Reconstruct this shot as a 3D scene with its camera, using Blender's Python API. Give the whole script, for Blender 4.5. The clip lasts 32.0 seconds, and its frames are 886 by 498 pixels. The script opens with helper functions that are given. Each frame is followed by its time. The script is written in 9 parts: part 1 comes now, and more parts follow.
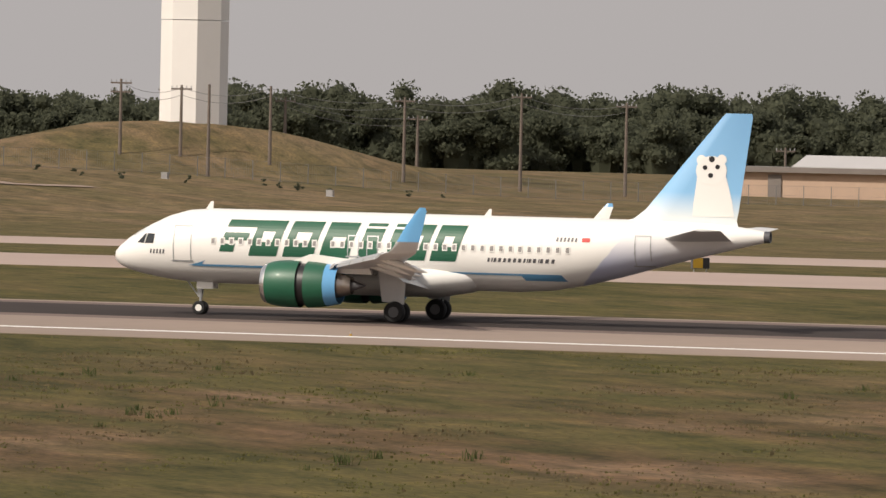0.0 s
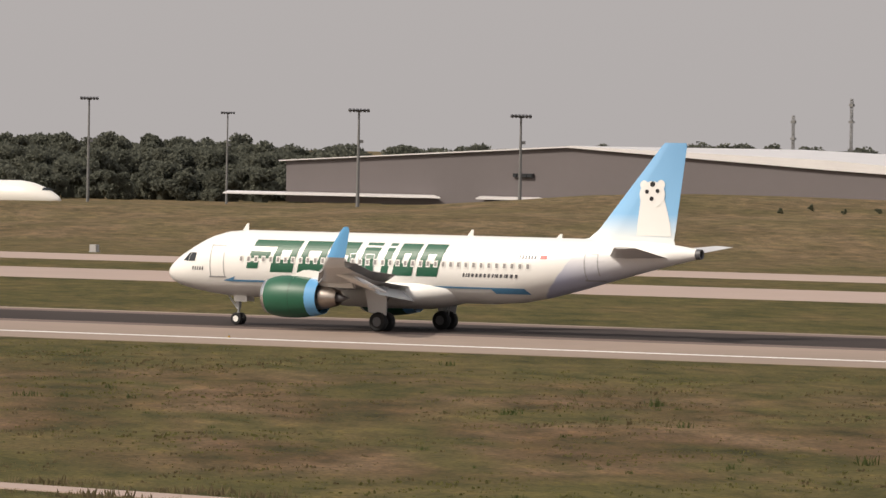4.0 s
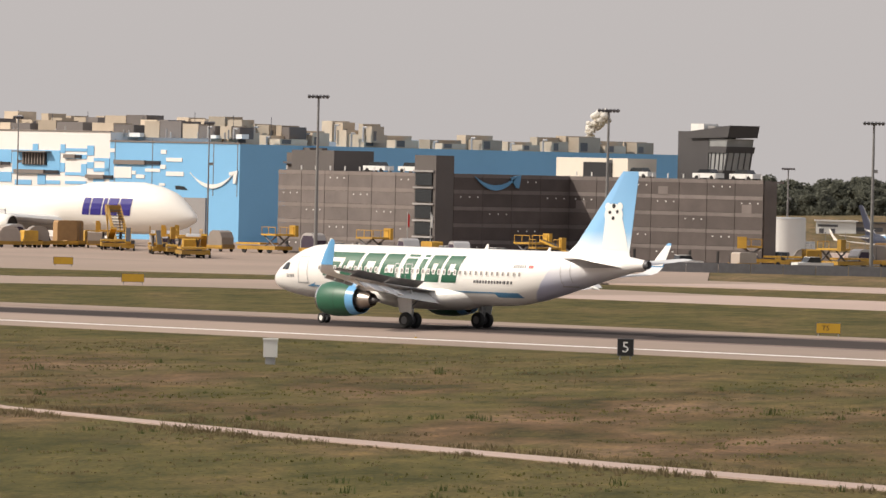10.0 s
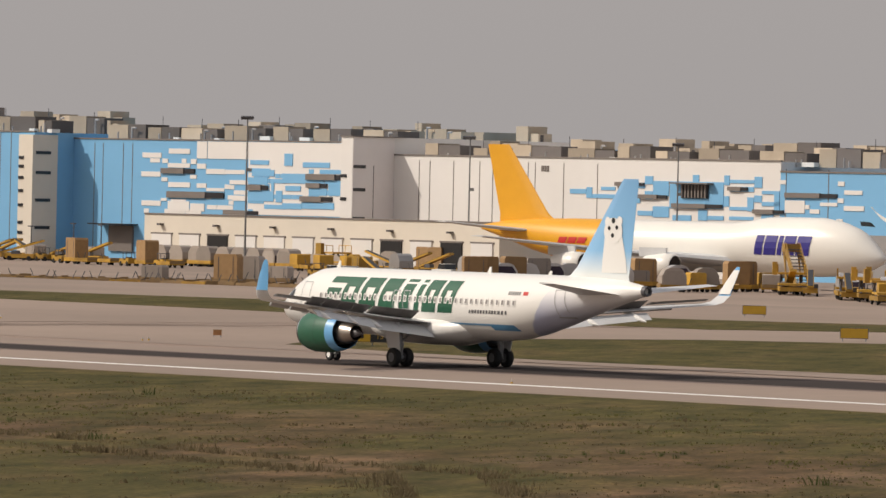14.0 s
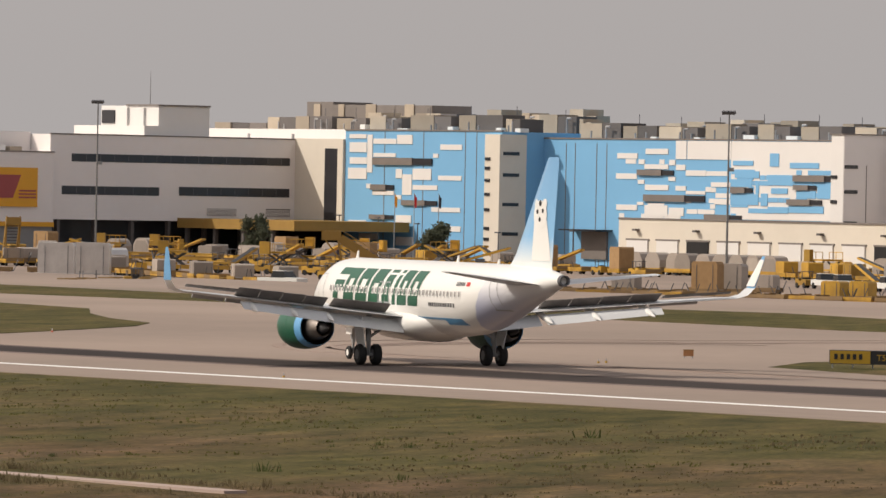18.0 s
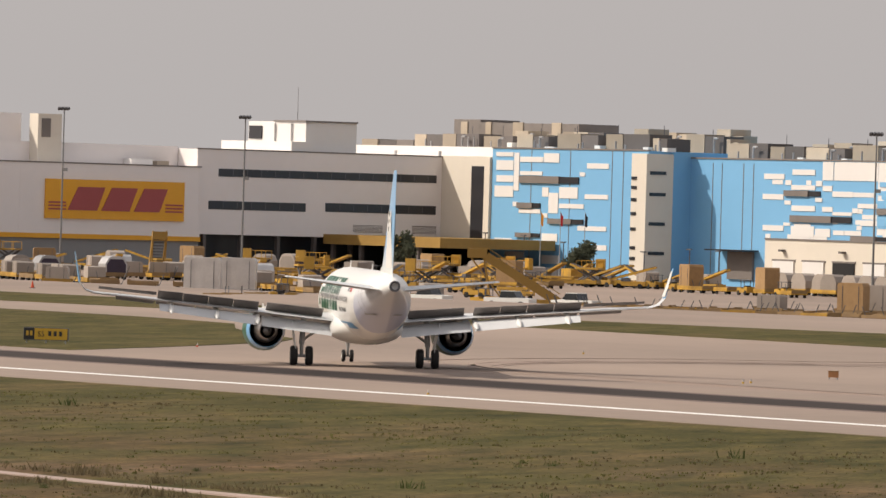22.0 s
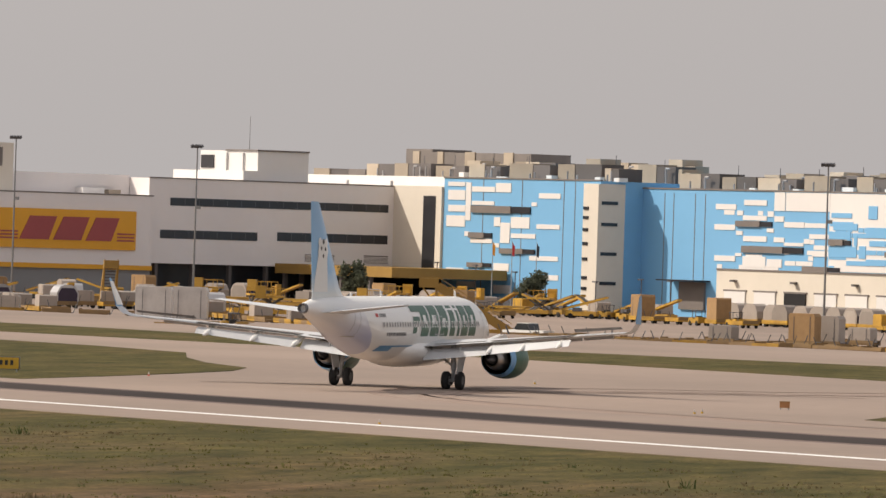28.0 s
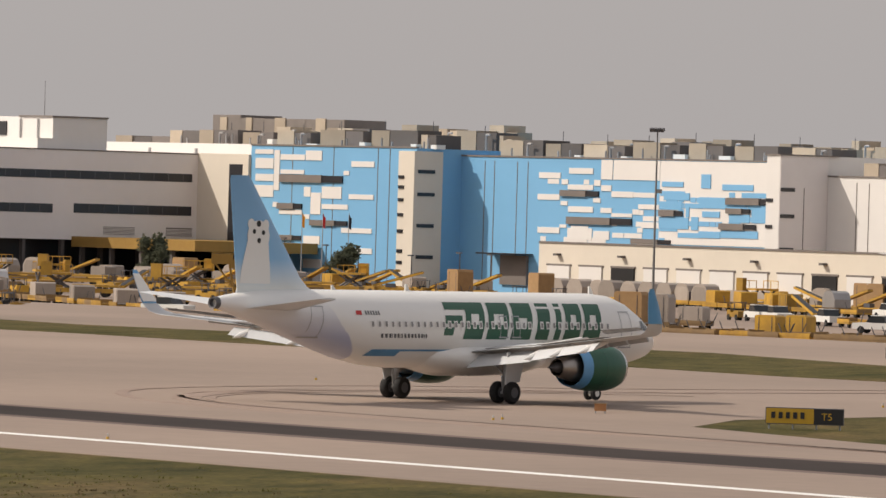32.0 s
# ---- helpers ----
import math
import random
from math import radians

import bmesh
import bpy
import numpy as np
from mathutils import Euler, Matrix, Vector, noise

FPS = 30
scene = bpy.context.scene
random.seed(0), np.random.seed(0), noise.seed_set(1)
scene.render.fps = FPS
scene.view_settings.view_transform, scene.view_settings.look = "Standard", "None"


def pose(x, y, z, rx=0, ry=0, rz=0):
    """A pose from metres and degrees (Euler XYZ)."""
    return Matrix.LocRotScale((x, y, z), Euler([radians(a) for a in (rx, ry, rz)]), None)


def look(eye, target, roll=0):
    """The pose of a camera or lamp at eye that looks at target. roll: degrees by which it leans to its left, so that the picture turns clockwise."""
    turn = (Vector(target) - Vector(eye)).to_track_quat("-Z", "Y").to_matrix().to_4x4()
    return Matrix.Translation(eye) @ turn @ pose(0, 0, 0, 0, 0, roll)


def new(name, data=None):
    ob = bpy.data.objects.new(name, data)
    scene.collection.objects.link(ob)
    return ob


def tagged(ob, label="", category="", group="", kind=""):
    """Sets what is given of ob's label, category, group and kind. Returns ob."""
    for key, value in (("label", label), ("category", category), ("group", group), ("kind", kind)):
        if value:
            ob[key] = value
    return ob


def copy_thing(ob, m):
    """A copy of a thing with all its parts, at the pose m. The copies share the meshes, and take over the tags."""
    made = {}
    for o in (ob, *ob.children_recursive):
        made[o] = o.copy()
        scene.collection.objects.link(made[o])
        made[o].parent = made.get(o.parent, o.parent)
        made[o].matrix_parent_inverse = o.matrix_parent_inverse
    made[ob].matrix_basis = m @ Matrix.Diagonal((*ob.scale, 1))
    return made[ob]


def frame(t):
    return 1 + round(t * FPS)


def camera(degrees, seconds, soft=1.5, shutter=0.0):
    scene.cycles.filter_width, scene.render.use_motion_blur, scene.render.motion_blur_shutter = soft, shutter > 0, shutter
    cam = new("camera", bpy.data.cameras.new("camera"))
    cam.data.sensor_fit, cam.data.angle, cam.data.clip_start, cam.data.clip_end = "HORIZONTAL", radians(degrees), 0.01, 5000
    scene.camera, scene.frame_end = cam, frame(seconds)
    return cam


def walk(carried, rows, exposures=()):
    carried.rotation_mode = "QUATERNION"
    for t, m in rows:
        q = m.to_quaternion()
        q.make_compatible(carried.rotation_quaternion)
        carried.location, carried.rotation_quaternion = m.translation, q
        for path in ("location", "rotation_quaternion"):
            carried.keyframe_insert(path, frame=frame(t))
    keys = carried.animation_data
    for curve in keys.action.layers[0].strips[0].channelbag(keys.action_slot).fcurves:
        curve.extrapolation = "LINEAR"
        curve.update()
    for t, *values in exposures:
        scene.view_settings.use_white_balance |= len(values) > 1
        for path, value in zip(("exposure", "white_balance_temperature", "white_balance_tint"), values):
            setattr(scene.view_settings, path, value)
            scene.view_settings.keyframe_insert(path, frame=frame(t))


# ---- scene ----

# ---- camera ----
cam = camera(7.0079, 32.0, soft=1.5, shutter=0.0)
# seconds, place, then heading to the left of +y, pitch and lean in degrees
PATH = [
    (0, -0.00, 0.00, 11.87, 16.592, -1.130, 1.26),
    (0.5, -0.00, 0.00, 11.87, 18.943, -1.179, 1.26),
    (1, -0.00, 0.00, 11.87, 21.112, -1.171, 1.33),
    (1.5, -0.00, 0.00, 11.87, 22.853, -1.121, 1.33),
    (2, -0.00, 0.00, 11.87, 24.561, -1.086, 1.27),
    (2.5, -0.00, 0.00, 11.87, 26.472, -1.018, 1.24),
    (3, -0.00, 0.00, 11.87, 28.306, -0.909, 1.18),
    (3.5, -0.00, 0.00, 11.87, 29.899, -0.916, 1.13),
    (4, -0.00, 0.00, 11.87, 31.404, -0.880, 1.04),
    (4.5, -0.00, 0.00, 11.87, 32.820, -0.809, 0.94),
    (5, -0.00, 0.00, 11.87, 34.147, -0.728, 0.84),
    (5.5, -0.00, 0.00, 11.87, 35.382, -0.665, 0.80),
    (6, -0.00, 0.00, 11.87, 36.524, -0.624, 0.83),
    (6.5, -0.00, 0.00, 11.87, 37.684, -0.632, 0.86),
    (7, -0.00, 0.00, 11.87, 38.833, -0.690, 0.86),
    (7.5, -0.00, 0.00, 11.87, 39.775, -0.782, 0.92),
    (8, -0.00, 0.00, 11.87, 40.679, -0.814, 1.09),
    (8.5, -0.00, 0.00, 11.87, 41.843, -0.779, 1.28),
    (9, -0.00, 0.00, 11.87, 42.832, -0.752, 1.29),
    (9.5, -0.00, 0.00, 11.87, 43.603, -0.685, 1.26),
    (10, -0.00, 0.00, 11.87, 44.554, -0.653, 1.28),
    (10.5, -3.90, 3.21, 11.75, 45.027, -0.608, 1.36),
    (11, -17.18, 14.16, 11.55, 45.704, -0.668, 1.40),
    (11.5, -31.22, 25.74, 11.30, 46.523, -0.615, 1.32),
    (12, -45.26, 37.31, 11.15, 47.242, -0.655, 1.27),
    (12.5, -59.29, 48.88, 11.05, 47.907, -0.622, 1.24),
    (13, -73.33, 60.45, 11.00, 48.373, -0.543, 1.18),
    (13.5, -87.37, 72.02, 10.90, 49.022, -0.462, 1.21),
    (14, -101.41, 83.59, 10.80, 49.446, -0.452, 1.29),
    (14.5, -115.44, 95.16, 10.70, 49.923, -0.515, 1.21),
    (15, -129.48, 106.74, 10.58, 50.594, -0.588, 1.05),
    (15.5, -143.52, 118.31, 10.35, 51.296, -0.602, 0.97),
    (16, -157.41, 129.76, 10.10, 51.872, -0.595, 0.93),
    (16.5, -163.51, 134.78, 9.88, 52.332, -0.578, 0.92),
    (17, -163.51, 134.78, 9.88, 52.703, -0.548, 0.94),
    (17.5, -163.51, 134.78, 9.88, 53.021, -0.508, 1.00),
    (18, -163.51, 134.78, 9.88, 53.307, -0.459, 1.10),
    (18.5, -163.51, 134.78, 9.88, 53.581, -0.419, 1.11),
    (19, -163.51, 134.78, 9.88, 53.928, -0.364, 1.09),
    (19.5, -163.51, 134.78, 9.88, 54.195, -0.331, 1.23),
    (20, -163.51, 134.78, 9.88, 54.325, -0.343, 1.32),
    (20.5, -163.51, 134.78, 9.88, 54.386, -0.310, 1.30),
    (21, -163.51, 134.78, 9.88, 54.401, -0.267, 1.34),
    (21.5, -163.51, 134.78, 9.88, 54.415, -0.297, 1.50),
    (22, -163.51, 134.78, 9.88, 54.465, -0.344, 1.67),
    (22.5, -163.51, 134.78, 9.88, 54.448, -0.313, 1.68),
    (23, -163.51, 134.78, 9.88, 54.453, -0.324, 1.63),
    (23.5, -163.51, 134.78, 9.88, 54.461, -0.246, 1.68),
    (24, -163.51, 134.78, 9.88, 54.421, -0.241, 1.73),
    (24.5, -163.51, 134.78, 9.88, 54.457, -0.205, 1.72),
    (25, -163.51, 134.78, 9.88, 54.479, -0.178, 1.74),
    (25.5, -163.51, 134.78, 9.88, 54.486, -0.162, 1.78),
    (26, -163.51, 134.78, 9.88, 54.476, -0.151, 1.81),
    (26.5, -163.51, 134.78, 9.88, 54.446, -0.142, 1.81),
    (27, -163.51, 134.78, 9.88, 54.397, -0.136, 1.77),
    (27.5, -163.51, 134.78, 9.88, 54.226, -0.107, 1.76),
    (28, -163.51, 134.78, 9.88, 54.090, -0.098, 1.81),
    (28.5, -163.51, 134.78, 9.88, 53.898, -0.148, 1.90),
    (29, -163.51, 134.78, 9.88, 53.786, -0.216, 1.97),
    (29.5, -163.51, 134.78, 9.88, 53.677, -0.240, 2.02),
    (30, -166.62, 137.35, 9.97, 53.545, -0.246, 2.02),
    (30.5, -175.94, 145.04, 10.05, 53.337, -0.295, 2.05),
    (31, -188.38, 155.29, 10.13, 53.198, -0.274, 2.03),
    (31.5, -200.81, 165.54, 10.22, 53.054, -0.237, 1.89),
    (32, -213.25, 175.79, 10.30, 52.777, -0.306, 1.69),
]


def aim(x, y, z, yaw, pitch, lean):
    """Pose of the tripod head from its place and its three angles."""
    a, b = radians(yaw), radians(pitch)
    ahead = Vector((-math.sin(a) * math.cos(b), math.cos(a) * math.cos(b), math.sin(b)))
    return look((x, y, z), Vector((x, y, z)) + ahead, lean)


EXPOSURE = [(0, 0.19, 6800, 12.5), (2.6, 0.18, 6800, 12.5), (6, 0.25, 6800, 12.5), (7.5, 0.33, 6800, 12.5), (9, 0.42, 6800, 12.5), (11, 0.38, 6800, 12.5), (12, 0.06, 6800, 12.5), (13, -0.08, 6800, 12.5), (15, -0.05, 6800, 12.5), (19, 0.14, 6800, 12.5), (20, 0.19, 6800, 12.5), (23, 0.28, 6800, 12.5), (28, 0.27, 6800, 12.5), (30.5, 0.25, 6800, 12.5), (32, 0.1, 6800, 12.5)]
walk(cam, [(t, aim(*p)) for t, *p in PATH], EXPOSURE)

# seconds, midpoint between the main wheels on the ground, heading turned right of -x
TAXI = [
    (0, -114.68, 380.33, 0.67),
    (1.2, -152.33, 378.97, 0.13),
    (2.6, -193.83, 377.88, -0.61),
    (3.4, -216.58, 377.46, -1.00),
    (6, -280.03, 377.02, -1.55),
    (7.5, -316.10, 376.60, -2.16),
    (9, -350.08, 377.03, -2.02),
    (11, -392.41, 378.51, 1.41),
    (13, -428.25, 377.11, 3.10),
    (15.2, -451.47, 370.19, 7.89),
    (17.6, -486.23, 377.20, 14.43),
    (19, -500.65, 379.53, 18.88),
    (23, -525.51, 386.53, 34.01),
    (28, -544.04, 406.98, 53.17),
    (30.5, -538.01, 413.25, 66.34),
    (32, -524.16, 412.71, 75.98),
]

# ---- world and sun ----
SUN_EL, SUN_AZ = radians(40), radians(217)  # azimuth from +y, clockwise
world = bpy.data.worlds.new("hazy_sky")
scene.world = world
world.use_nodes = True
wn, wl = world.node_tree.nodes, world.node_tree.links
wn.clear()
sky = wn.new("ShaderNodeTexSky")
sky.sky_type = "NISHITA"
sky.sun_disc = False
sky.sun_elevation, sky.sun_rotation = SUN_EL, SUN_AZ
sky.air_density, sky.dust_density, sky.ozone_density = 1.2, 6.0, 1.0
haze = wn.new("ShaderNodeMixRGB")
haze.inputs[0].default_value = 0.72
haze.inputs[2].default_value = (4.30, 4.19, 4.24, 1)
wback = wn.new("ShaderNodeBackground")
wback.inputs[1].default_value = 0.12
wout = wn.new("ShaderNodeOutputWorld")
wl.new(sky.outputs[0], haze.inputs[1])
wl.new(haze.outputs[0], wback.inputs[0])
wl.new(wback.outputs[0], wout.inputs[0])
sun_data = bpy.data.lights.new("sun", "SUN")
sun_data.energy, sun_data.angle, sun_data.color = 3.2, radians(0.6), (1.0, 0.94, 0.84)
sun = new("sun", sun_data)
sun_way = Vector((math.sin(SUN_AZ) * math.cos(SUN_EL), math.cos(SUN_AZ) * math.cos(SUN_EL), math.sin(SUN_EL)))
sun.matrix_world = look(sun_way * 300, (0, 0, 0))


# ---- materials ----
def mat(name, col, rough=0.6, metal=0.0, var=0.12, scale=1.0, col2=None, bump=0.0, fine=None, coat=0.0, space="Object"):
    """A surface whose colour wanders between two tones at two sizes, with fine relief."""
    m = bpy.data.materials.new(name)
    m.use_nodes = True
    n, l = m.node_tree.nodes, m.node_tree.links
    b = n["Principled BSDF"]
    b.inputs["Roughness"].default_value, b.inputs["Metallic"].default_value = rough, metal
    b.inputs["Coat Weight"].default_value = coat
    col2 = col2 or tuple(c * (1 - var) for c in col)
    co = n.new("ShaderNodeTexCoord")
    big, small, ramp, mix = n.new("ShaderNodeTexNoise"), n.new("ShaderNodeTexNoise"), n.new("ShaderNodeMixRGB"), n.new("ShaderNodeMath")
    big.inputs["Scale"].default_value, small.inputs["Scale"].default_value = scale, (fine or scale * 9)
    big.inputs["Detail"].default_value = small.inputs["Detail"].default_value = 4
    mix.operation = "MULTIPLY_ADD"
    mix.inputs[1].default_value = 0.45
    l.new(co.outputs[space], big.inputs[0])
    l.new(co.outputs[space], small.inputs[0])
    l.new(small.outputs[0], mix.inputs[0])
    off = n.new("ShaderNodeMath")
    off.operation = "MULTIPLY_ADD"
    off.inputs[1].default_value, off.inputs[2].default_value = 1.5, -0.5
    l.new(big.outputs[0], off.inputs[0])
    l.new(off.outputs[0], mix.inputs[2])
    mix.use_clamp = True
    ramp.inputs[1].default_value, ramp.inputs[2].default_value = (*col, 1), (*col2, 1)
    l.new(mix.outputs[0], ramp.inputs[0])
    l.new(ramp.outputs[0], b.inputs["Base Color"])
    if bump:
        bp = n.new("ShaderNodeBump")
        bp.inputs["Strength"].default_value, bp.inputs["Distance"].default_value = bump, 0.05
        l.new(small.outputs[0], bp.inputs["Height"])
        l.new(bp.outputs[0], b.inputs["Normal"])
    return m


def tint(m, amount=0.35):
    """Lets every piece that wears m differ a little in lightness."""
    n, l = m.node_tree.nodes, m.node_tree.links
    b = n["Principled BSDF"]
    src = b.inputs["Base Color"].links[0].from_socket
    info, hsv, mr = n.new("ShaderNodeObjectInfo"), n.new("ShaderNodeHueSaturation"), n.new("ShaderNodeMapRange")
    mr.inputs[3].default_value, mr.inputs[4].default_value = 1 - amount, 1 + amount
    l.new(info.outputs["Random"], mr.inputs[0])
    l.new(mr.outputs[0], hsv.inputs["Value"])
    l.new(src, hsv.inputs["Color"])
    l.new(hsv.outputs[0], b.inputs["Base Color"])
    return m


WHITE = mat("white_aircraft_paint", (0.80, 0.79, 0.76), 0.28, var=0.05, scale=0.4, coat=0.3)
GREEN = mat("dark_green_paint", (0.010, 0.100, 0.054), 0.45, var=0.2, scale=0.8, coat=0.15)
LBLUE = mat("light_blue_paint", (0.13, 0.38, 0.68), 0.3, var=0.1, scale=0.8, coat=0.3)
MBLUE = mat("stripe_blue_paint", (0.10, 0.28, 0.48), 0.35, var=0.1, scale=0.8)
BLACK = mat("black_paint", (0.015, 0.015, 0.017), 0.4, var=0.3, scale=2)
RUBBER = mat("tyre_rubber", (0.016, 0.016, 0.017), 0.85, var=0.4, scale=4)
GREYM = mat("grey_metal", (0.42, 0.43, 0.44), 0.45, 0.3, var=0.2, scale=1.5)
DGREYM = mat("dark_grey_metal", (0.12, 0.12, 0.13), 0.5, 0.3, var=0.3, scale=1.5)
CHROME = mat("polished_metal_lip", (0.75, 0.75, 0.75), 0.22, 1.0, var=0.1, scale=2)
HOTM = mat("heat_stained_nozzle_metal", (0.45, 0.40, 0.36), 0.3, 0.9, var=0.4, scale=2)
WINGG = mat("light_grey_wing_paint", (0.60, 0.61, 0.62), 0.4, var=0.15, scale=0.6)
SPOIL = mat("mottled_spoiler_grey", (0.24, 0.215, 0.20), 0.6, var=0.4, scale=1.2)
GLASSD = mat("dark_cabin_glass", (0.03, 0.035, 0.04), 0.12, var=0.3, scale=3)
CONC = mat("weathered_beige_concrete", (0.325, 0.246, 0.196), 0.9, col2=(0.185, 0.142, 0.116), scale=0.02, fine=0.6, bump=0.3)
CONC2 = mat("pale_taxiway_concrete", (0.395, 0.303, 0.260), 0.9, col2=(0.31, 0.238, 0.204), scale=0.03, fine=0.5, bump=0.3)
RUBBERMARK = mat("rubber_streaked_runway", (0.040, 0.034, 0.033), 0.9, col2=(0.066, 0.054, 0.050), scale=0.05, fine=0.8)
for m_ in (RUBBERMARK, ):
    m_.node_tree.nodes["Principled BSDF"].inputs["Specular IOR Level"].default_value = 0.05
LINEW = mat("white_runway_paint", (0.80, 0.80, 0.78), 0.7, var=0.2, scale=0.3)
YELLOW = tint(mat("worn_yellow_equipment_paint", (0.54, 0.31, 0.03), 0.55, col2=(0.26, 0.145, 0.03), scale=0.6), 0.3)
BRICKW = mat("cream_wall_panels", (0.70, 0.64, 0.55), 0.8, var=0.12, scale=0.1)
GWALL = mat("pale_grey_wall_panels", (0.80, 0.755, 0.735), 0.8, var=0.1, scale=0.08)
WWALL = mat("white_wall_panels", (0.72, 0.70, 0.68), 0.7, var=0.08, scale=0.1)
BWALL = mat("sky_blue_wall_panels", (0.17, 0.42, 0.68), 0.6, var=0.08, scale=0.1)
# for window glass, and for shade painted under the office
DWALL = mat("dark_glazing_and_shade", (0.03, 0.03, 0.035), 0.3, var=0.3, scale=0.3)
TAN = tint(mat("tan_roof_plant", (0.42, 0.35, 0.27), 0.7, var=0.2, scale=0.3), 0.3)
DGREY = tint(mat("dark_grey_cladding", (0.13, 0.115, 0.11), 0.7, var=0.25, scale=0.15), 0.25)
MESH = mat("brown_grey_mesh_screen", (0.135, 0.118, 0.108), 0.8, var=0.25, scale=0.15)
RED = mat("signal_red_paint", (0.55, 0.025, 0.02), 0.4, var=0.15, scale=0.8)
ORANGE = mat("red_orange_paint", (0.55, 0.07, 0.02), 0.5, var=0.2, scale=0.8)
DHLY = mat("golden_yellow_paint", (0.75, 0.36, 0.015), 0.4, var=0.1, scale=0.4)
NAVY = mat("navy_paint", (0.012, 0.018, 0.042), 0.45, var=0.2, scale=0.5)
PURPLE = mat("indigo_lettering_paint", (0.03, 0.025, 0.22), 0.4, var=0.1, scale=0.5)
WOODP = mat("grey_pole_timber", (0.16, 0.13, 0.11), 0.9, var=0.3, scale=0.8)
STEEL = mat("galvanised_pole_steel", (0.22, 0.22, 0.22), 0.5, 0.5, var=0.2, scale=0.8)
CRATE = tint(mat("wrapped_cargo_grey", (0.35, 0.30, 0.26), 0.5, var=0.2, scale=0.8), 0.25)
ALU = tint(mat("aluminium_container", (0.46, 0.45, 0.45), 0.4, 0.5, var=0.2, scale=0.6), 0.25)
CARD = tint(mat("brown_carton_load", (0.36, 0.22, 0.10), 0.8, var=0.25, scale=1.5), 0.2)
VEHW = mat("white_vehicle_paint", (0.72, 0.72, 0.70), 0.3, var=0.08, scale=1)
LEAF = mat("dark_summer_foliage", (0.118, 0.128, 0.088), 0.8, col2=(0.092, 0.102, 0.066), scale=0.12, fine=1.5)
# paler copy of the foliage, with distance haze painted into its colour
LEAFFAR = mat("haze_paled_foliage", (0.148, 0.154, 0.124), 0.9, col2=(0.126, 0.134, 0.106), scale=0.03, fine=0.6)
BARK = mat("brown_bark", (0.10, 0.07, 0.05), 0.9, var=0.3, scale=2)


# ---- mesh helpers ----
class Shape:
    """Gathers vertices and faces of one part."""

    def __init__(self):
        self.v, self.f = [], []

    def add(self, verts, faces):
        k = len(self.v)
        self.v += [tuple(p) for p in verts]
        self.f += [tuple(i + k for i in q) for q in faces]
        return self

    def box(self, x0, y0, z0, x1, y1, z1):
        return self.add([(x0, y0, z0), (x1, y0, z0), (x1, y1, z0), (x0, y1, z0), (x0, y0, z1), (x1, y0, z1), (x1, y1, z1), (x0, y1, z1)],
                        [(0, 3, 2, 1), (4, 5, 6, 7), (0, 1, 5, 4), (1, 2, 6, 5), (2, 3, 7, 6), (3, 0, 4, 7)])

    def obox(self, c, ux, uy, uz):
        """A box round c with half-axes given as vectors."""
        c, ux, uy, uz = Vector(c), Vector(ux), Vector(uy), Vector(uz)
        p = [c + ux * i + uy * j + uz * k for k in (-1, 1) for i, j in ((-1, -1), (1, -1), (1, 1), (-1, 1))]
        return self.add(p, [(0, 3, 2, 1), (4, 5, 6, 7), (0, 1, 5, 4), (1, 2, 6, 5), (2, 3, 7, 6), (3, 0, 4, 7)])

    def tube(self, a, b, ra, rb=None, n=8):
        a, b = Vector(a), Vector(b)
        rb = ra if rb is None else rb
        d = (b - a).normalized()
        e = d.orthogonal().normalized()
        g = d.cross(e)
        ring = [(math.cos(2 * math.pi * i / n), math.sin(2 * math.pi * i / n)) for i in range(n)]
        v = [a + (e * c + g * s) * ra for c, s in ring] + [b + (e * c + g * s) * rb for c, s in ring]
        f = [(i, (i + 1) % n, n + (i + 1) % n, n + i) for i in range(n)] + [tuple(range(n - 1, -1, -1)), tuple(range(n, 2 * n))]
        return self.add(v, f)

    def loft(self, rings, cap=True):
        n = len(rings[0])
        v = [p for r in rings for p in r]
        f = [(k * n + i, k * n + (i + 1) % n, (k + 1) * n + (i + 1) % n, (k + 1) * n + i) for k in range(len(rings) - 1) for i in range(n)]
        if cap:
            f += [tuple(range(n - 1, -1, -1)), tuple((len(rings) - 1) * n + i for i in range(n))]
        return self.add(v, f)

    def prism(self, poly, vec):
        """A flat polygon pushed along vec."""
        n = len(poly)
        vec = Vector(vec)
        v = [Vector(p) for p in poly] + [Vector(p) + vec for p in poly]
        f = [tuple(range(n)), tuple(range(2 * n - 1, n - 1, -1))] + [(i, n + i, n + (i + 1) % n, (i + 1) % n) for i in range(n)]
        return self.add(v, f)

    def mesh(self, name, material, smooth=0.0):
        me = bpy.data.meshes.new(name)
        me.from_pydata(self.v, [], self.f)
        bm = bmesh.new()
        bm.from_mesh(me)
        bmesh.ops.recalc_face_normals(bm, faces=bm.faces[:])
        bm.to_mesh(me)
        bm.free()
        me.materials.append(material)
        if smooth:
            me.shade_smooth()
            me.set_sharp_from_angle(angle=radians(smooth))
        return me


def part(name, shape, material, parent=None, label="", smooth=0.0):
    """One mesh object, under a thing or a part."""
    me = shape if isinstance(shape, bpy.types.Mesh) else shape.mesh(name, material, smooth)
    ob = new(name, me)
    if parent is not None:
        ob.parent = parent
    return tagged(ob, label)


def thing(name, label, category, m=None, group="", kind=""):
    ob = new(name)
    ob.empty_display_size = 0.5
    if m is not None:
        ob.matrix_basis = m
    return tagged(ob, label, category, group, kind)


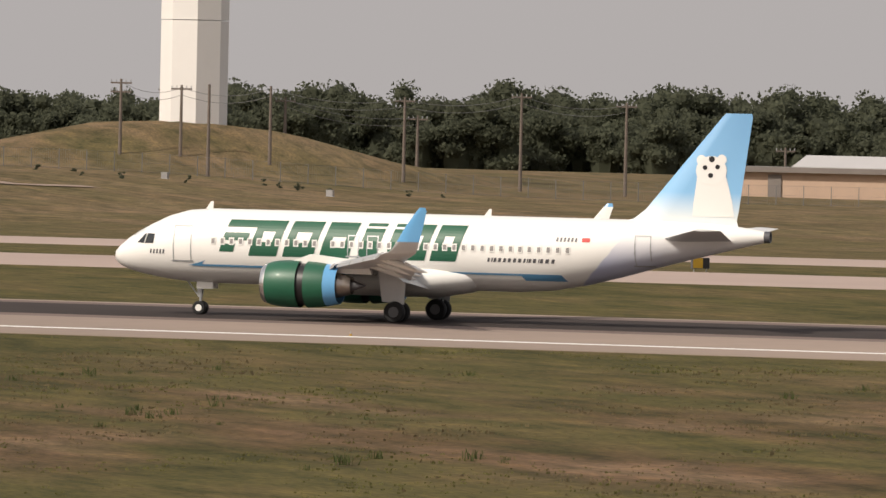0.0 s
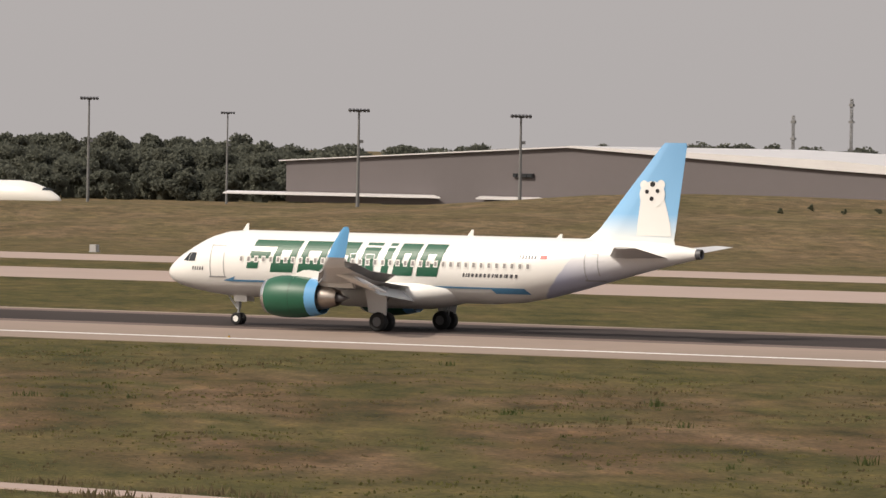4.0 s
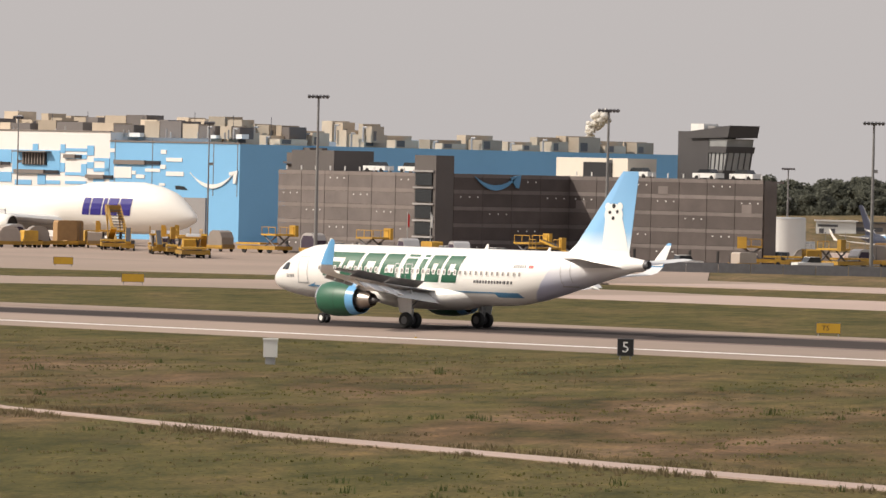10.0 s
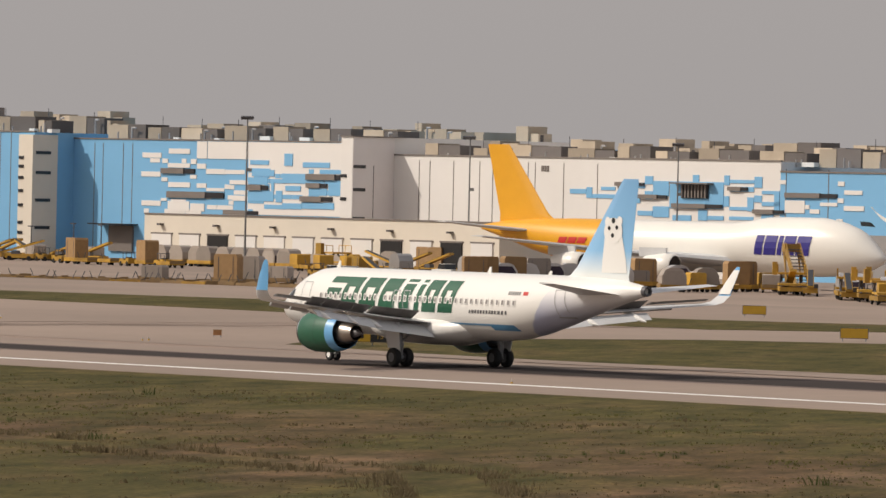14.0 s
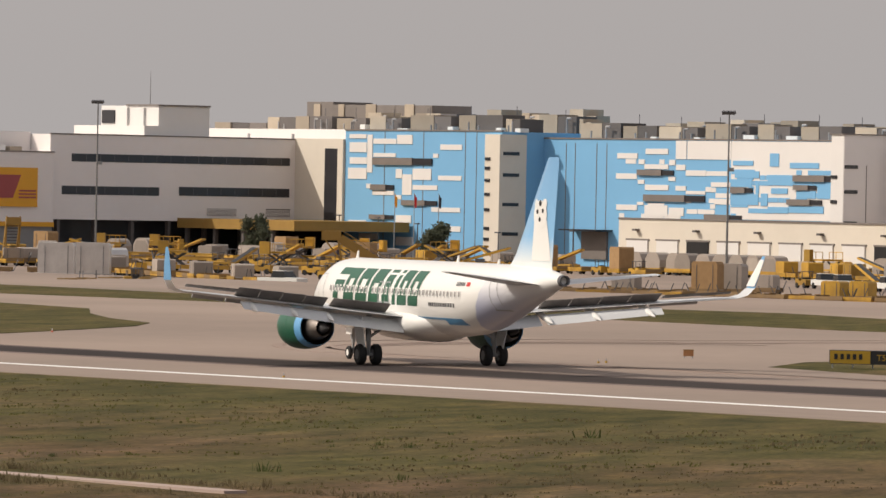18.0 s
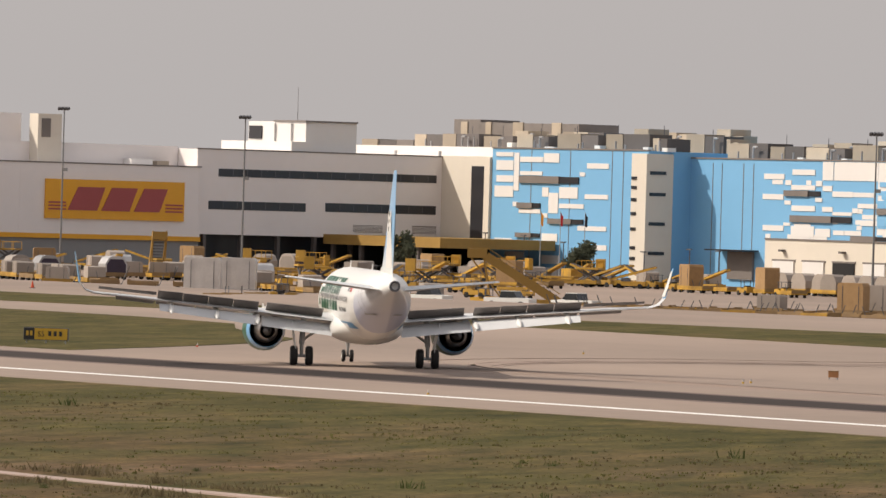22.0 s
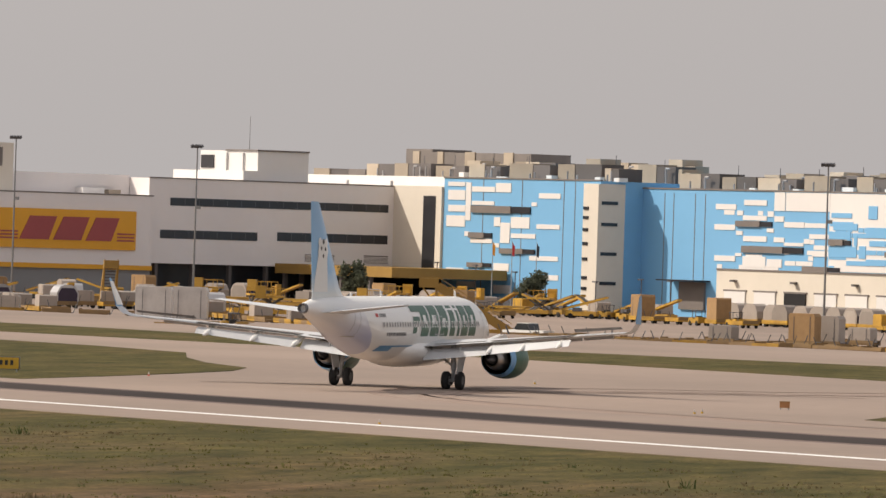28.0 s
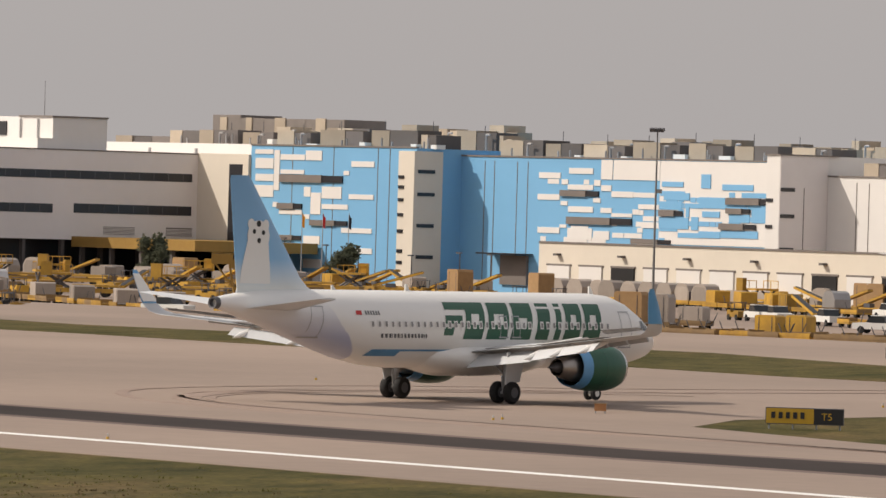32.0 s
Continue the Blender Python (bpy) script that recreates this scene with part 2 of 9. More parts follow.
def leafy(m, share):
    """Let part of the light pass through the leaves."""
    n, l = m.node_tree.nodes, m.node_tree.links
    b, out = n["Principled BSDF"], n["Material Output"]
    tr, mx = n.new("ShaderNodeBsdfTranslucent"), n.new("ShaderNodeMixShader")
    l.new(b.inputs["Base Color"].links[0].from_socket, tr.inputs[0])
    b.inputs["Specular IOR Level"].default_value = 0.15
    mx.inputs[0].default_value = share
    l.new(b.outputs[0], mx.inputs[1])
    l.new(tr.outputs[0], mx.inputs[2])
    l.new(mx.outputs[0], out.inputs[0])
    return m


leafy(LEAF, 0.55)
leafy(LEAFFAR, 0.42)
OCHRE = mat("weathered_ochre_steel", (0.36, 0.21, 0.045), 0.7, var=0.3, scale=0.15)
ROOFG = mat("dull_grey_metal_roof", (0.44, 0.43, 0.43), 0.5, var=0.12, scale=0.1)
CHAR = mat("charcoal_cladding", (0.055, 0.052, 0.055), 0.6, var=0.15, scale=0.3)
RUBBERSOFT = mat("rubber_dusted_concrete", (0.12, 0.094, 0.086), 0.9, col2=(0.21, 0.16, 0.14), scale=0.04, fine=0.5)
RUBBERSOFT.node_tree.nodes["Principled BSDF"].inputs["Specular IOR Level"].default_value = 0.1
PANE = mat("small_cabin_glass", (0.30, 0.285, 0.28), 0.2, var=0.2, scale=1)
RUST = mat("rusty_tan_steel", (0.30, 0.19, 0.075), 0.8, col2=(0.18, 0.12, 0.07), scale=0.6, fine=4)
# sign red dulled so that its colour carries the board's shade
SHADERED = mat("shade_dulled_sign_red", (0.36, 0.075, 0.075), 0.6, var=0.15, scale=0.2)

# ---- ground ----
def smooth(a, b, v):
    u = min(1.0, max(0.0, (v - a) / (b - a)))
    return u * u * (3 - 2 * u)


MOUND = (-295, 877)  # foot of the white tower


def ground_z(x, y):
    r, az = math.hypot(x, y), math.degrees(math.atan2(-x, y))
    z = -1.0 * smooth(530, 600, y) * smooth(-470, -560, x)
    # grass rise, with lower aprons behind it
    z += 2.8 * smooth(900, 1010, r) * smooth(1110, 1040, r) * smooth(38.6, 37.4, az) * smooth(27, 31, az)
    z -= (3.1 * smooth(1090, 1180, r) * smooth(28, 32, az) + 2.7 * smooth(1350, 1580, r) * smooth(35, 37.5, az)) * (1 - 0.85 * smooth(1730, 1960, r))
    q = math.hypot((x - MOUND[0]) / 40, (y - MOUND[1]) / 40)
    z += 5.8 * (1 - smooth(0.10, 1.05, q)) + 1.6 * math.exp(-((x + 330) / 40) ** 2 - ((y - 790) / 40) ** 2)
    z += 2.6 * smooth(640, 760, y) * smooth(-540, -460, x) * smooth(100, -100, x) * (0.35 + 0.65 * smooth(-225, -290, x)) * smooth(1300, 1000, y)
    z += 3.0 * smooth(1750, 1960, r) * smooth(2070, 1990, r) * math.exp(-((az - 41.2) / 1.5) ** 2)
    z += 1.5 * smooth(780, 890, y) * smooth(32, 29.5, az) * smooth(16.5, 20, az) * smooth(1300, 1000, y)
    z += 3 * smooth(2300, 3300, r)
    if y < 335 or (405 < y < 475 and x > -470):
        z += 0.10 * noise.noise((x * 0.06, y * 0.06, 3))
    return z


def ground_material():
    m = bpy.data.materials.new("mown_summer_grass")
    m.use_nodes = True
    n, l = m.node_tree.nodes, m.node_tree.links
    b = n["Principled BSDF"]
    b.inputs["Roughness"].default_value = 0.95
    b.inputs["Specular IOR Level"].default_value = 0.1
    co = n.new("ShaderNodeTexCoord")
    mp = n.new("ShaderNodeMapping")
    mp.inputs["Scale"].default_value = (0.35, 1.0, 1.0)
    l.new(co.outputs["Object"], mp.inputs[0])
    # the grass was mown and combed at an angle to the runway
    turn, comb = n.new("ShaderNodeMapping"), n.new("ShaderNodeMapping")
    turn.inputs["Rotation"].default_value = (0, 0, radians(-36))
    comb.inputs["Scale"].default_value = (1.0, 0.30, 1.0)
    l.new(co.outputs["Object"], turn.inputs[0])
    l.new(turn.outputs[0], comb.inputs[0])

    def noisy(scale, detail, src):
        t = n.new("ShaderNodeTexNoise")
        t.inputs["Scale"].default_value, t.inputs["Detail"].default_value = scale, detail
        l.new(src, t.inputs[0])
        return t.outputs[0]

    def ramp(src, stops):
        r = n.new("ShaderNodeValToRGB")
        r.color_ramp.elements[0].position, r.color_ramp.elements[0].color = stops[0][0], (*stops[0][1], 1)
        r.color_ramp.elements[1].position, r.color_ramp.elements[1].color = stops[-1][0], (*stops[-1][1], 1)
        for p, c in stops[1:-1]:
            r.color_ramp.elements.new(p).color = (*c, 1)
        l.new(src, r.inputs[0])
        return r.outputs[0]

    # green mown strips along the pavements, browner rough grass between them
    sep, wob, strip = n.new("ShaderNodeSeparateXYZ"), n.new("ShaderNodeMath"), n.new("ShaderNodeValToRGB")
    l.new(co.outputs["Object"], sep.inputs[0])
    wob.operation = "MULTIPLY_ADD"
    wob.inputs[1].default_value = 26.0
    l.new(noisy(0.035, 3, mp.outputs[0]), wob.inputs[0])
    l.new(sep.outputs[1], wob.inputs[2])
    mr = n.new("ShaderNodeMapRange")
    mr.inputs[1].default_value, mr.inputs[2].default_value = 113, 1113
    l.new(wob.outputs[0], mr.inputs[0])
    e = strip.color_ramp.elements
    e[0].position, e[0].color = 0.0, (0, 0, 0, 1)
    e[1].position, e[1].color = 1.0, (0.75, 0.75, 0.75, 1)
    for p, v in ((0.105, 0.0), (0.125, 0.95), (0.185, 0.85), (0.205, 0.45), (0.222, 0.10), (0.40, 0.0), (0.50, 0.30), (0.58, 0.85)):
        e.new(p).color = (v, v, v, 1)
    l.new(mr.outputs[0], strip.inputs[0])
    green = ramp(noisy(0.14, 5, comb.outputs[0]), [(0.34, (0.054, 0.050, 0.017)), (0.5, (0.080, 0.070, 0.026)), (0.66, (0.106, 0.080, 0.036))])
    brown = ramp(noisy(0.16, 6, comb.outputs[0]), [(0.34, (0.047, 0.040, 0.017)), (0.44, (0.090, 0.058, 0.031)), (0.54, (0.122, 0.077, 0.048)), (0.66, (0.165, 0.108, 0.070))])
    patches = n.new("ShaderNodeMixRGB")
    # soft dark green patches inside the rough grass
    spots, both = ramp(noisy(0.10, 4, comb.outputs[0]), [(0.40, (1, 1, 1)), (0.47, (0.8, 0.8, 0.8)), (0.57, (0.05, 0.05, 0.05))]), n.new("ShaderNodeMixRGB")
    both.blend_type = "MULTIPLY"
    both.inputs[0].default_value = 1.0
    l.new(strip.outputs[0], both.inputs[1])
    l.new(spots, both.inputs[2])
    l.new(both.outputs[0], patches.inputs[0])
    l.new(green, patches.inputs[1])
    l.new(brown, patches.inputs[2])
    # uncut straw-coloured meadow beyond the taxiways
    dry, meadow = n.new("ShaderNodeValToRGB"), n.new("ShaderNodeMixRGB")
    e = dry.color_ramp.elements
    e[0].position, e[0].color, e[1].position, e[1].color = 0.42, (0, 0, 0, 1), 0.60, (0.6, 0.6, 0.6, 1)
    l.new(mr.outputs[0], dry.inputs[0])
    l.new(dry.outputs[0], meadow.inputs[0])
    l.new(patches.outputs[0], meadow.inputs[1])
    l.new(ramp(noisy(0.11, 6, comb.outputs[0]), [(0.36, (0.105, 0.085, 0.045)), (0.52, (0.155, 0.115, 0.068)), (0.66, (0.195, 0.140, 0.090))]), meadow.inputs[2])
    blades = ramp(noisy(4.0, 8, comb.outputs[0]), [(0.34, (0.60, 0.62, 0.58)), (0.5, (1, 1, 1)), (0.66, (1.40, 1.36, 1.22))])
    clumps = ramp(noisy(0.6, 6, comb.outputs[0]), [(0.32, (0.52, 0.58, 0.48)), (0.45, (0.88, 0.90, 0.84)), (0.56, (1.06, 1.04, 1.0)), (0.70, (1.42, 1.34, 1.18))])
    mul = n.new("ShaderNodeMixRGB")
    mul.blend_type = "MULTIPLY"
    mul.inputs[0].default_value = 0.65
    l.new(meadow.outputs[0], mul.inputs[1])
    l.new(blades, mul.inputs[2])
    mul2 = n.new("ShaderNodeMixRGB")
    mul2.blend_type = "MULTIPLY"
    mul2.inputs[0].default_value = 0.9
    l.new(mul.outputs[0], mul2.inputs[1])
    l.new(clumps, mul2.inputs[2])
    l.new(mul2.outputs[0], b.inputs["Base Color"])
    bp = n.new("ShaderNodeBump")
    bp.inputs["Strength"].default_value, bp.inputs["Distance"].default_value = 0.6, 0.12
    l.new(noisy(3.0, 5, co.outputs["Object"]), bp.inputs["Height"])
    l.new(bp.outputs[0], b.inputs["Normal"])
    return m


GRASS = ground_material()


def spaced(points, step):
    out = []
    for (a, s), (b, _) in zip(points, points[1:]):
        k = max(1, int(abs(b - a) / s))
        out += [a + (b - a) * i / k for i in range(k)]
    return out + [points[-1][0]]


gx = spaced([(-4200, 300), (-1500, 40), (-900, 25), (-650, 12), (-100, 12), (50, 60), (500, 300), (2500, 1)], 1)
gy = spaced([(-600, 100), (100, 12), (340, 6), (480, 8), (620, 12), (960, 30), (1700, 120), (4600, 1)], 1)
gv = [(x, y, ground_z(x, y)) for y in gy for x in gx]
gw = len(gx)
gf = [(j * gw + i, j * gw + i + 1, (j + 1) * gw + i + 1, (j + 1) * gw + i) for j in range(len(gy) - 1) for i in range(gw - 1)]
gmesh = bpy.data.meshes.new("ground")
gmesh.from_pydata(gv, [], gf)
gmesh.materials.append(GRASS)
gmesh.shade_smooth()
tagged(new("ground", gmesh), "flat mown airfield grass, green with brown patches", "grass", kind="structure")


PATHX, PATHY = (-440, -372, -355, -310, -292, -262, -255, -225, -195, -166, -110, 100), (276, 269.6, 269.3, 262, 248, 233.2, 229.5, 219, 211, 204, 191.8, 158.8)


def path_y(x):
    """The middle of the perimeter road."""
    return float(np.interp(x, PATHX, PATHY))


def slab(name, poly, z, material, label, category, parent=None):
    """A thin paved sheet with a low edge, following a straight-sided outline."""
    s = Shape()
    s.prism([(x, y, z) for x, y in poly], (0, 0, -0.25))
    ob = part(name, s, material, parent, label)
    return tagged(ob, category=category, kind="structure") if parent is None else ob


RWY = 377.8
runway = slab("runway", [(-1500, 341.5), (700, 341.5), (700, 399), (-400, 399), (-450, 394), (-1500, 394)], 0.03, CONC, "long pale concrete runway with dark rubber marks", "runway")
# rubber: broad where the wheels touch down, narrow towards the exit
for name, m, z, prof in (("rubber_marks", RUBBERSOFT, 0.034, ((600, -8, 20), (-260, -8, 19), (-380, -8, 13), (-460, -12.5, -1.5), (-1400, -12.5, -1.5))),
                         ("rubber_core", RUBBERMARK, 0.038, ((600, -3.5, 17), (-260, -4, 15), (-380, -6, 10), (-460, -11, -3), (-1400, -11, -3)))):
    rub = Shape()
    for (xa, a0, a1), (xb, b0, b1) in zip(prof, prof[1:]):
        rub.prism([(xb, RWY + b0, z), (xa, RWY + a0, z), (xa, RWY + a1, z), (xb, RWY + b1, z)], (0, 0, -0.003))
    part(name, rub, m, runway, "dark rubber streaks along the centre")
yy = 351.6
part("edge_line", Shape().box(-1400, yy - 0.6, 0.03, 600, yy + 0.6, 0.037), LINEW, runway, "white painted edge line")
slab("taxiway", [(-470, 482), (700, 482), (700, 518), (-470, 518)], 0.02, CONC2, "pale concrete parallel taxiway", "taxiway")
slab("service_road", [(-520, 553), (700, 553), (700, 580), (-520, 580)], 0.02, CONC2, "second pale concrete taxiway lane", "taxiway")
# wide exit pavement that joins the runway to the apron
slab("exit_pavement", [(-1200, 560), (-640, 585), (-520, 585), (-520, 530), (-470, 518), (-470, 482), (-494, 470), (-506, 456), (-506, 430), (-499, 412), (-489, 401), (-470, 396), (-440, 393), (-440, 391), (-1200, 391)],
     0.015, CONC, "broad concrete turn-off with tyre marks", "taxiway")
slab("apron", [(-2000, 560), (-2000, 1000), (-860, 960), (-700, 790), (-640, 700), (-560, 612), (-600, 585), (-700, 560)], -0.9, CONC, "pale concrete cargo apron", "apron")
# the perimeter road is lost in taller grass between its two visible lengths
for i, j in ((0, 3), (5, 12)):
    run = list(zip(PATHX, PATHY))[i:j]
    slab("path", [(x, y + (1.2 if x > -230 else 0.45)) for x, y in run] + [(x, y - (1.2 if x > -230 else 0.45)) for x, y in reversed(run)], 0.06, CONC2, "narrow pale perimeter road through the grass", "road")
tagged(slab("grass_island", [(-720, 462), (-680, 462), (-660, 460), (-640, 455), (-622, 443), (-606, 434), (-592, 428), (-582, 420), (-572, 409), (-562, 397), (-553, 386), (-550, 382), (-720, 382)], 0.05, GRASS, "green grass island between the exits", "grass"), kind="structure")
slab("grass_strip", [(-1100, 505), (-1100, 524), (-745, 518), (-705, 512), (-660, 521), (-640, 526), (-600, 514), (-573, 515), (-520, 548), (-520, 530), (-537, 485), (-580, 482), (-611, 485), (-672, 490), (-727, 487)], 0.05, GRASS, "narrow grass strip before the cargo apron", "grass")
slab("far_apron", [(-1010, 1110), (-1250, 1050), (-1330, 1160), (-1000, 1420), (-920, 1330)], -6.70, CONC2, "pale far apron under the parked freighters", "apron")


def strip(name, pts, w, z, material, parent, label):
    """A narrow painted or worn line along a smooth run of points."""
    s = Shape()
    for (ax, ay), (bx, by) in zip(pts, pts[1:]):
        d = math.hypot(bx - ax, by - ay)
        nx, ny = -(by - ay) / d * w / 2, (bx - ax) / d * w / 2
        s.prism([(ax - nx, ay - ny, z), (bx - nx, by - ny, z), (bx + nx, by + ny, z), (ax + nx, ay + ny, z)], (0, 0, -0.012))
    return part(name, s, material, parent, label)


TYRE = mat("rusty_brown_tyre_trace", (0.235, 0.165, 0.135), 0.9, col2=(0.31, 0.235, 0.19), scale=0.12, fine=1)
exit_ob = bpy.data.objects["exit_pavement"]


def bend(cx, cy, r, a0, a1, n=14):
    return [(cx + r * math.cos(math.radians(a0 + (a1 - a0) * i / n)), cy + r * math.sin(math.radians(a0 + (a1 - a0) * i / n))) for i in range(n + 1)]


for k, (r, w) in enumerate(((34, 0.5), (37.2, 1.5), (38.8, 0.4), (44, 0.7))):
    run = [(-380 + k * 3, 384 + k)] + bend(-505, 425 + k * 2, r, -90, -205 + 12 * (k % 2)) + ([(-545 - k * 2, 470), (-530, 505 + k)] if k in (1, 3) else [])
    strip("tyre_trace", [(x + 1.1 * noise.noise((x * 0.05, y * 0.05, k)), y + 1.6 * noise.noise((x * 0.04, y * 0.04, 9 + k))) for x, y in run], w, 0.042, TYRE, exit_ob, "rusty tyre trace on the concrete")

DIRT = mat("bare_pale_earth", (0.30, 0.22, 0.17), 0.95, var=0.3, scale=0.2, fine=2)


def trail(name, pts, w, label):
    """A worn strip that follows the ground."""
    v, f = [], []
    for k, (x, y) in enumerate(pts):
        a, b = pts[max(0, k - 1)], pts[min(len(pts) - 1, k + 1)]
        d = math.hypot(b[0] - a[0], b[1] - a[1])
        ww = w * (0.7 + 0.5 * abs(noise.noise((x * 0.1, y * 0.1, 7)))) / 2
        nx, ny = -(b[1] - a[1]) / d * ww, (b[0] - a[0]) / d * ww
        v += [(x - nx, y - ny, ground_z(x - nx, y - ny) + 0.08), (x + nx, y + ny, ground_z(x + nx, y + ny) + 0.08)]
    f = [(2 * k, 2 * k + 1, 2 * k + 3, 2 * k + 2) for k in range(len(pts) - 1)]
    part(name, Shape().add(v, f), DIRT, bpy.data.objects["ground"], label)


trail("dirt_track", [(-166 - 24 * k / 14 - 6 * (k / 14) ** 2, 584 + 110 * k / 14) for k in range(15)], 7, "pale dirt track through the grass")
trail("bare_patch", [(-283 + 2.2 * k, 748 + 3.0 * math.sin(k * 0.9) + 0.5 * k) for k in range(9)], 5, "bare pale earth patch")
trail("bare_patch", [(-318 + 2.5 * k, 742 + 1.2 * k) for k in range(8)], 2.5, "thin bare earth streak")

# ---- the airliner ----
def section_rings(stations, n=28):
    return [[(x, w * math.sin(2 * math.pi * i / n), z + h * math.cos(2 * math.pi * i / n)) for i in range(n)] for x, z, w, h in stations]


def body_at(stations, x):
    for a, b in zip(stations, stations[1:]):
        if a[0] <= x <= b[0]:
            u = (x - a[0]) / (b[0] - a[0])
            return [p + (q - p) * u for p, q in zip(a, b)]
    return stations[-1]


def skin(stations, x, z, side, lift=0.012):
    """The point of the hull's side at length x and height z."""
    _, zc, w, h = body_at(stations, x)
    u = max(-0.995, min(0.995, (z - zc) / h))
    c = math.sqrt(1 - u * u)
    return (x, side * (w * c + lift * (0.3 + c)), z + lift * u)


def decal(s, stations, quad, side, nx=6, nz=5, lift=0.012):
    """A painted patch on the hull: quad is its four corners as (x, z), lower left first, going round."""
    (ax, az), (bx, bz), (cx, cz), (dx, dz) = quad
    v, f = [], []
    for j in range(nz + 1):
        q = j / nz
        for i in range(nx + 1):
            p = i / nx
            x = (ax * (1 - p) + bx * p) * (1 - q) + (dx * (1 - p) + cx * p) * q
            z = (az * (1 - p) + bz * p) * (1 - q) + (dz * (1 - p) + cz * p) * q
            v.append(skin(stations, x, z, side, lift))
    w = nx + 1
    f = [(j * w + i, j * w + i + 1, (j + 1) * w + i + 1, (j + 1) * w + i) for j in range(nz) for i in range(nx)]
    return s.add(v, f)


def foil(s, sections, n=9):
    """A wing through sections (lead x, y, z, chord, thickness share)."""
    prof = [(0.0, 0.0), (0.03, 0.30), (0.12, 0.46), (0.3, 0.55), (0.55, 0.42), (0.8, 0.2), (1.0, 0.02), (0.8, -0.10), (0.55, -0.25), (0.3, -0.40), (0.12, -0.36), (0.03, -0.22)]
    return s.loft([[(x + c * u, y, z + c * t * w) for u, w in prof] for x, y, z, c, t in sections])


def fin_foil(s, sections):
    prof = [(0.0, 0.0), (0.05, 0.35), (0.3, 0.5), (0.7, 0.3), (1.0, 0.03), (1.0, -0.03), (0.7, -0.3), (0.3, -0.5), (0.05, -0.35)]
    return s.loft([[(x + c * u, y + c * t * w, z) for u, w in prof] for x, y, z, c, t in sections])


def turned(s, prof, cy, cz, n=28, cap=False):
    """A body of revolution about a fore-and-aft axis: prof holds (x, radius)."""
    return s.loft([[(x, cy + r * math.sin(2 * math.pi * i / n), cz + r * math.cos(2 * math.pi * i / n)) for i in range(n)] for x, r in prof], cap)


def wheel(parent, x, y, r, w, hub=GREYM):
    t = Shape()
    n = 22
    t.loft([[(x + q * math.sin(2 * math.pi * i / n), y + o, r + q * math.cos(2 * math.pi * i / n)) for i in range(n)] for o, q in ((-w / 2, r * 0.6), (-w / 2, r * 0.88), (-w * 0.3, r), (w * 0.3, r), (w / 2, r * 0.88), (w / 2, r * 0.6))])
    tyre = part("tyre", t, RUBBER, parent, "black aircraft tyre", 40)
    h = Shape()
    h.tube((x, y - w * 0.51, r), (x, y + w * 0.51, r), r * 0.5, n=14)
    part("rim", h, hub, tyre, "pale metal rim")
    return tyre


M = 17.71
HULL = [(x - M, z, w, h) for x, z, w, h in (
    (0.0, 3.16, 0.02, 0.02), (0.12, 3.17, 0.34, 0.32), (0.4, 3.20, 0.62, 0.58), (0.9, 3.29, 0.94, 0.90), (1.6, 3.42, 1.24, 1.21), (2.4, 3.56, 1.48, 1.50), (3.3, 3.70, 1.70, 1.78), (4.4, 3.80, 1.87, 1.99),
    (5.8, 3.83, 1.965, 2.07), (8, 3.83, 1.975, 2.07), (12, 3.83, 1.975, 2.07), (16, 3.83, 1.975, 2.07), (20, 3.83, 1.975, 2.07), (23.5, 3.83, 1.975, 2.07), (25.5, 3.90, 1.95, 2.00), (27.5, 4.08, 1.85, 1.82), (29.5, 4.33, 1.66, 1.56),
    (31.5, 4.60, 1.40, 1.27), (33.5, 4.85, 1.07, 0.98), (35.3, 5.02, 0.73, 0.70), (36.7, 5.10, 0.44, 0.43), (37.35, 5.12, 0.30, 0.30))]


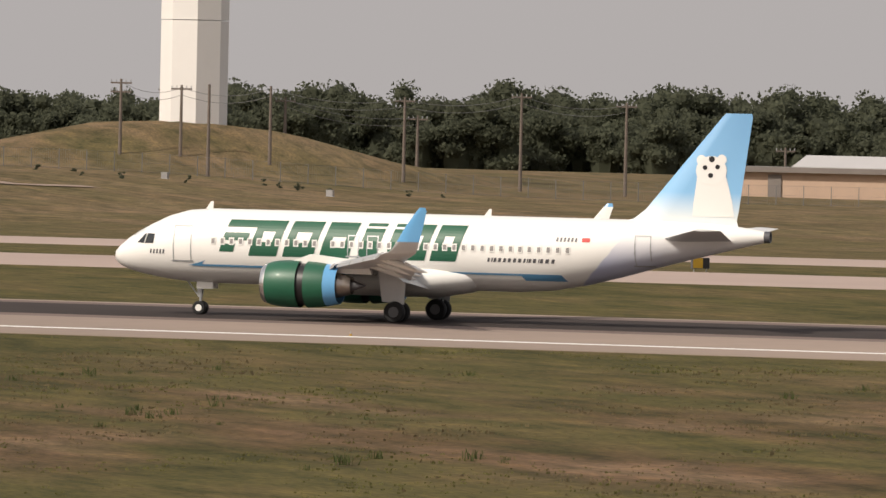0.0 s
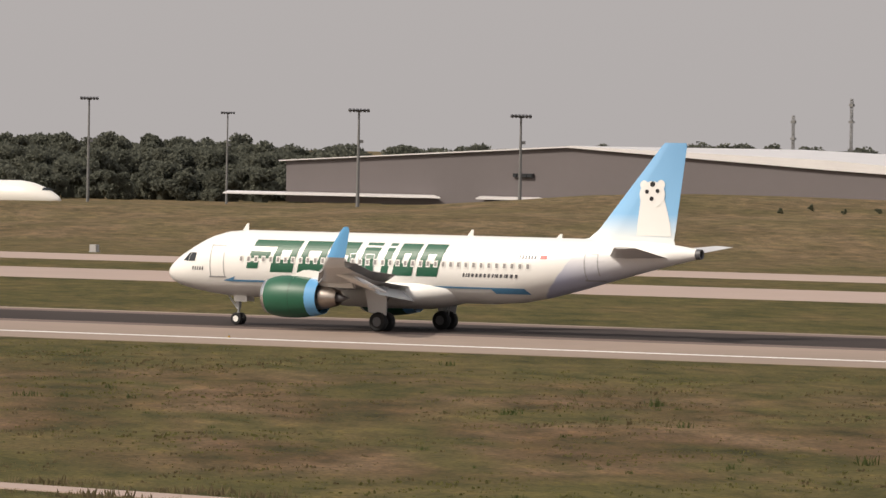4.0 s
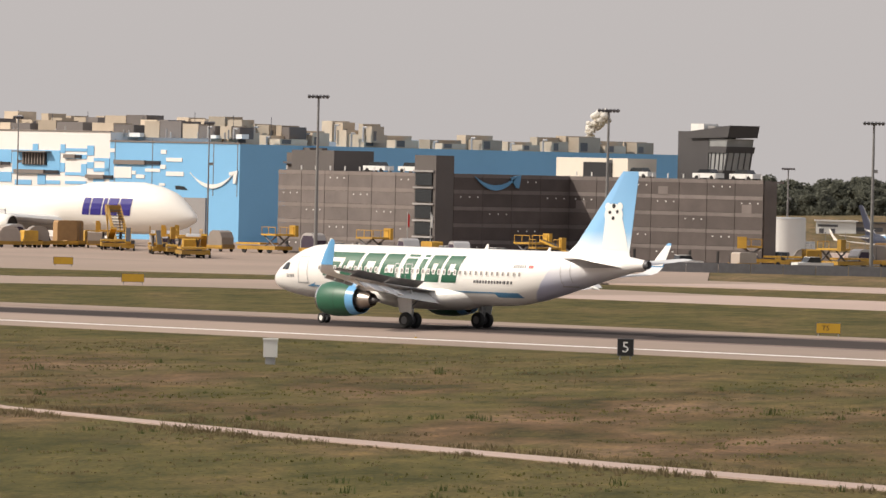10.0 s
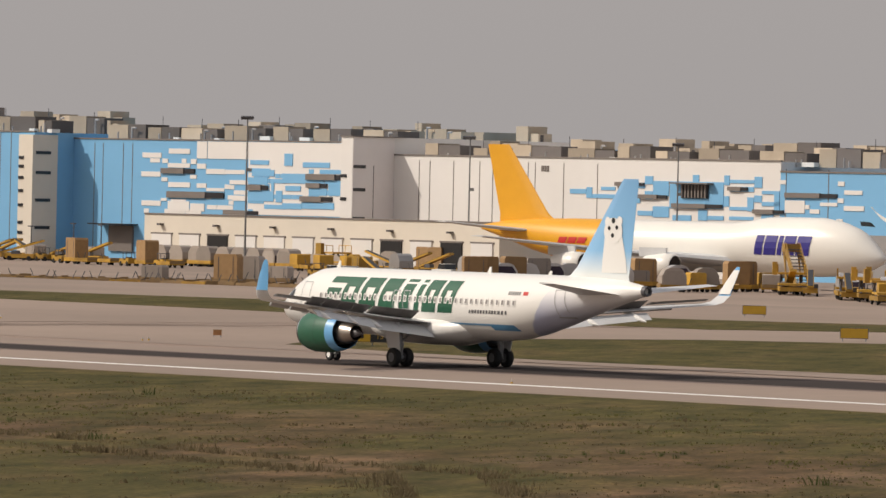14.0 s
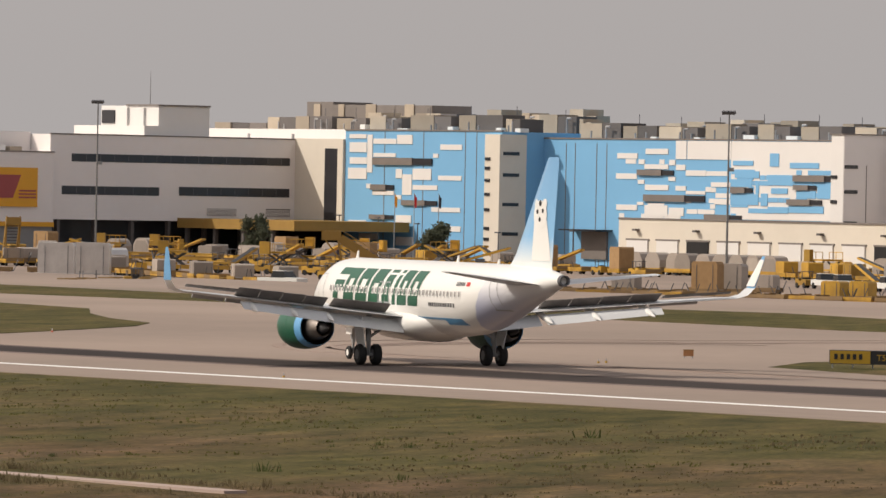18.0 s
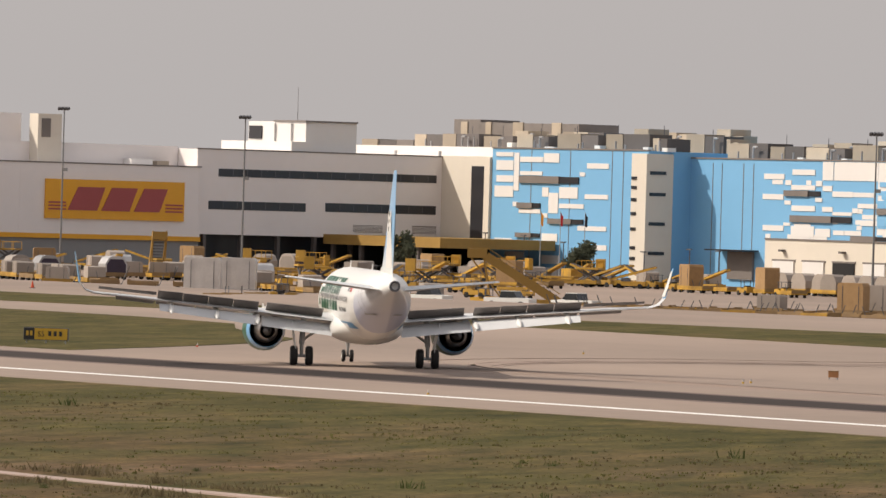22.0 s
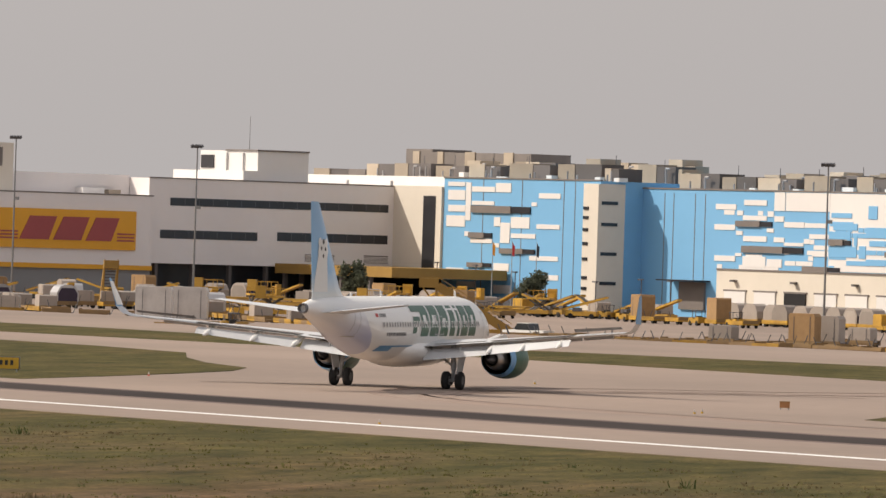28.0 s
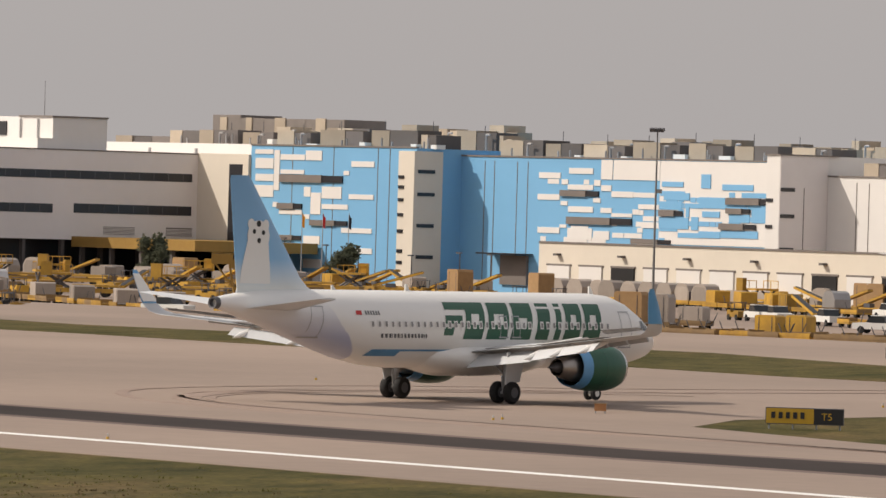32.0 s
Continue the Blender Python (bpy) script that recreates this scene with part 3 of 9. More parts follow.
def hull_paint():
    """White hull, with pale lilac-blue cloud shapes towards the tail."""
    m = bpy.data.materials.new("white_hull_with_blue_grey_tail")
    m.use_nodes = True
    n, l = m.node_tree.nodes, m.node_tree.links
    b = n["Principled BSDF"]
    b.inputs["Roughness"].default_value, b.inputs["Coat Weight"].default_value = 0.3, 0.3
    co, sep, no = n.new("ShaderNodeTexCoord"), n.new("ShaderNodeSeparateXYZ"), n.new("ShaderNodeTexNoise")
    l.new(co.outputs["Object"], sep.inputs[0])
    l.new(co.outputs["Object"], no.inputs[0])
    no.inputs["Scale"].default_value = 0.5
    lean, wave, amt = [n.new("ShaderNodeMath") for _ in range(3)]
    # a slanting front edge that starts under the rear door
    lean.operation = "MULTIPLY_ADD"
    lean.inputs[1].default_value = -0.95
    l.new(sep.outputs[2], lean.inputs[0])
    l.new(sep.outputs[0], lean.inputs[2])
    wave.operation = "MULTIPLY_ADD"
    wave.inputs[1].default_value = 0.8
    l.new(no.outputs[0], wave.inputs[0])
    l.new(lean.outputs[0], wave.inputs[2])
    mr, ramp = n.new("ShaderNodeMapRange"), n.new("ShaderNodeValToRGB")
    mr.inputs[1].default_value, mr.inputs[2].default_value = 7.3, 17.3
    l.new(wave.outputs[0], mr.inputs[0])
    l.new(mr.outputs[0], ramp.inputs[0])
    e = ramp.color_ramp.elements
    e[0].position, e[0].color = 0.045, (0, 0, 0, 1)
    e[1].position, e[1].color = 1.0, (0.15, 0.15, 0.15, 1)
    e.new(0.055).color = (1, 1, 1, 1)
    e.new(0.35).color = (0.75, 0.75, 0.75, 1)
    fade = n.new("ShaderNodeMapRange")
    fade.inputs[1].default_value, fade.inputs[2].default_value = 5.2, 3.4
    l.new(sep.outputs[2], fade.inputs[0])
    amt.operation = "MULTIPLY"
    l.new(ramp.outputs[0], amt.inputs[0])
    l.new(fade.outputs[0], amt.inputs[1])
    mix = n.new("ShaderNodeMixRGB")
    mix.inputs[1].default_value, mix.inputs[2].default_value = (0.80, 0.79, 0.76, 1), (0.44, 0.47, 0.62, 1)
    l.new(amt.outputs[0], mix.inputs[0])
    l.new(mix.outputs[0], b.inputs["Base Color"])
    return m


def fin_paint():
    m = bpy.data.materials.new("sky_blue_fin_fading_to_white")
    m.use_nodes = True
    n, l = m.node_tree.nodes, m.node_tree.links
    b = n["Principled BSDF"]
    b.inputs["Roughness"].default_value, b.inputs["Coat Weight"].default_value = 0.3, 0.3
    co, sep, mr, ramp = n.new("ShaderNodeTexCoord"), n.new("ShaderNodeSeparateXYZ"), n.new("ShaderNodeMapRange"), n.new("ShaderNodeValToRGB")
    l.new(co.outputs["Object"], sep.inputs[0])
    mr.inputs[1].default_value, mr.inputs[2].default_value = 5.6, 11.8
    l.new(sep.outputs[2], mr.inputs[0])
    l.new(mr.outputs[0], ramp.inputs[0])
    e = ramp.color_ramp.elements
    e[0].position, e[0].color = 0.06, (0.74, 0.78, 0.78, 1)
    e[1].position, e[1].color = 1.0, (0.16, 0.36, 0.60, 1)
    e.new(0.30).color = (0.22, 0.46, 0.72, 1)
    l.new(ramp.outputs[0], b.inputs["Base Color"])
    return m


def slanted(x0, x1, z0, z1, lean=0.28):
    return [(x0 + (z0 - 3.0) * lean, z0), (x1 + (z0 - 3.0) * lean, z0), (x1 + (z1 - 3.0) * lean, z1), (x0 + (z1 - 3.0) * lean, z1)]


def livery(plane, hull):
    for side in (-1, 1):
        flip = side > 0
        # title: plain slanted blocks with slots, in the places of the letters
        def X(x):
            return x - M
        def blk(s, x0, x1, z0, z1):
            z0, z1 = z0 * 0.97 + 0.37, z1 * 0.97 + 0.37
            x0, x1 = 6.6 + (x0 - 7.05) * 0.853, 6.6 + (x1 - 7.05) * 0.853
            if flip:
                # the title runs towards the tail on one side and towards the nose on the other
                x0, x1 = 27.6 - x1, 27.6 - x0
                q = [(a, b) for a, b in slanted(x0, x1, z0, z1, -0.28)]
            else:
                q = slanted(x0, x1, z0, z1)
            decal(s, HULL, [(X(a), b) for a, b in q], side, 5, 4)
        s = Shape()
        for z0, z1, a, b in ((4.72, 5.12, 7.05, 9.2), (3.95, 4.40, 7.05, 8.75), (3.30, 3.75, 7.05, 8.0)):
            blk(s, a, b, z0, z1)
        part("title_block", s, GREEN, hull, "three slanted dark green bars")
        for k, (x0, x1, kind) in enumerate(((9.1, 11.0, 0), (11.4, 13.5, 0), (13.9, 15.9, 1), (16.45, 17.75, 2), (18.35, 18.95, 3), (19.35, 21.0, 4), (21.35, 23.1, 0))):
            s = Shape()
            if kind == 3 or kind == 2:
                blk(s, x0, x1, 3.1, 5.12)
            else:
                # a slanted block with one level slot
                z0 = 3.7 if kind == 1 else 3.9
                blk(s, x0, x1, 3.1, z0)
                blk(s, x0, x1, z0 + 0.6, 5.12)
                blk(s, x0, x0 + 0.55, z0, z0 + 0.6)
                blk(s, x1 - 0.55, x1, z0, z0 + 0.6)
            part("title_block", s, GREEN, hull, "slanted dark green block")
        x = 22.2
        for w in (0.22, 0.14, 0.24, 0.3, 0.26, 0.3, 0.28, 0.3, 0.2, 0.1, 0.24, 0.3, 0.1, 0.3, 0.34, 0.3):
            s = decal(Shape(), HULL, [(X(x), 3.42), (X(x + w * 0.55), 3.42), (X(x + w * 0.55 + 0.06), 3.64), (X(x + 0.06), 3.64)], side, 1, 1)
            part("title_bar", s, DGREYM, hull, "small black bar")
            x += w
        for k in range(6):
            s = decal(Shape(), HULL, [(X(26.05 + k * 0.21), 4.62), (X(26.16 + k * 0.21), 4.62), (X(26.19 + k * 0.21), 4.84), (X(26.08 + k * 0.21), 4.84)], side, 1, 1)
            part("registration_bar", s, DGREYM, hull, "small black bar")
        s = Shape()
        decal(s, HULL, [(X(27.5), 4.62), (X(27.95), 4.62), (X(27.95), 4.84), (X(27.5), 4.84)], side, 1, 1)
        part("flag_mark", s, RED, hull, "tiny red flag mark")
        s = Shape()
        decal(s, HULL, [(X(5.6), 2.72), (X(25.0), 2.70), (X(25.0), 2.80), (X(5.6), 2.84)], side, 30, 2)
        decal(s, HULL, [(X(4.9), 2.76), (X(5.6), 2.72), (X(5.9), 3.05), (X(5.7), 2.98)], side, 2, 2)
        decal(s, HULL, [(X(24.3), 2.44), (X(26.6), 2.44), (X(26.3), 2.80), (X(24.0), 2.80)], side, 5, 2)
        part("cheat_line", s, MBLUE, hull, "thin blue line along the hull")
        s = Shape()
        for k in range(5):
            decal(s, HULL, [(X(2.55 + k * 0.2), 3.36), (X(2.65 + k * 0.2), 3.36), (X(2.68 + k * 0.2), 3.6), (X(2.6 + k * 0.2), 3.6)], side, 1, 1)
        part("name_bars", s, DGREYM, hull, "tiny dark bars under the cockpit")
        # cabin windows
        for k in range(39):
            x = 6.3 + k * 0.535
            if abs(x - 12.9) < 0.2:
                continue
            s = Shape()
            decal(s, HULL, [(X(x + 0.01), 4.01), (X(x + 0.19), 4.01), (X(x + 0.19), 4.28), (X(x + 0.01), 4.28)], side, 1, 2, 0.026)
            ring = decal(Shape(), HULL, [(X(x - 0.05), 3.94), (X(x + 0.25), 3.94), (X(x + 0.25), 4.35), (X(x - 0.05), 4.35)], side, 1, 2, 0.016)
            part("cabin_window", s, PANE, part("window_ring", ring, WHITE, hull))
        # doors: thin outlines with a sill
        for x0, x1, z0, z1 in ((4.0, 5.1, 2.95, 4.95), (14.2, 14.85, 3.45, 4.65), (15.3, 15.95, 3.45, 4.65), (30.4, 31.3, 3.35, 5.05)):
            s = Shape()
            for a, b, c, d in ((x0, x0 + 0.05, z0, z1), (x1 - 0.05, x1, z0, z1), (x0, x1, z1 - 0.05, z1), (x0 - 0.1, x1 + 0.1, z0, z0 + 0.08)):
                decal(s, HULL, [(X(a), c), (X(b), c), (X(b), d), (X(a), d)], side, 2, 4, 0.02)
            part("cabin_door", s, GREYM, hull, "grey outlined cabin door")
        # cockpit panes
        for q in (((1.72, 3.93), (2.15, 3.90), (2.25, 4.42), (2.12, 4.40)), ((2.22, 3.90), (2.75, 3.92), (2.80, 4.42), (2.32, 4.44))):
            s = Shape()
            decal(s, HULL, [(X(a), b) for a, b in q], side, 3, 3, 0.02)
            part("cockpit_window", s, GLASSD, hull, "dark cockpit pane")
    s = Shape()
    for y0, y1 in ((-0.62, -0.04), (0.04, 0.62)):
        pts = []
        for x, yy in ((1.32, y0), (1.32, y1), (1.98, y1 * 1.15), (1.98, y0 * 1.15)):
            _, zc, w, h = body_at(HULL, x - M)
            pts.append((x - M - 0.02, yy, zc + h * math.sqrt(max(0, 1 - (yy / w) ** 2)) + 0.02))
        s.add(pts, [(0, 1, 2, 3)])
    part("cockpit_window", s, GLASSD, hull, "dark front cockpit panes")


def wing(plane, side):
    """Wing with sharklet, flaps, fairings and spoilers; side -1 is the aircraft's left."""
    secs = [(11.6, 0.6, 2.55, 7.0, 0.13), (12.2, 1.9, 2.70, 6.3, 0.13), (14.9, 6.4, 3.13, 3.7, 0.12), (18.2, 11.6, 3.62, 2.5, 0.11), (21.2, 16.6, 4.08, 1.55, 0.10)]
    w = foil(Shape(), [(x - M, side * y, z, c, t) for x, y, z, c, t in secs])
    wing_ob = part("wing", w, WINGG, plane, "light grey swept wing", 35)
    s = foil(Shape(), [(21.2 - M, side * 16.6, 4.08, 1.55, 0.10), (21.55 - M, side * 17.1, 4.25, 1.40, 0.10), (21.95 - M, side * 17.45, 4.68, 1.22, 0.09)])
    part("wing_tip", s, WINGG, wing_ob, "grey curved tip", 35)
    s = Shape()
    prof = [(0.0, 0.0), (0.1, 0.05), (0.5, 0.045), (1.0, 0.0), (0.5, -0.045), (0.1, -0.05)]
    s.loft([[(x - M + c * u, side * (y + c * t), z) for u, t in prof] for x, y, z, c in ((21.95, 17.45, 4.68, 1.22), (22.5, 17.62, 5.55, 0.95), (23.1, 17.78, 6.3, 0.55), (23.3, 17.82, 6.5, 0.3))])
    tip = part("sharklet", s, LBLUE, wing_ob, "light blue upturned wing tip", 35)
    f = Shape()
    f.loft([[(x - M + c * u, side * (y + c * t - 0.02), z) for u, t in prof[3:] + prof[:1]] for x, y, z, c in ((22.0, 17.43, 4.78, 1.15), (22.5, 17.62, 5.55, 0.95), (23.1, 17.78, 6.3, 0.55))], False)
    part("inner_face", f, WHITE, tip, "white inner face")
    # leading-edge slats
    for a, b in ((0.16, 0.31), (0.40, 0.56), (0.57, 0.73), (0.74, 0.90)):
        sl = Shape()
        for_ = []
        for u in (a, b):
            y = 1.9 + u * 14.7 + 0.05
            x = 12.2 + (y - 1.9) * 2.7 / 4.5 if y < 6.4 else 14.9 + (y - 6.4) * 6.3 / 10.2
            z = 2.70 + (y - 1.9) * 0.094
            for_.append([(x - M + dx, side * y, z + dz) for dx, dz in ((-0.28, -0.26), (-0.20, -0.08), (0.10, 0.10), (0.22, 0.12), (0.0, -0.05), (-0.12, -0.2))])
        sl.loft(for_)
        part("slat", sl, GREYM, wing_ob, "extended grey slat", 35)
    movers = []
    # flaps, hinged at their leading edge: inner and outer
    for y0, y1, c0, c1 in ((2.1, 6.3, 1.35, 1.2), (6.5, 12.6, 1.15, 0.8)):
        f = Shape()
        rings = []
        for y, c in ((y0, c0), (y1, c1)):
            xt = 18.2 if y < 6.4 else 18.6 + (y - 6.4) * 2.2 / 5.2
            if y0 < 3:
                xt = 18.15
            z = 2.45 + (y - 1.9) * 0.097
            rings.append([(xt - M - 0.35 + c * u * 0.85, side * y, z - c * u * 0.48 + c * t) for u, t in ((0, 0), (0.1, 0.10), (0.4, 0.11), (1, 0.01), (0.5, -0.05), (0.1, -0.07))])
        f.loft(rings)
        part("flap", f, WINGG, wing_ob, "lowered grey flap", 35)
    # drooped-up aileron outboard of the flaps
    al = Shape()
    rings = []
    for y, c in ((12.8, 0.62), (16.3, 0.45)):
        xt = 18.6 + (y - 6.4) * 2.2 / 5.2
        z = 2.98 + (y - 1.9) * 0.092
        rings.append([(xt - M - 0.75 + c * u, side * y, z + c * u * 0.35 + t) for u, t in ((0, 0.02), (0.4, 0.05), (1, 0.01), (0.4, -0.04))])
    al.loft(rings)
    part("aileron", al, SPOIL, wing_ob, "grey raised aileron", 35)
    # flap track fairings
    for y in (6.6, 9.1, 11.9):
        xt = 18.6 + (y - 6.4) * 2.2 / 5.2
        z = 2.35 + (y - 1.9) * 0.097
        ff = Shape()
        turned(ff, [(-2.1, 0.02), (-1.5, 0.17), (-0.5, 0.22), (0.4, 0.17), (1.0, 0.03)], side * y, 0, 10)
        c, d = math.cos(-0.25), math.sin(-0.25)
        ff.v = [(xt - M + p[0] * c - p[2] * -d, p[1], z + p[0] * d + p[2] * c - 0.1) for p in ff.v]
        part("flap_fairing", ff, WHITE, wing_ob, "white flap track fairing", 35)
    # spoilers on the upper side, each keyed about its hinge line
    for k, (y0, y1) in enumerate(((2.6, 6.0), (6.5, 8.03), (8.06, 9.58), (9.61, 11.13), (11.16, 12.7))):
        def hinge(y):
            xt = 18.15 if y < 6.4 else 18.6 + (y - 6.4) * 2.2 / 5.2
            return Vector((xt - M - 1.15, side * y, 2.86 + (y - 1.9) * 0.092))
        a, b = hinge(y0), hinge(y1)
        sp = Shape()
        sp.add([(0, 0, 0), b - a, b - a + Vector((0.95, 0, -0.06)), (1.0, 0, -0.06), (0, 0, -0.05), b - a + Vector((0, 0, -0.05)), b - a + Vector((0.95, 0, -0.09)), (1.0, 0, -0.09)],
               [(0, 1, 2, 3), (7, 6, 5, 4), (0, 4, 5, 1), (1, 5, 6, 2), (2, 6, 7, 3), (3, 7, 4, 0)])
        ob = part("spoiler", sp, SPOIL, plane, "dark raised spoiler panel")
        ob.location = a
        movers.append((ob, a, (b - a) * side))
    return movers


def engine(plane, side):
    cy, cz = side * 5.75, 2.0
    X0 = 10.75 - M
    nac = Shape()
    turned(nac, [(X0 + 0.28, 1.12), (X0 + 0.5, 1.19), (X0 + 1.0, 1.27), (X0 + 1.6, 1.29), (X0 + 2.1, 1.28)], cy, cz)
    body = part("nacelle", nac, GREEN, plane, "glossy dark green engine nacelle", 50)
    lip = Shape()
    turned(lip, [(X0 + 0.9, 0.80), (X0 + 0.35, 0.88), (X0 + 0.06, 0.95), (X0, 1.0), (X0 + 0.06, 1.06), (X0 + 0.28, 1.12)], cy, cz)
    part("inlet_lip", lip, CHROME, body, "polished inlet lip", 50)
    fan = Shape()
    turned(fan, [(X0 + 0.95, 0.82), (X0 + 1.0, 0.25), (X0 + 0.6, 0.02)], cy, cz)
    part("fan", fan, DGREYM, body, "dark fan face", 50)
    inner = Shape()
    turned(inner, [(X0 + 1.9, 1.05), (X0 + 2.7, 1.05), (X0 + 2.7, 1.15), (X0 + 1.9, 1.15)], cy, cz)
    part("cascade", inner, BLACK, body, "black reverser grille", 50)
    sleeve = Shape()
    turned(sleeve, [(X0 + 2.12, 1.28), (X0 + 2.7, 1.24), (X0 + 3.22, 1.17), (X0 + 3.22, 1.12), (X0 + 2.12, 1.2)], cy, cz)
    sl = part("reverser_sleeve", sleeve, GREEN, plane, "sliding dark green engine sleeve", 50)
    band = Shape()
    turned(band, [(X0 + 3.22, 1.175), (X0 + 3.9, 1.03), (X0 + 3.88, 0.99), (X0 + 3.22, 1.12)], cy, cz)
    part("blue_band", band, LBLUE, sl, "light blue band round the sleeve", 50)
    core = Shape()
    turned(core, [(X0 + 3.0, 0.80), (X0 + 3.9, 0.74), (X0 + 4.7, 0.56), (X0 + 5.0, 0.47), (X0 + 4.9, 0.40)], cy, cz)
    part("core_nozzle", core, HOTM, body, "bare metal exhaust nozzle", 50)
    plug = Shape()
    turned(plug, [(X0 + 4.6, 0.36), (X0 + 5.2, 0.24), (X0 + 5.75, 0.02)], cy, cz)
    part("exhaust_plug", plug, DGREYM, body, "dark pointed exhaust plug", 50)
    dark = Shape()
    turned(dark, [(X0 + 3.3, 1.09), (X0 + 3.0, 0.72)], cy, cz)
    part("bypass_duct", dark, BLACK, body, "black bypass opening")
    py = Shape()
    py.loft([[(x - M, cy + w * d, z) for x, w, z in q for d in (1,)] for q in (
        [(12.2, -0.14, 3.2), (12.2, 0.14, 3.2), (13.4, 0.2, 3.65), (16.6, 0.16, 3.3), (16.6, -0.16, 3.3), (13.4, -0.2, 3.65)],
        [(12.2, -0.14, 2.9), (12.2, 0.14, 2.9), (13.4, 0.2, 2.7), (16.9, 0.14, 2.6), (16.9, -0.14, 2.6), (13.4, -0.2, 2.7)])])
    part("pylon", py, WHITE, body, "white engine pylon", 35)
    ch = Shape()
    ch.prism([(12.3 - M, cy - side * 0.75, cz + 1.0), (13.3 - M, cy - side * 0.75, cz + 1.02), (13.2 - M, cy - side * 0.95, cz + 1.32)], (0, 0.03, 0))
    part("strake", ch, GREEN, body)
    return sl


def gear(plane):
    leg = Shape()
    x = 5.07 - M
    leg.tube((x, 0, 0.4), (x, 0, 1.0), 0.075).tube((x, 0, 0.95), (x + 0.1, 0, 2.0), 0.12).tube((x, -0.33, 0.38), (x, 0.33, 0.38), 0.06).tube((x - 0.1, 0, 1.0), (x - 0.9, 0, 2.0), 0.05)
    leg.box(x - 0.15, -0.14, 1.15, x + 0.1, 0.14, 1.45)
    nose = part("nose_gear", leg, GREYM, plane, "grey nose gear leg", 40)
    for y in (-0.42, 0.42):
        part("gear_door", Shape().box(x - 0.1, y - 0.02, 1.45, x + 0.85, y + 0.02, 1.95), WHITE, nose, "small white gear door")
    for y in (-0.25, 0.25):
        wheel(nose, x, y, 0.38, 0.22, WHITE)
    for side in (-1, 1):
        leg = Shape()
        y = side * 3.8
        leg.tube((0, y, 0.5), (0, y, 1.4), 0.11).tube((0, y, 1.3), (-0.25, y - side * 0.1, 2.9), 0.17).tube((0, y - 0.62, 0.58), (0, y + 0.62, 0.58), 0.09).tube((0, y, 1.5), (-0.1, y - side * 1.5, 2.5), 0.08).tube((0.18, y, 0.6), (0.3, y, 1.5), 0.05)
        main = part("main_gear", leg, GREYM, plane, "grey main gear leg", 40)
        door = Shape()
        door.prism([(-0.75, y + side * 0.35, 1.15), (0.5, y + side * 0.35, 1.0), (0.7, y + side * 0.62, 2.75), (-0.9, y + side * 0.62, 2.75)], (0, side * 0.05, 0))
        part("gear_door", door, WINGG, main, "grey main gear door")
        for o in (-0.46, 0.46):
            wheel(main, 0, y + o, 0.585, 0.42, DGREYM)


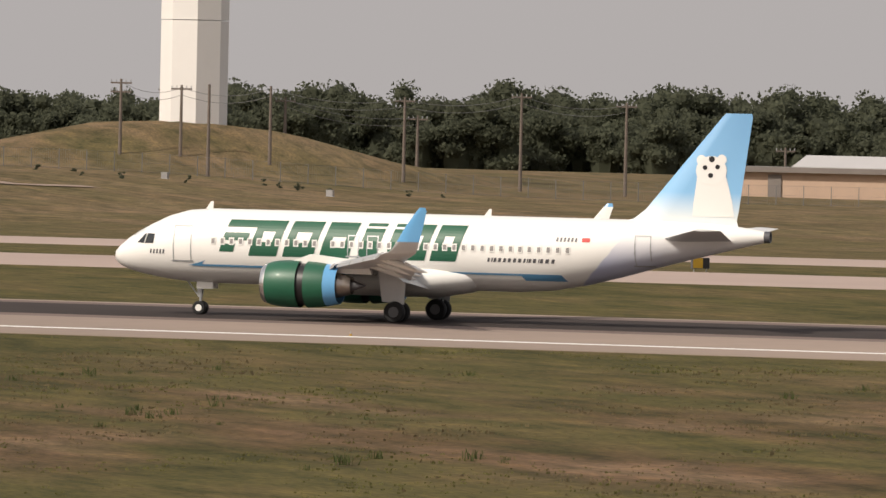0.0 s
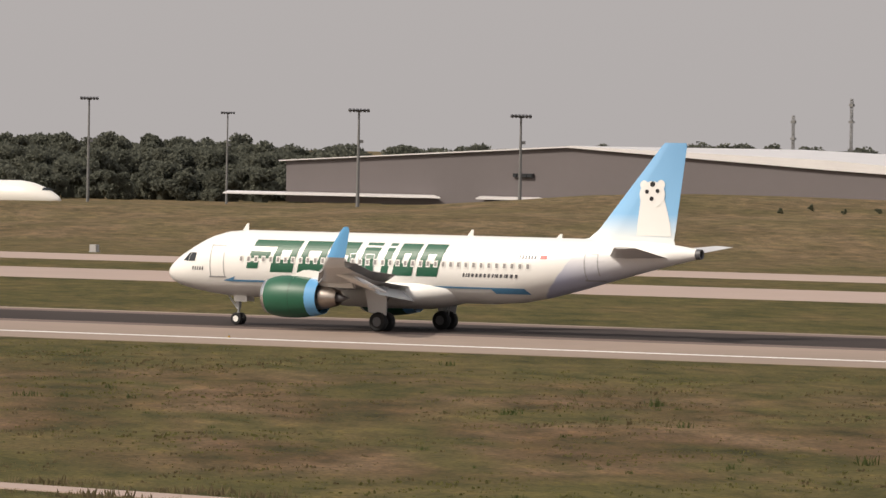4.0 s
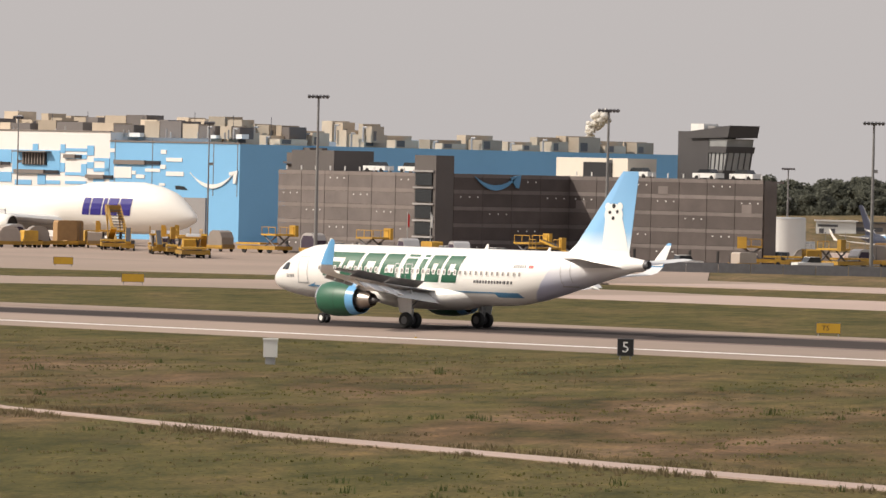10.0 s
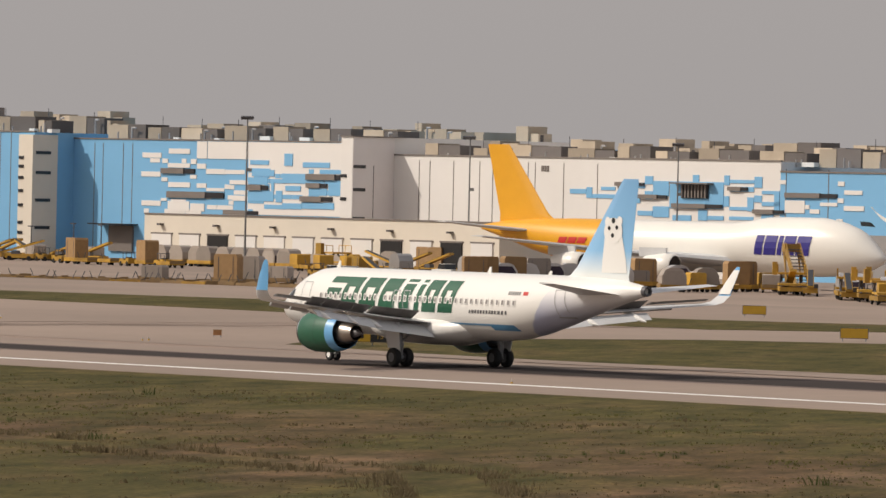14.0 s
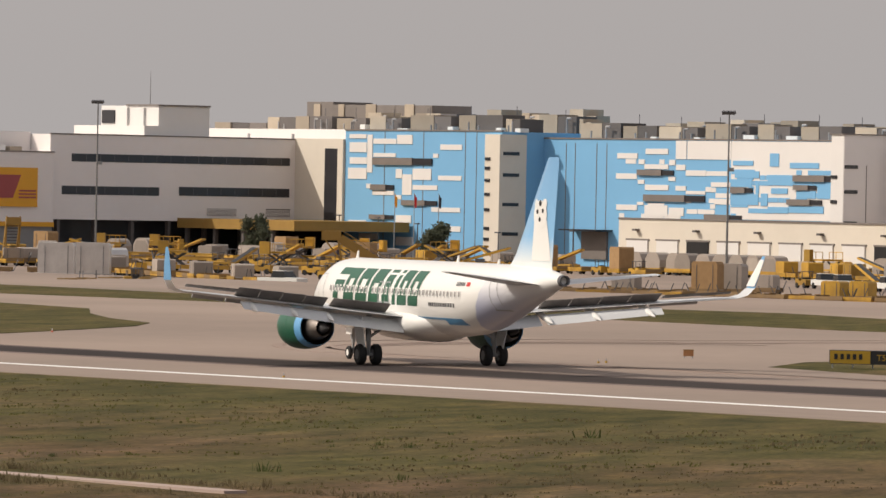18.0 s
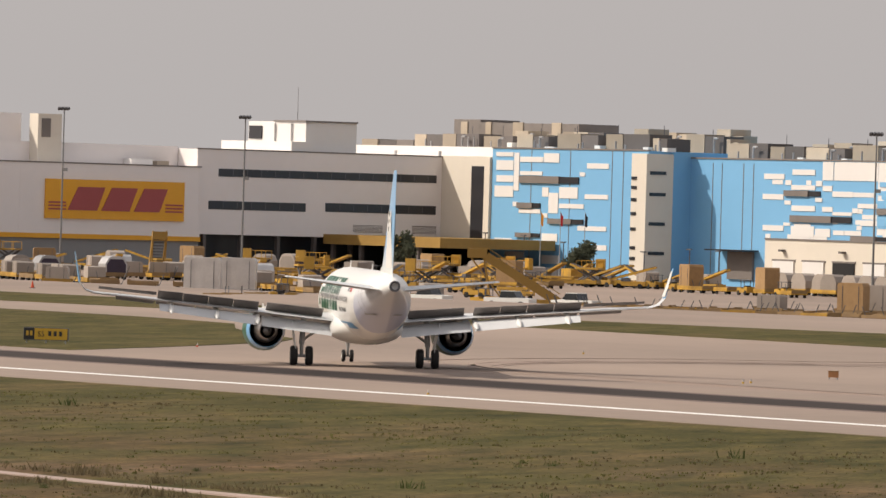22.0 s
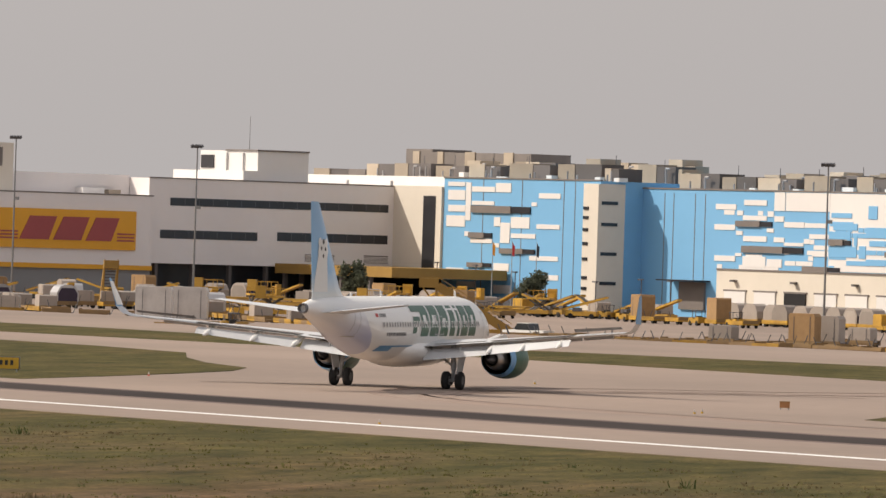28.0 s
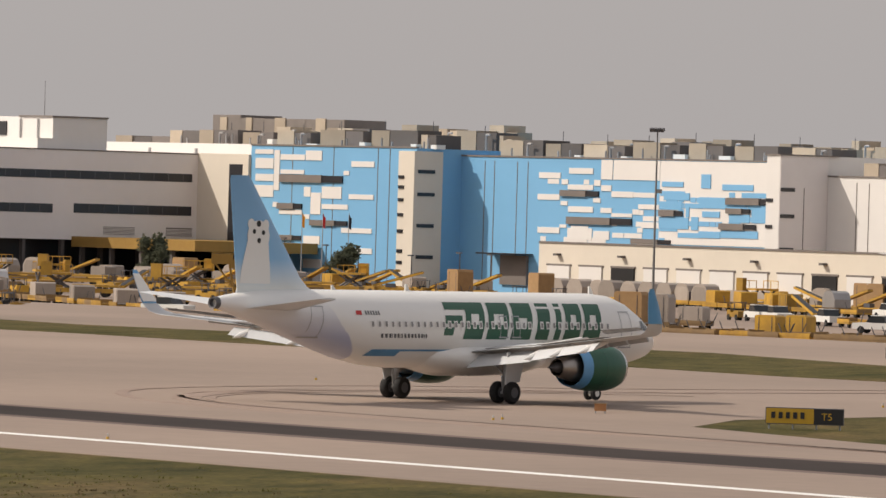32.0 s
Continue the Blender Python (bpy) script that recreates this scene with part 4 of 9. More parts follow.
def airliner():
    plane = thing("airliner", "white twin-jet airliner with dark green engines and sky-blue tail", "aircraft")
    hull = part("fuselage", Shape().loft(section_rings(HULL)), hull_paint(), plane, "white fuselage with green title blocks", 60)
    apu = Shape()
    turned(apu, [(37.30 - M, 0.33), (37.62 - M, 0.30), (37.60 - M, 0.22), (37.3 - M, 0.2)], 0, 5.12, 16)
    part("tail_pipe", apu, DGREYM, hull, "dark auxiliary exhaust", 40)
    belly = Shape()
    belly.loft([[(x - M, w * math.sin(2 * math.pi * i / 20), z + h * math.cos(2 * math.pi * i / 20)) for i in range(20)] for x, z, w, h in (
        (10.0, 2.5, 0.3, 0.3), (11.2, 2.4, 1.5, 0.75), (13, 2.35, 2.15, 0.98), (16, 2.32, 2.3, 1.0), (19, 2.34, 2.2, 1.0), (20.8, 2.45, 1.75, 0.8), (22.3, 2.6, 0.6, 0.45), (22.8, 2.65, 0.1, 0.1))])
    part("belly_fairing", belly, WHITE, plane, "white belly fairing", 50)
    fin = Shape()
    fin_foil(fin, [(28.4 - M, 0, 5.60, 7.4, 0.06), (29.9 - M, 0, 5.95, 5.8, 0.09), (30.6 - M, 0, 6.5, 5.2, 0.09), (34.75 - M, 0, 11.55, 1.72, 0.08), (34.98 - M, 0, 11.78, 1.45, 0.06)])
    fin_ob = part("tail_fin", fin, fin_paint(), plane, "sky-blue fin fading to white", 40)
    for side in (-1, 1):
        def F(x, z, lift=0.02):
            # half thickness of the fin at this place
            u = min(1, max(0, (z - 6.5) / 5.05))
            lead, ch = 30.6 + (34.75 - 30.6) * u, 5.2 + (1.72 - 5.2) * u
            p = min(1, max(0, (x - lead) / ch))
            th = np.interp(p, [0, 0.05, 0.3, 0.7, 1], [0, 0.35, 0.5, 0.3, 0.03]) * ch * 0.09
            return (x - M, side * (th + lift), z)
        def oval(cx, cz, rx, rz, n=18, lift=0.02):
            v = [F(cx, cz, lift)] + [F(cx + rx * math.cos(2 * math.pi * i / n), cz + rz * math.sin(2 * math.pi * i / n), lift) for i in range(n)]
            return v, [(0, 1 + i, 1 + (i + 1) % n) for i in range(n)]
        s = Shape()
        # body of the painted animal: a tall pale strip with shoulders
        rows_ = [(6.15, 33.25, 35.55), (6.9, 33.3, 35.45), (7.7, 33.4, 35.25), (8.6, 33.5, 35.0)]
        v = [F(a + (b - a) * i / 4, z, 0.02) for z, a, b in rows_ for i in range(5)]
        s.add(v, [(j * 5 + i, j * 5 + i + 1, (j + 1) * 5 + i + 1, (j + 1) * 5 + i) for j in range(3) for i in range(4)])
        s.add(*oval(34.25, 8.66, 0.86, 0.80, 18, 0.034))
        s.add(*oval(33.68, 9.22, 0.27, 0.28, 18, 0.027))
        s.add(*oval(34.82, 9.26, 0.27, 0.28, 18, 0.027))
        part("painted_animal", s, WHITE, fin_ob, "plain white animal shape")
        for cx, cz, r in ((33.90, 8.82, 0.13), (34.60, 8.87, 0.13), (34.22, 8.40, 0.14), (34.27, 9.28, 0.17)):
            part("painted_spot", Shape().add(*oval(cx, cz, r, r, 10, 0.048)), BLACK, fin_ob, "small dark spot")
        st = foil(Shape(), [(31.6 - M, side * 0.6, 4.85, 4.0, 0.09), (35.0 - M, side * 6.15, 5.50, 1.45, 0.08)])
        part("tailplane", st, WINGG, plane, "grey tailplane", 35)
    for x, zz, hh in ((5.3, 5.88, 0.42), (21.4, 5.88, 0.38), (27.6, 5.86, 0.28)):
        s = Shape().prism([(x - M, -0.03, zz), (x + 0.4 - M, -0.03, zz), (x + 0.42 - M, -0.03, zz + hh), (x + 0.28 - M, -0.03, zz + hh)], (0, 0.06, 0))
        part("blade_antenna", s, WHITE, hull, "small white blade aerial")
    livery(plane, hull)
    movers = wing(plane, -1) + wing(plane, 1)
    sleeves = [engine(plane, -1), engine(plane, 1)]
    gear(plane)
    return plane, movers, sleeves


PLANE, SPOILERS, SLEEVES = airliner()

# ---- buildings ----
SWING = 0.19  # the cargo side lies a little further round, in degrees


def swung(x, y):
    c, d = math.cos(radians(SWING)), math.sin(radians(SWING))
    return (x * c - y * d, x * d + y * c) if x < -738 else (x, y)


def panels(parent, name, rects, face, proud, material, label=""):
    """Cladding pieces on a wall that faces -y; each rect is x0, z0, x1, z1."""
    for x0, z0, x1, z1 in rects:
        part(name, Shape().box(x0, face - proud, z0, x1, face + 0.02, z1), material, parent, label)


def louvres(parent, rects, face):
    for x0, z0, x1, z1 in rects:
        cut = x0 + (x1 - x0) * 0.68
        lv = part("louvre", Shape().box(x0, face - 0.35, z0, cut, face + 0.02, z1), LOUV, parent, "grey-brown louvred strip")
        part("window", Shape().box(cut, face - 0.22, z0 + 0.05, x1, face + 0.02, z1 - 0.05), DWALL, lv, "dark glazed end")


LOUV = mat("grey_brown_louvre", (0.19, 0.165, 0.15), 0.6, var=0.2, scale=0.5)


def seams(parent, xs, z0, z1, face):
    for x in xs:
        part("panel_seam", Shape().box(x - 0.06, face - 0.05, z0, x + 0.06, face + 0.02, z1), LOUV, parent)


def roof_unit(parent, x, y, z, w, d, h, rnd, plain=False):
    """An air-handling unit: tan casing, dark grille end, duct."""
    cut = x + w * rnd.uniform(0.35, 0.6)
    u = part("roof_unit", Shape().box(x, y, z - 0.1, cut, y + d, z + h), TAN, parent, "tan rooftop air handler")
    if plain:
        part("end_box", Shape().box(cut, y + 0.4, z - 0.1, x + w, y + d * 0.8, z + h * rnd.uniform(0.6, 0.95)), TAN, u)
        part("grille", Shape().box(x + w - 0.02, y + 0.8, z + 0.2, x + w + 0.08, y + d * 0.35, z + h * 0.6), DGREY, u, "dark grille section")
    else:
        part("grille", Shape().box(cut, y + 0.1, z - 0.1, x + w, y + d, z + h * rnd.uniform(0.85, 1.05)), DGREY, u, "dark grille section")
    if rnd.random() < 0.45:
        s = Shape()
        px = x + w * rnd.uniform(0.6, 0.9)
        s.tube((px, y - 0.7, z), (px, y - 0.7, z + h * 0.8), 0.16, n=6).tube((px, y - 0.7, z + h * 0.8), (px + 0.9, y - 0.7, z + h * 0.8), 0.16, n=6)
        part("duct", s, ALU, u, "pale bent duct")


def roof_plant(parent, x0, x1, y, z, seed, big=1.0):
    """Long units in a row, half tan casing and half dark intake, with a taller second row and white ducts between."""
    rnd = random.Random(seed)
    x = x0 + 0.5
    while x < x1 - 3:
        w = min(rnd.uniform(7.0, 11.0), x1 - x)
        h = rnd.uniform(1.9, 2.6) * big
        roof_unit(parent, x, y + rnd.uniform(1.2, 2), z, w, rnd.uniform(3, 5), h, rnd)
        roof_unit(parent, x + rnd.uniform(-3, 3), y + 12 + rnd.uniform(0, 6), z, w * rnd.uniform(0.6, 0.95), 4, h + rnd.uniform(0.2, 1.2), rnd, rnd.random() < 0.5)
        if rnd.random() < 0.5:
            roof_unit(parent, x + rnd.uniform(0, 4), y + 30, z, w * 0.6, 4, h + rnd.uniform(0.9, 1.7), rnd, True)
        for _ in range(2):
            px = x + w * rnd.uniform(0.3, 1.0)
            part("vent_pipe", Shape().tube((px, y + 0.9, z - 0.1), (px, y + 0.9, z + rnd.uniform(0.8, 1.6)), 0.13, n=6), ALU, parent, "short metal vent pipe")
        part("lightning_rod", Shape().tube((x, y + 13, z), (x, y + 13, z + h + 1.6), 0.05, n=4), DGREYM, parent)
        gap = rnd.choice((0.6, 1.4, 2.6))
        if gap > 1:
            part("low_duct", Shape().box(x + w + 0.1, y + 0.8, z - 0.05, x + w + gap, y + 2.4, z + rnd.uniform(0.4, 0.9)), VEHW, parent, "pale low roof duct")
        x += w + gap


def parapet(parent, x0, x1, y, z):
    part("parapet", Shape().box(x0, y - 0.12, z - 0.02, x1, y + 0.4, z + 0.22), LOUV, parent, "thin dark roof edge")


DOORG = mat("grey_dock_door", (0.27, 0.26, 0.26), 0.6, var=0.12, scale=0.5)


def mosaic(parent, name, x0, x1, z0, z1, face, chance, material, seed):
    """Rows of thin cladding panels of one colour; chance(u) gives how many along the wall."""
    rnd = random.Random(seed)
    z = z0
    while z < z1 - 0.7:
        x = x0
        while x < x1 - 1:
            w = min(rnd.choice((1.3, 1.3, 2.6, 4.0, 5.4)), x1 - x)
            if rnd.random() < chance((x - x0) / (x1 - x0)):
                part(name, Shape().box(x + 0.06, face - 0.055, z + 0.05, x + w - 0.06, face + 0.02, z + 0.72), material, parent)
            x += w
        z += 0.80


def warehouse():
    w = thing("sorting_warehouse", "huge sky-blue and white panelled cargo warehouse with roof plant", "warehouse", pose(0, 0, 0, 0, 0, SWING))
    # first block, standing forward
    part("wall", Shape().box(-1061, 790, -1, -1021.4, 905, 18.9), BWALL, w, "sky-blue panelled wall")
    panels(w, "white_panel", [(-1059.9, 17.7, -1055.5, 18.35), (-1059.8, 15.6, -1055.4, 17.1), (-1059.7, 13.8, -1055.3, 14.8), (-1055.2, 12.5, -1053.9, 18.3), (-1060.1, 11.5, -1055.3, 13.2), (-1053.7, 16.9, -1047.8, 17.7), (-1053.6, 14.9, -1047.9, 15.5), (-1047.6, 16.9, -1043.7, 18.3),
                                (-1036.6, 16.1, -1031.2, 16.9), (-1038.4, 14.9, -1037.1, 15.5), (-1047.8, 11.7, -1046.2, 13.1), (-1043.5, 11.5, -1038.8, 13.2), (-1046.1, 9.2, -1043.7, 12.3)], 790, 0.10, WWALL)
    panels(w, "white_panel", [(-1043.4, 10.0, -1037.2, 10.7), (-1037.0, 11.5, -1031.2, 12.2), (-1055.3, 10.1, -1054.1, 10.8), (-1053.7, 9.1, -1048.2, 9.75), (-1047.9, 8.5, -1046.3, 9.15), (-1047.6, 4.9, -1043.7, 6.1), (-1038.6, 6.7, -1031.4, 7.4), (-1037.2, 3.8, -1031.2, 4.6), (-1059.8, 4.6, -1055.3, 5.2),
                                (-1047.5, 1.5, -1043.2, 2.8), (-1057, 2.2, -1052, 3.2)], 790, 0.10, WWALL)
    louvres(w, [(-1053.6, 13.7, -1038.6, 14.8), (-1054.0, 9.85, -1048.2, 10.7), (-1046.0, 7.6, -1037.2, 8.4), (-1054.2, 5.4, -1048.2, 6.1)], 790)
    seams(w, (-1050.8, -1040.9, -1030.4, -1027.6), 0, 18.8, 790)
    # stair column on the corner of the first block
    col = part("stair_column", Shape().box(-1025.0, 789.55, -1, -1021.3, 794.6, 18.5), BRICKW, w, "cream stair column")
    for k, (z, a) in enumerate(((15.4, 1), (14.0, 0), (12.2, 1), (10.1, 0), (7.8, 1), (5.0, 0), (3.4, 1))):
        if a:
            part("window", Shape().box(-1021.35, 790.2, z, -1021.2, 793.2, z + 0.5), DWALL, col, "dark slit window")
        part("window", Shape().box(-1024.8, 789.4, z - 0.8, -1023.6, 789.6, z - 0.35), DWALL, col, "dark slit window")
    parapet(w, -1061, -1021.4, 790, 18.9)
    roof_plant(w, -1060, -1022, 792, 18.9, 3, 1.0)
    # second block, set back
    part("wall", Shape().box(-1021.4, 798, -1, -942.3, 905, 18.0), BWALL, w, "sky-blue panelled wall")
    panels(w, "white_panel", [(-1003.6, 15.2, -998.8, 16.0), (-1003.8, 12.2, -998.9, 13.0), (-1003.6, 7.6, -998.7, 8.4), (-996.9, 15.9, -991.6, 16.7), (-998.5, 14.4, -997.1, 15.1), (-997.1, 13.7, -991.5, 14.4), (-989.8, 15.2, -987.3, 17.9), (-991.3, 14.3, -989.9, 15.1), (-989.7, 13.6, -987.5, 14.4), (-991.4, 12.0, -989.8, 12.6),
                                (-998.6, 11.5, -997.1, 12.1), (-996.9, 10.6, -991.4, 11.4), (-998.7, 8.4, -997.2, 8.85)], 798, 0.10, WWALL)
    panels(w, "white_panel", [(-996.9, 6.8, -991.5, 8.4), (-989.7, 10.6, -987.3, 11.3), (-991.2, 6.9, -987.7, 8.1), (-987.4, 12.8, -982.7, 13.6), (-987.3, 10.1, -982.8, 10.6), (-982.7, 10.5, -981.3, 11.2), (-981.0, 11.25, -977.2, 11.9), (-980.7, 8.7, -976.0, 9.3), (-987.1, 15.2, -977.0, 17.9)], 798, 0.10, WWALL)
    louvres(w, [(-998.6, 12.75, -990.2, 13.6), (-997.0, 8.95, -982.8, 9.95), (-982.7, 6.5, -974.2, 7.2)], 798)
    part("white_field", Shape().box(-976.9, 797.9, 6.6, -944.8, 798.02, 17.9), WWALL, w, "white cladding field")
    panels(w, "blue_panel", [(-976.4, 14.4, -971.8, 15.1), (-975.9, 12.6, -970.4, 13.6), (-976.8, 8.7, -970.5, 10.3), (-971.1, 10.35, -970.4, 11.9), (-968.4, 11.6, -962.6, 13.1), (-969.9, 8.6, -968.4, 10.4), (-967.6, 10.4, -963.9, 11.2), (-963.6, 7.7, -955.8, 8.7), (-957.2, 9.8, -954.0, 11.6), (-968.3, 7.6, -963.7, 8.5),
                               (-976.8, 11.3, -972.0, 12.4), (-961.9, 9.8, -957.6, 10.9), (-963.5, 14.1, -957, 14.9), (-968, 14.3, -966, 16.2)], 797.9, 0.10, BWALL)
    louvres(w, [(-962.5, 12.2, -952.2, 13.1), (-962.4, 11.0, -957.5, 11.7), (-963.8, 8.85, -956.2, 9.65), (-976.7, 10.4, -971.8, 11.2)], 797.88)
    seams(w, (-1016, -1013.8, -1008.6, -1006.2), 0, 17.4, 798)
    gate = part("grille_door", Shape().box(-1011.5, 797.6, 0.2, -1005.5, 798.02, 4.3), LOUV, w, "dark slatted door")
    part("canopy", Shape().box(-1013.5, 794.8, 4.4, -1004.5, 798.02, 4.6), DWALL, gate, "thin dark canopy")
    parapet(w, -1021.4, -944.8, 798, 18.0)
    roof_plant(w, -1018, -946, 800, 18.0, 5)
    mosaic(w, "white_panel", -1003, -977, 6.4, 16.8, 798, lambda u: 0.06 + 0.22 * u, WWALL, 42)
    mosaic(w, "blue_panel", -976.8, -944, 6.7, 14.6, 797.9, lambda u: 0.42 - 0.36 * u, BWALL, 43)
    # corner column, taller than the roofs
    c2 = part("stair_column", Shape().box(-944.7, 789.8, -1, -942.0, 835, 18.9), WWALL, w, "white corner column")
    # a pale grey skin paints how differently this side is lit
    part("side_wall", Shape().box(-942.0, 789.85, -1, -941.9, 798.03, 18.85), GWALL, c2, "column side painted pale grey for its different light")
    part("column_top", Shape().box(-944.9, 789.6, 18.87, -941.7, 799.9, 19.02), LOUV, c2, "thin dark capping")
    part("side_seam", Shape().box(-941.95, 793.9, 2, -941.85, 794.0, 14.6), LOUV, c2)
    for z in (14.1, 10.6, 6.2, 2.4):
        part("window", Shape().box(-941.95, 789.9, z, -941.78, 792.3, z + 0.5), DWALL, c2, "dark slit window")
        part("window", Shape().box(-944.6, 789.65, z - 1.4, -943.3, 789.85, z - 0.95), DWALL, c2, "dark slit window")
    # third block, white at one end and blue at the other
    part("wall", Shape().box(-941.9, 798.05, -1, -856.2, 905, 16.2), WWALL, w, "white panelled wall")
    part("wall", Shape().box(-856.2, 798, -1, -826, 903, 14.7), BWALL, w, "sky-blue panelled wall")
    panels(w, "blue_panel", [(-901.5, 11.0, -897.9, 11.7), (-897.8, 10.4, -896.6, 12.0), (-896.5, 10.4, -891.5, 11.0), (-894.6, 11.6, -891.5, 12.1), (-890.3, 12.0, -885.1, 12.8), (-890.3, 9.8, -886.0, 10.7), (-885.0, 12.6, -883.3, 13.8), (-885.0, 10.4, -883.3, 11.6), (-883.2, 10.9, -879.8, 13.1), (-883.2, 7.8, -879.7, 9.4), (-886.5, 8.0, -883.3, 8.7),
                               (-879.6, 9.2, -868.1, 13.1), (-874.7, 13.1, -873.4, 14.1), (-868.0, 12.7, -866.9, 14.1), (-868.0, 9.6, -866.9, 11.1), (-866.8, 11.8, -861.7, 12.5), (-861.6, 12.4, -860.0, 14.0), (-861.6, 10.3, -860.0, 11.3), (-860.0, 11.5, -856.3, 12.0), (-860.0, 9.8, -856.3, 10.4), (-857.4, 8.6, -856.3, 11.5)], 798.05, 0.10, BWALL)
    panels(w, "blue_panel", [(-866.8, 9.1, -863.0, 9.6), (-863.0, 9.0, -861.7, 11.0), (-871.4, 7.6, -868.0, 8.2), (-866.8, 7.7, -861.7, 8.2), (-873.4, 7.5, -871.5, 9.1), (-878.9, 7.4, -874.9, 8.2), (-866.8, 13.0, -861.7, 13.5), (-860.0, 7.7, -857.5, 8.6)], 798.05, 0.10, BWALL)
    panels(w, "white_panel", [(-856.1, 13.0, -855.0, 13.6), (-844.2, 12.9, -842.9, 13.55), (-842.9, 11.7, -839.2, 12.3), (-855.1, 8.9, -851.0, 10.7), (-847.8, 10.0, -844.3, 10.5), (-844.2, 10.5, -843.0, 11.15), (-849.9, 8.9, -847.9, 9.5), (-850.9, 9.5, -850.0, 10.1), (-842.9, 9.4, -838.8, 10.1), (-844.4, 7.8, -843.1, 8.2)], 798, 0.10, WWALL)
    louvres(w, [(-855.0, 11.1, -844.3, 11.8)], 798)
    louvres(w, [(-891.3, 12.3, -885.1, 12.85), (-886.2, 10.5, -880.1, 11.1), (-878.9, 9.25, -868.2, 9.9), (-867.0, 11.9, -862.9, 12.5), (-861.6, 8.7, -855.3, 9.3)], 797.95)
    win = part("grille_window", Shape().box(-876.9, 797.72, 10.7, -871.2, 797.98, 12.7), DWALL, w, "dark slatted opening")
    for k in range(8):
        part("slat", Shape().box(-876.7 + k * 0.71, 797.5, 10.75, -876.4 + k * 0.71, 797.74, 12.65), LOUV, win)
    part("canopy", Shape().box(-878.4, 796.6, 12.75, -870.2, 798.02, 12.95), LOUV, win)
    for x, z in ((-908.0, 14.2),):
        for k in range(3):
            part("number_bar", Shape().box(x + k * 0.62, 797.95, z, x + 0.42 + k * 0.62, 798.06, z + 0.85), LOUV, w, "small dark bar")
    part("dock_door", Shape().box(-842.2, 797.7, -0.9, -833.4, 798.02, 6.0), DOORG, w, "large grey door")
    seams(w, (-936, -933.5, -928, -922, -919, -911, -909.4, -903, -895.5), 4, 15.5, 798.05)
    seams(w, (-855, -846.2, -832, -826.5), 6.3, 15.2, 798)
    # curved mark on the end bay
    s = Shape()
    top, low = [], []
    for i in range(13):
        u = i / 12
        x = -837.2 + 10.5 * u
        dip = 1 - (2 * u - 0.95) ** 2
        top.append((x, 797.78, 10.2 - 1.9 * max(0, dip) - 0.1))
        low.append((x, 797.78, 10.2 - 2.75 * max(0, dip) + 0.15 * (1 - u)))
    for i in range(12):
        s.prism([top[i], top[i + 1], low[i + 1], low[i]], (0, 0.2, 0))
    s.prism([(-828.2, 797.78, 10.2), (-826.3, 797.78, 10.5), (-826.7, 797.78, 8.4), (-827.3, 797.78, 8.4), (-827.2, 797.78, 9.7), (-828.2, 797.78, 9.7)], (0, 0.2, 0))
    part("curved_mark", s, VEHW, w, "white curved arrow shape")
    parapet(w, -941.9, -856.2, 798.05, 16.2)
    parapet(w, -856.2, -826, 798, 14.7)
    roof_plant(w, -939, -830, 800, 15.6, 8)
    # plant along the side that runs away from the runway
    rnd = random.Random(12)
    y = 803
    while y < 898:
        d = rnd.uniform(5, 9)
        roof_unit(w, -836 - rnd.uniform(0, 3), y, 14.75, rnd.uniform(4.5, 6), d, rnd.choice((1.5, 2.0, 2.4, 2.7)), rnd, True)
        y += d + rnd.choice((0.3, 1.2, 3))
    part("open_stair", Shape().box(-826, 812, -1, -824.5, 816, 14.4), MESH, w, "open steel stair")
    # tall plant rooms
    for x0, x1, y0, y1, z0, z1, m in ((-1012, -1000, 836, 846, 17.4, 20.5, TAN), (-972, -958, 830, 842, 17.4, 20.3, TAN)):
        part("plant_room", Shape().box(x0, y0, z0, x1, y1, z1), m, w, "boxy rooftop plant room")
    rnd = random.Random(77)
    x = -1153
    while x < -1096:
        d = rnd.uniform(6, 11)
        top = rnd.uniform(20.2, 21.6)
        lo = part("plant_room", Shape().box(x, 830, 16.5, x + d * 0.45, 838, top), rnd.choice((TAN, TAN, LOUV)), w, "tan rooftop plant room")
        part("dark_end", Shape().box(x + d * 0.45, 830.3, 16.5, x + d * 0.95, 838, top - rnd.uniform(0, 0.6)), DGREY, lo, "dark louvred end")
        if -1139 < x < -1103:
            up = part("cooler", Shape().box(x, 834, top - 0.1, x + d * 1.02, 842, 24.0 + rnd.uniform(-0.4, 0.3)), LOUV, w, "dark high cooling unit")
            part("casing", Shape().box(x + d * 0.3, 833.8, 21.4, x + d * 0.55, 834.05, 23.8), TAN, up, "tan casing")
        x += d


warehouse()


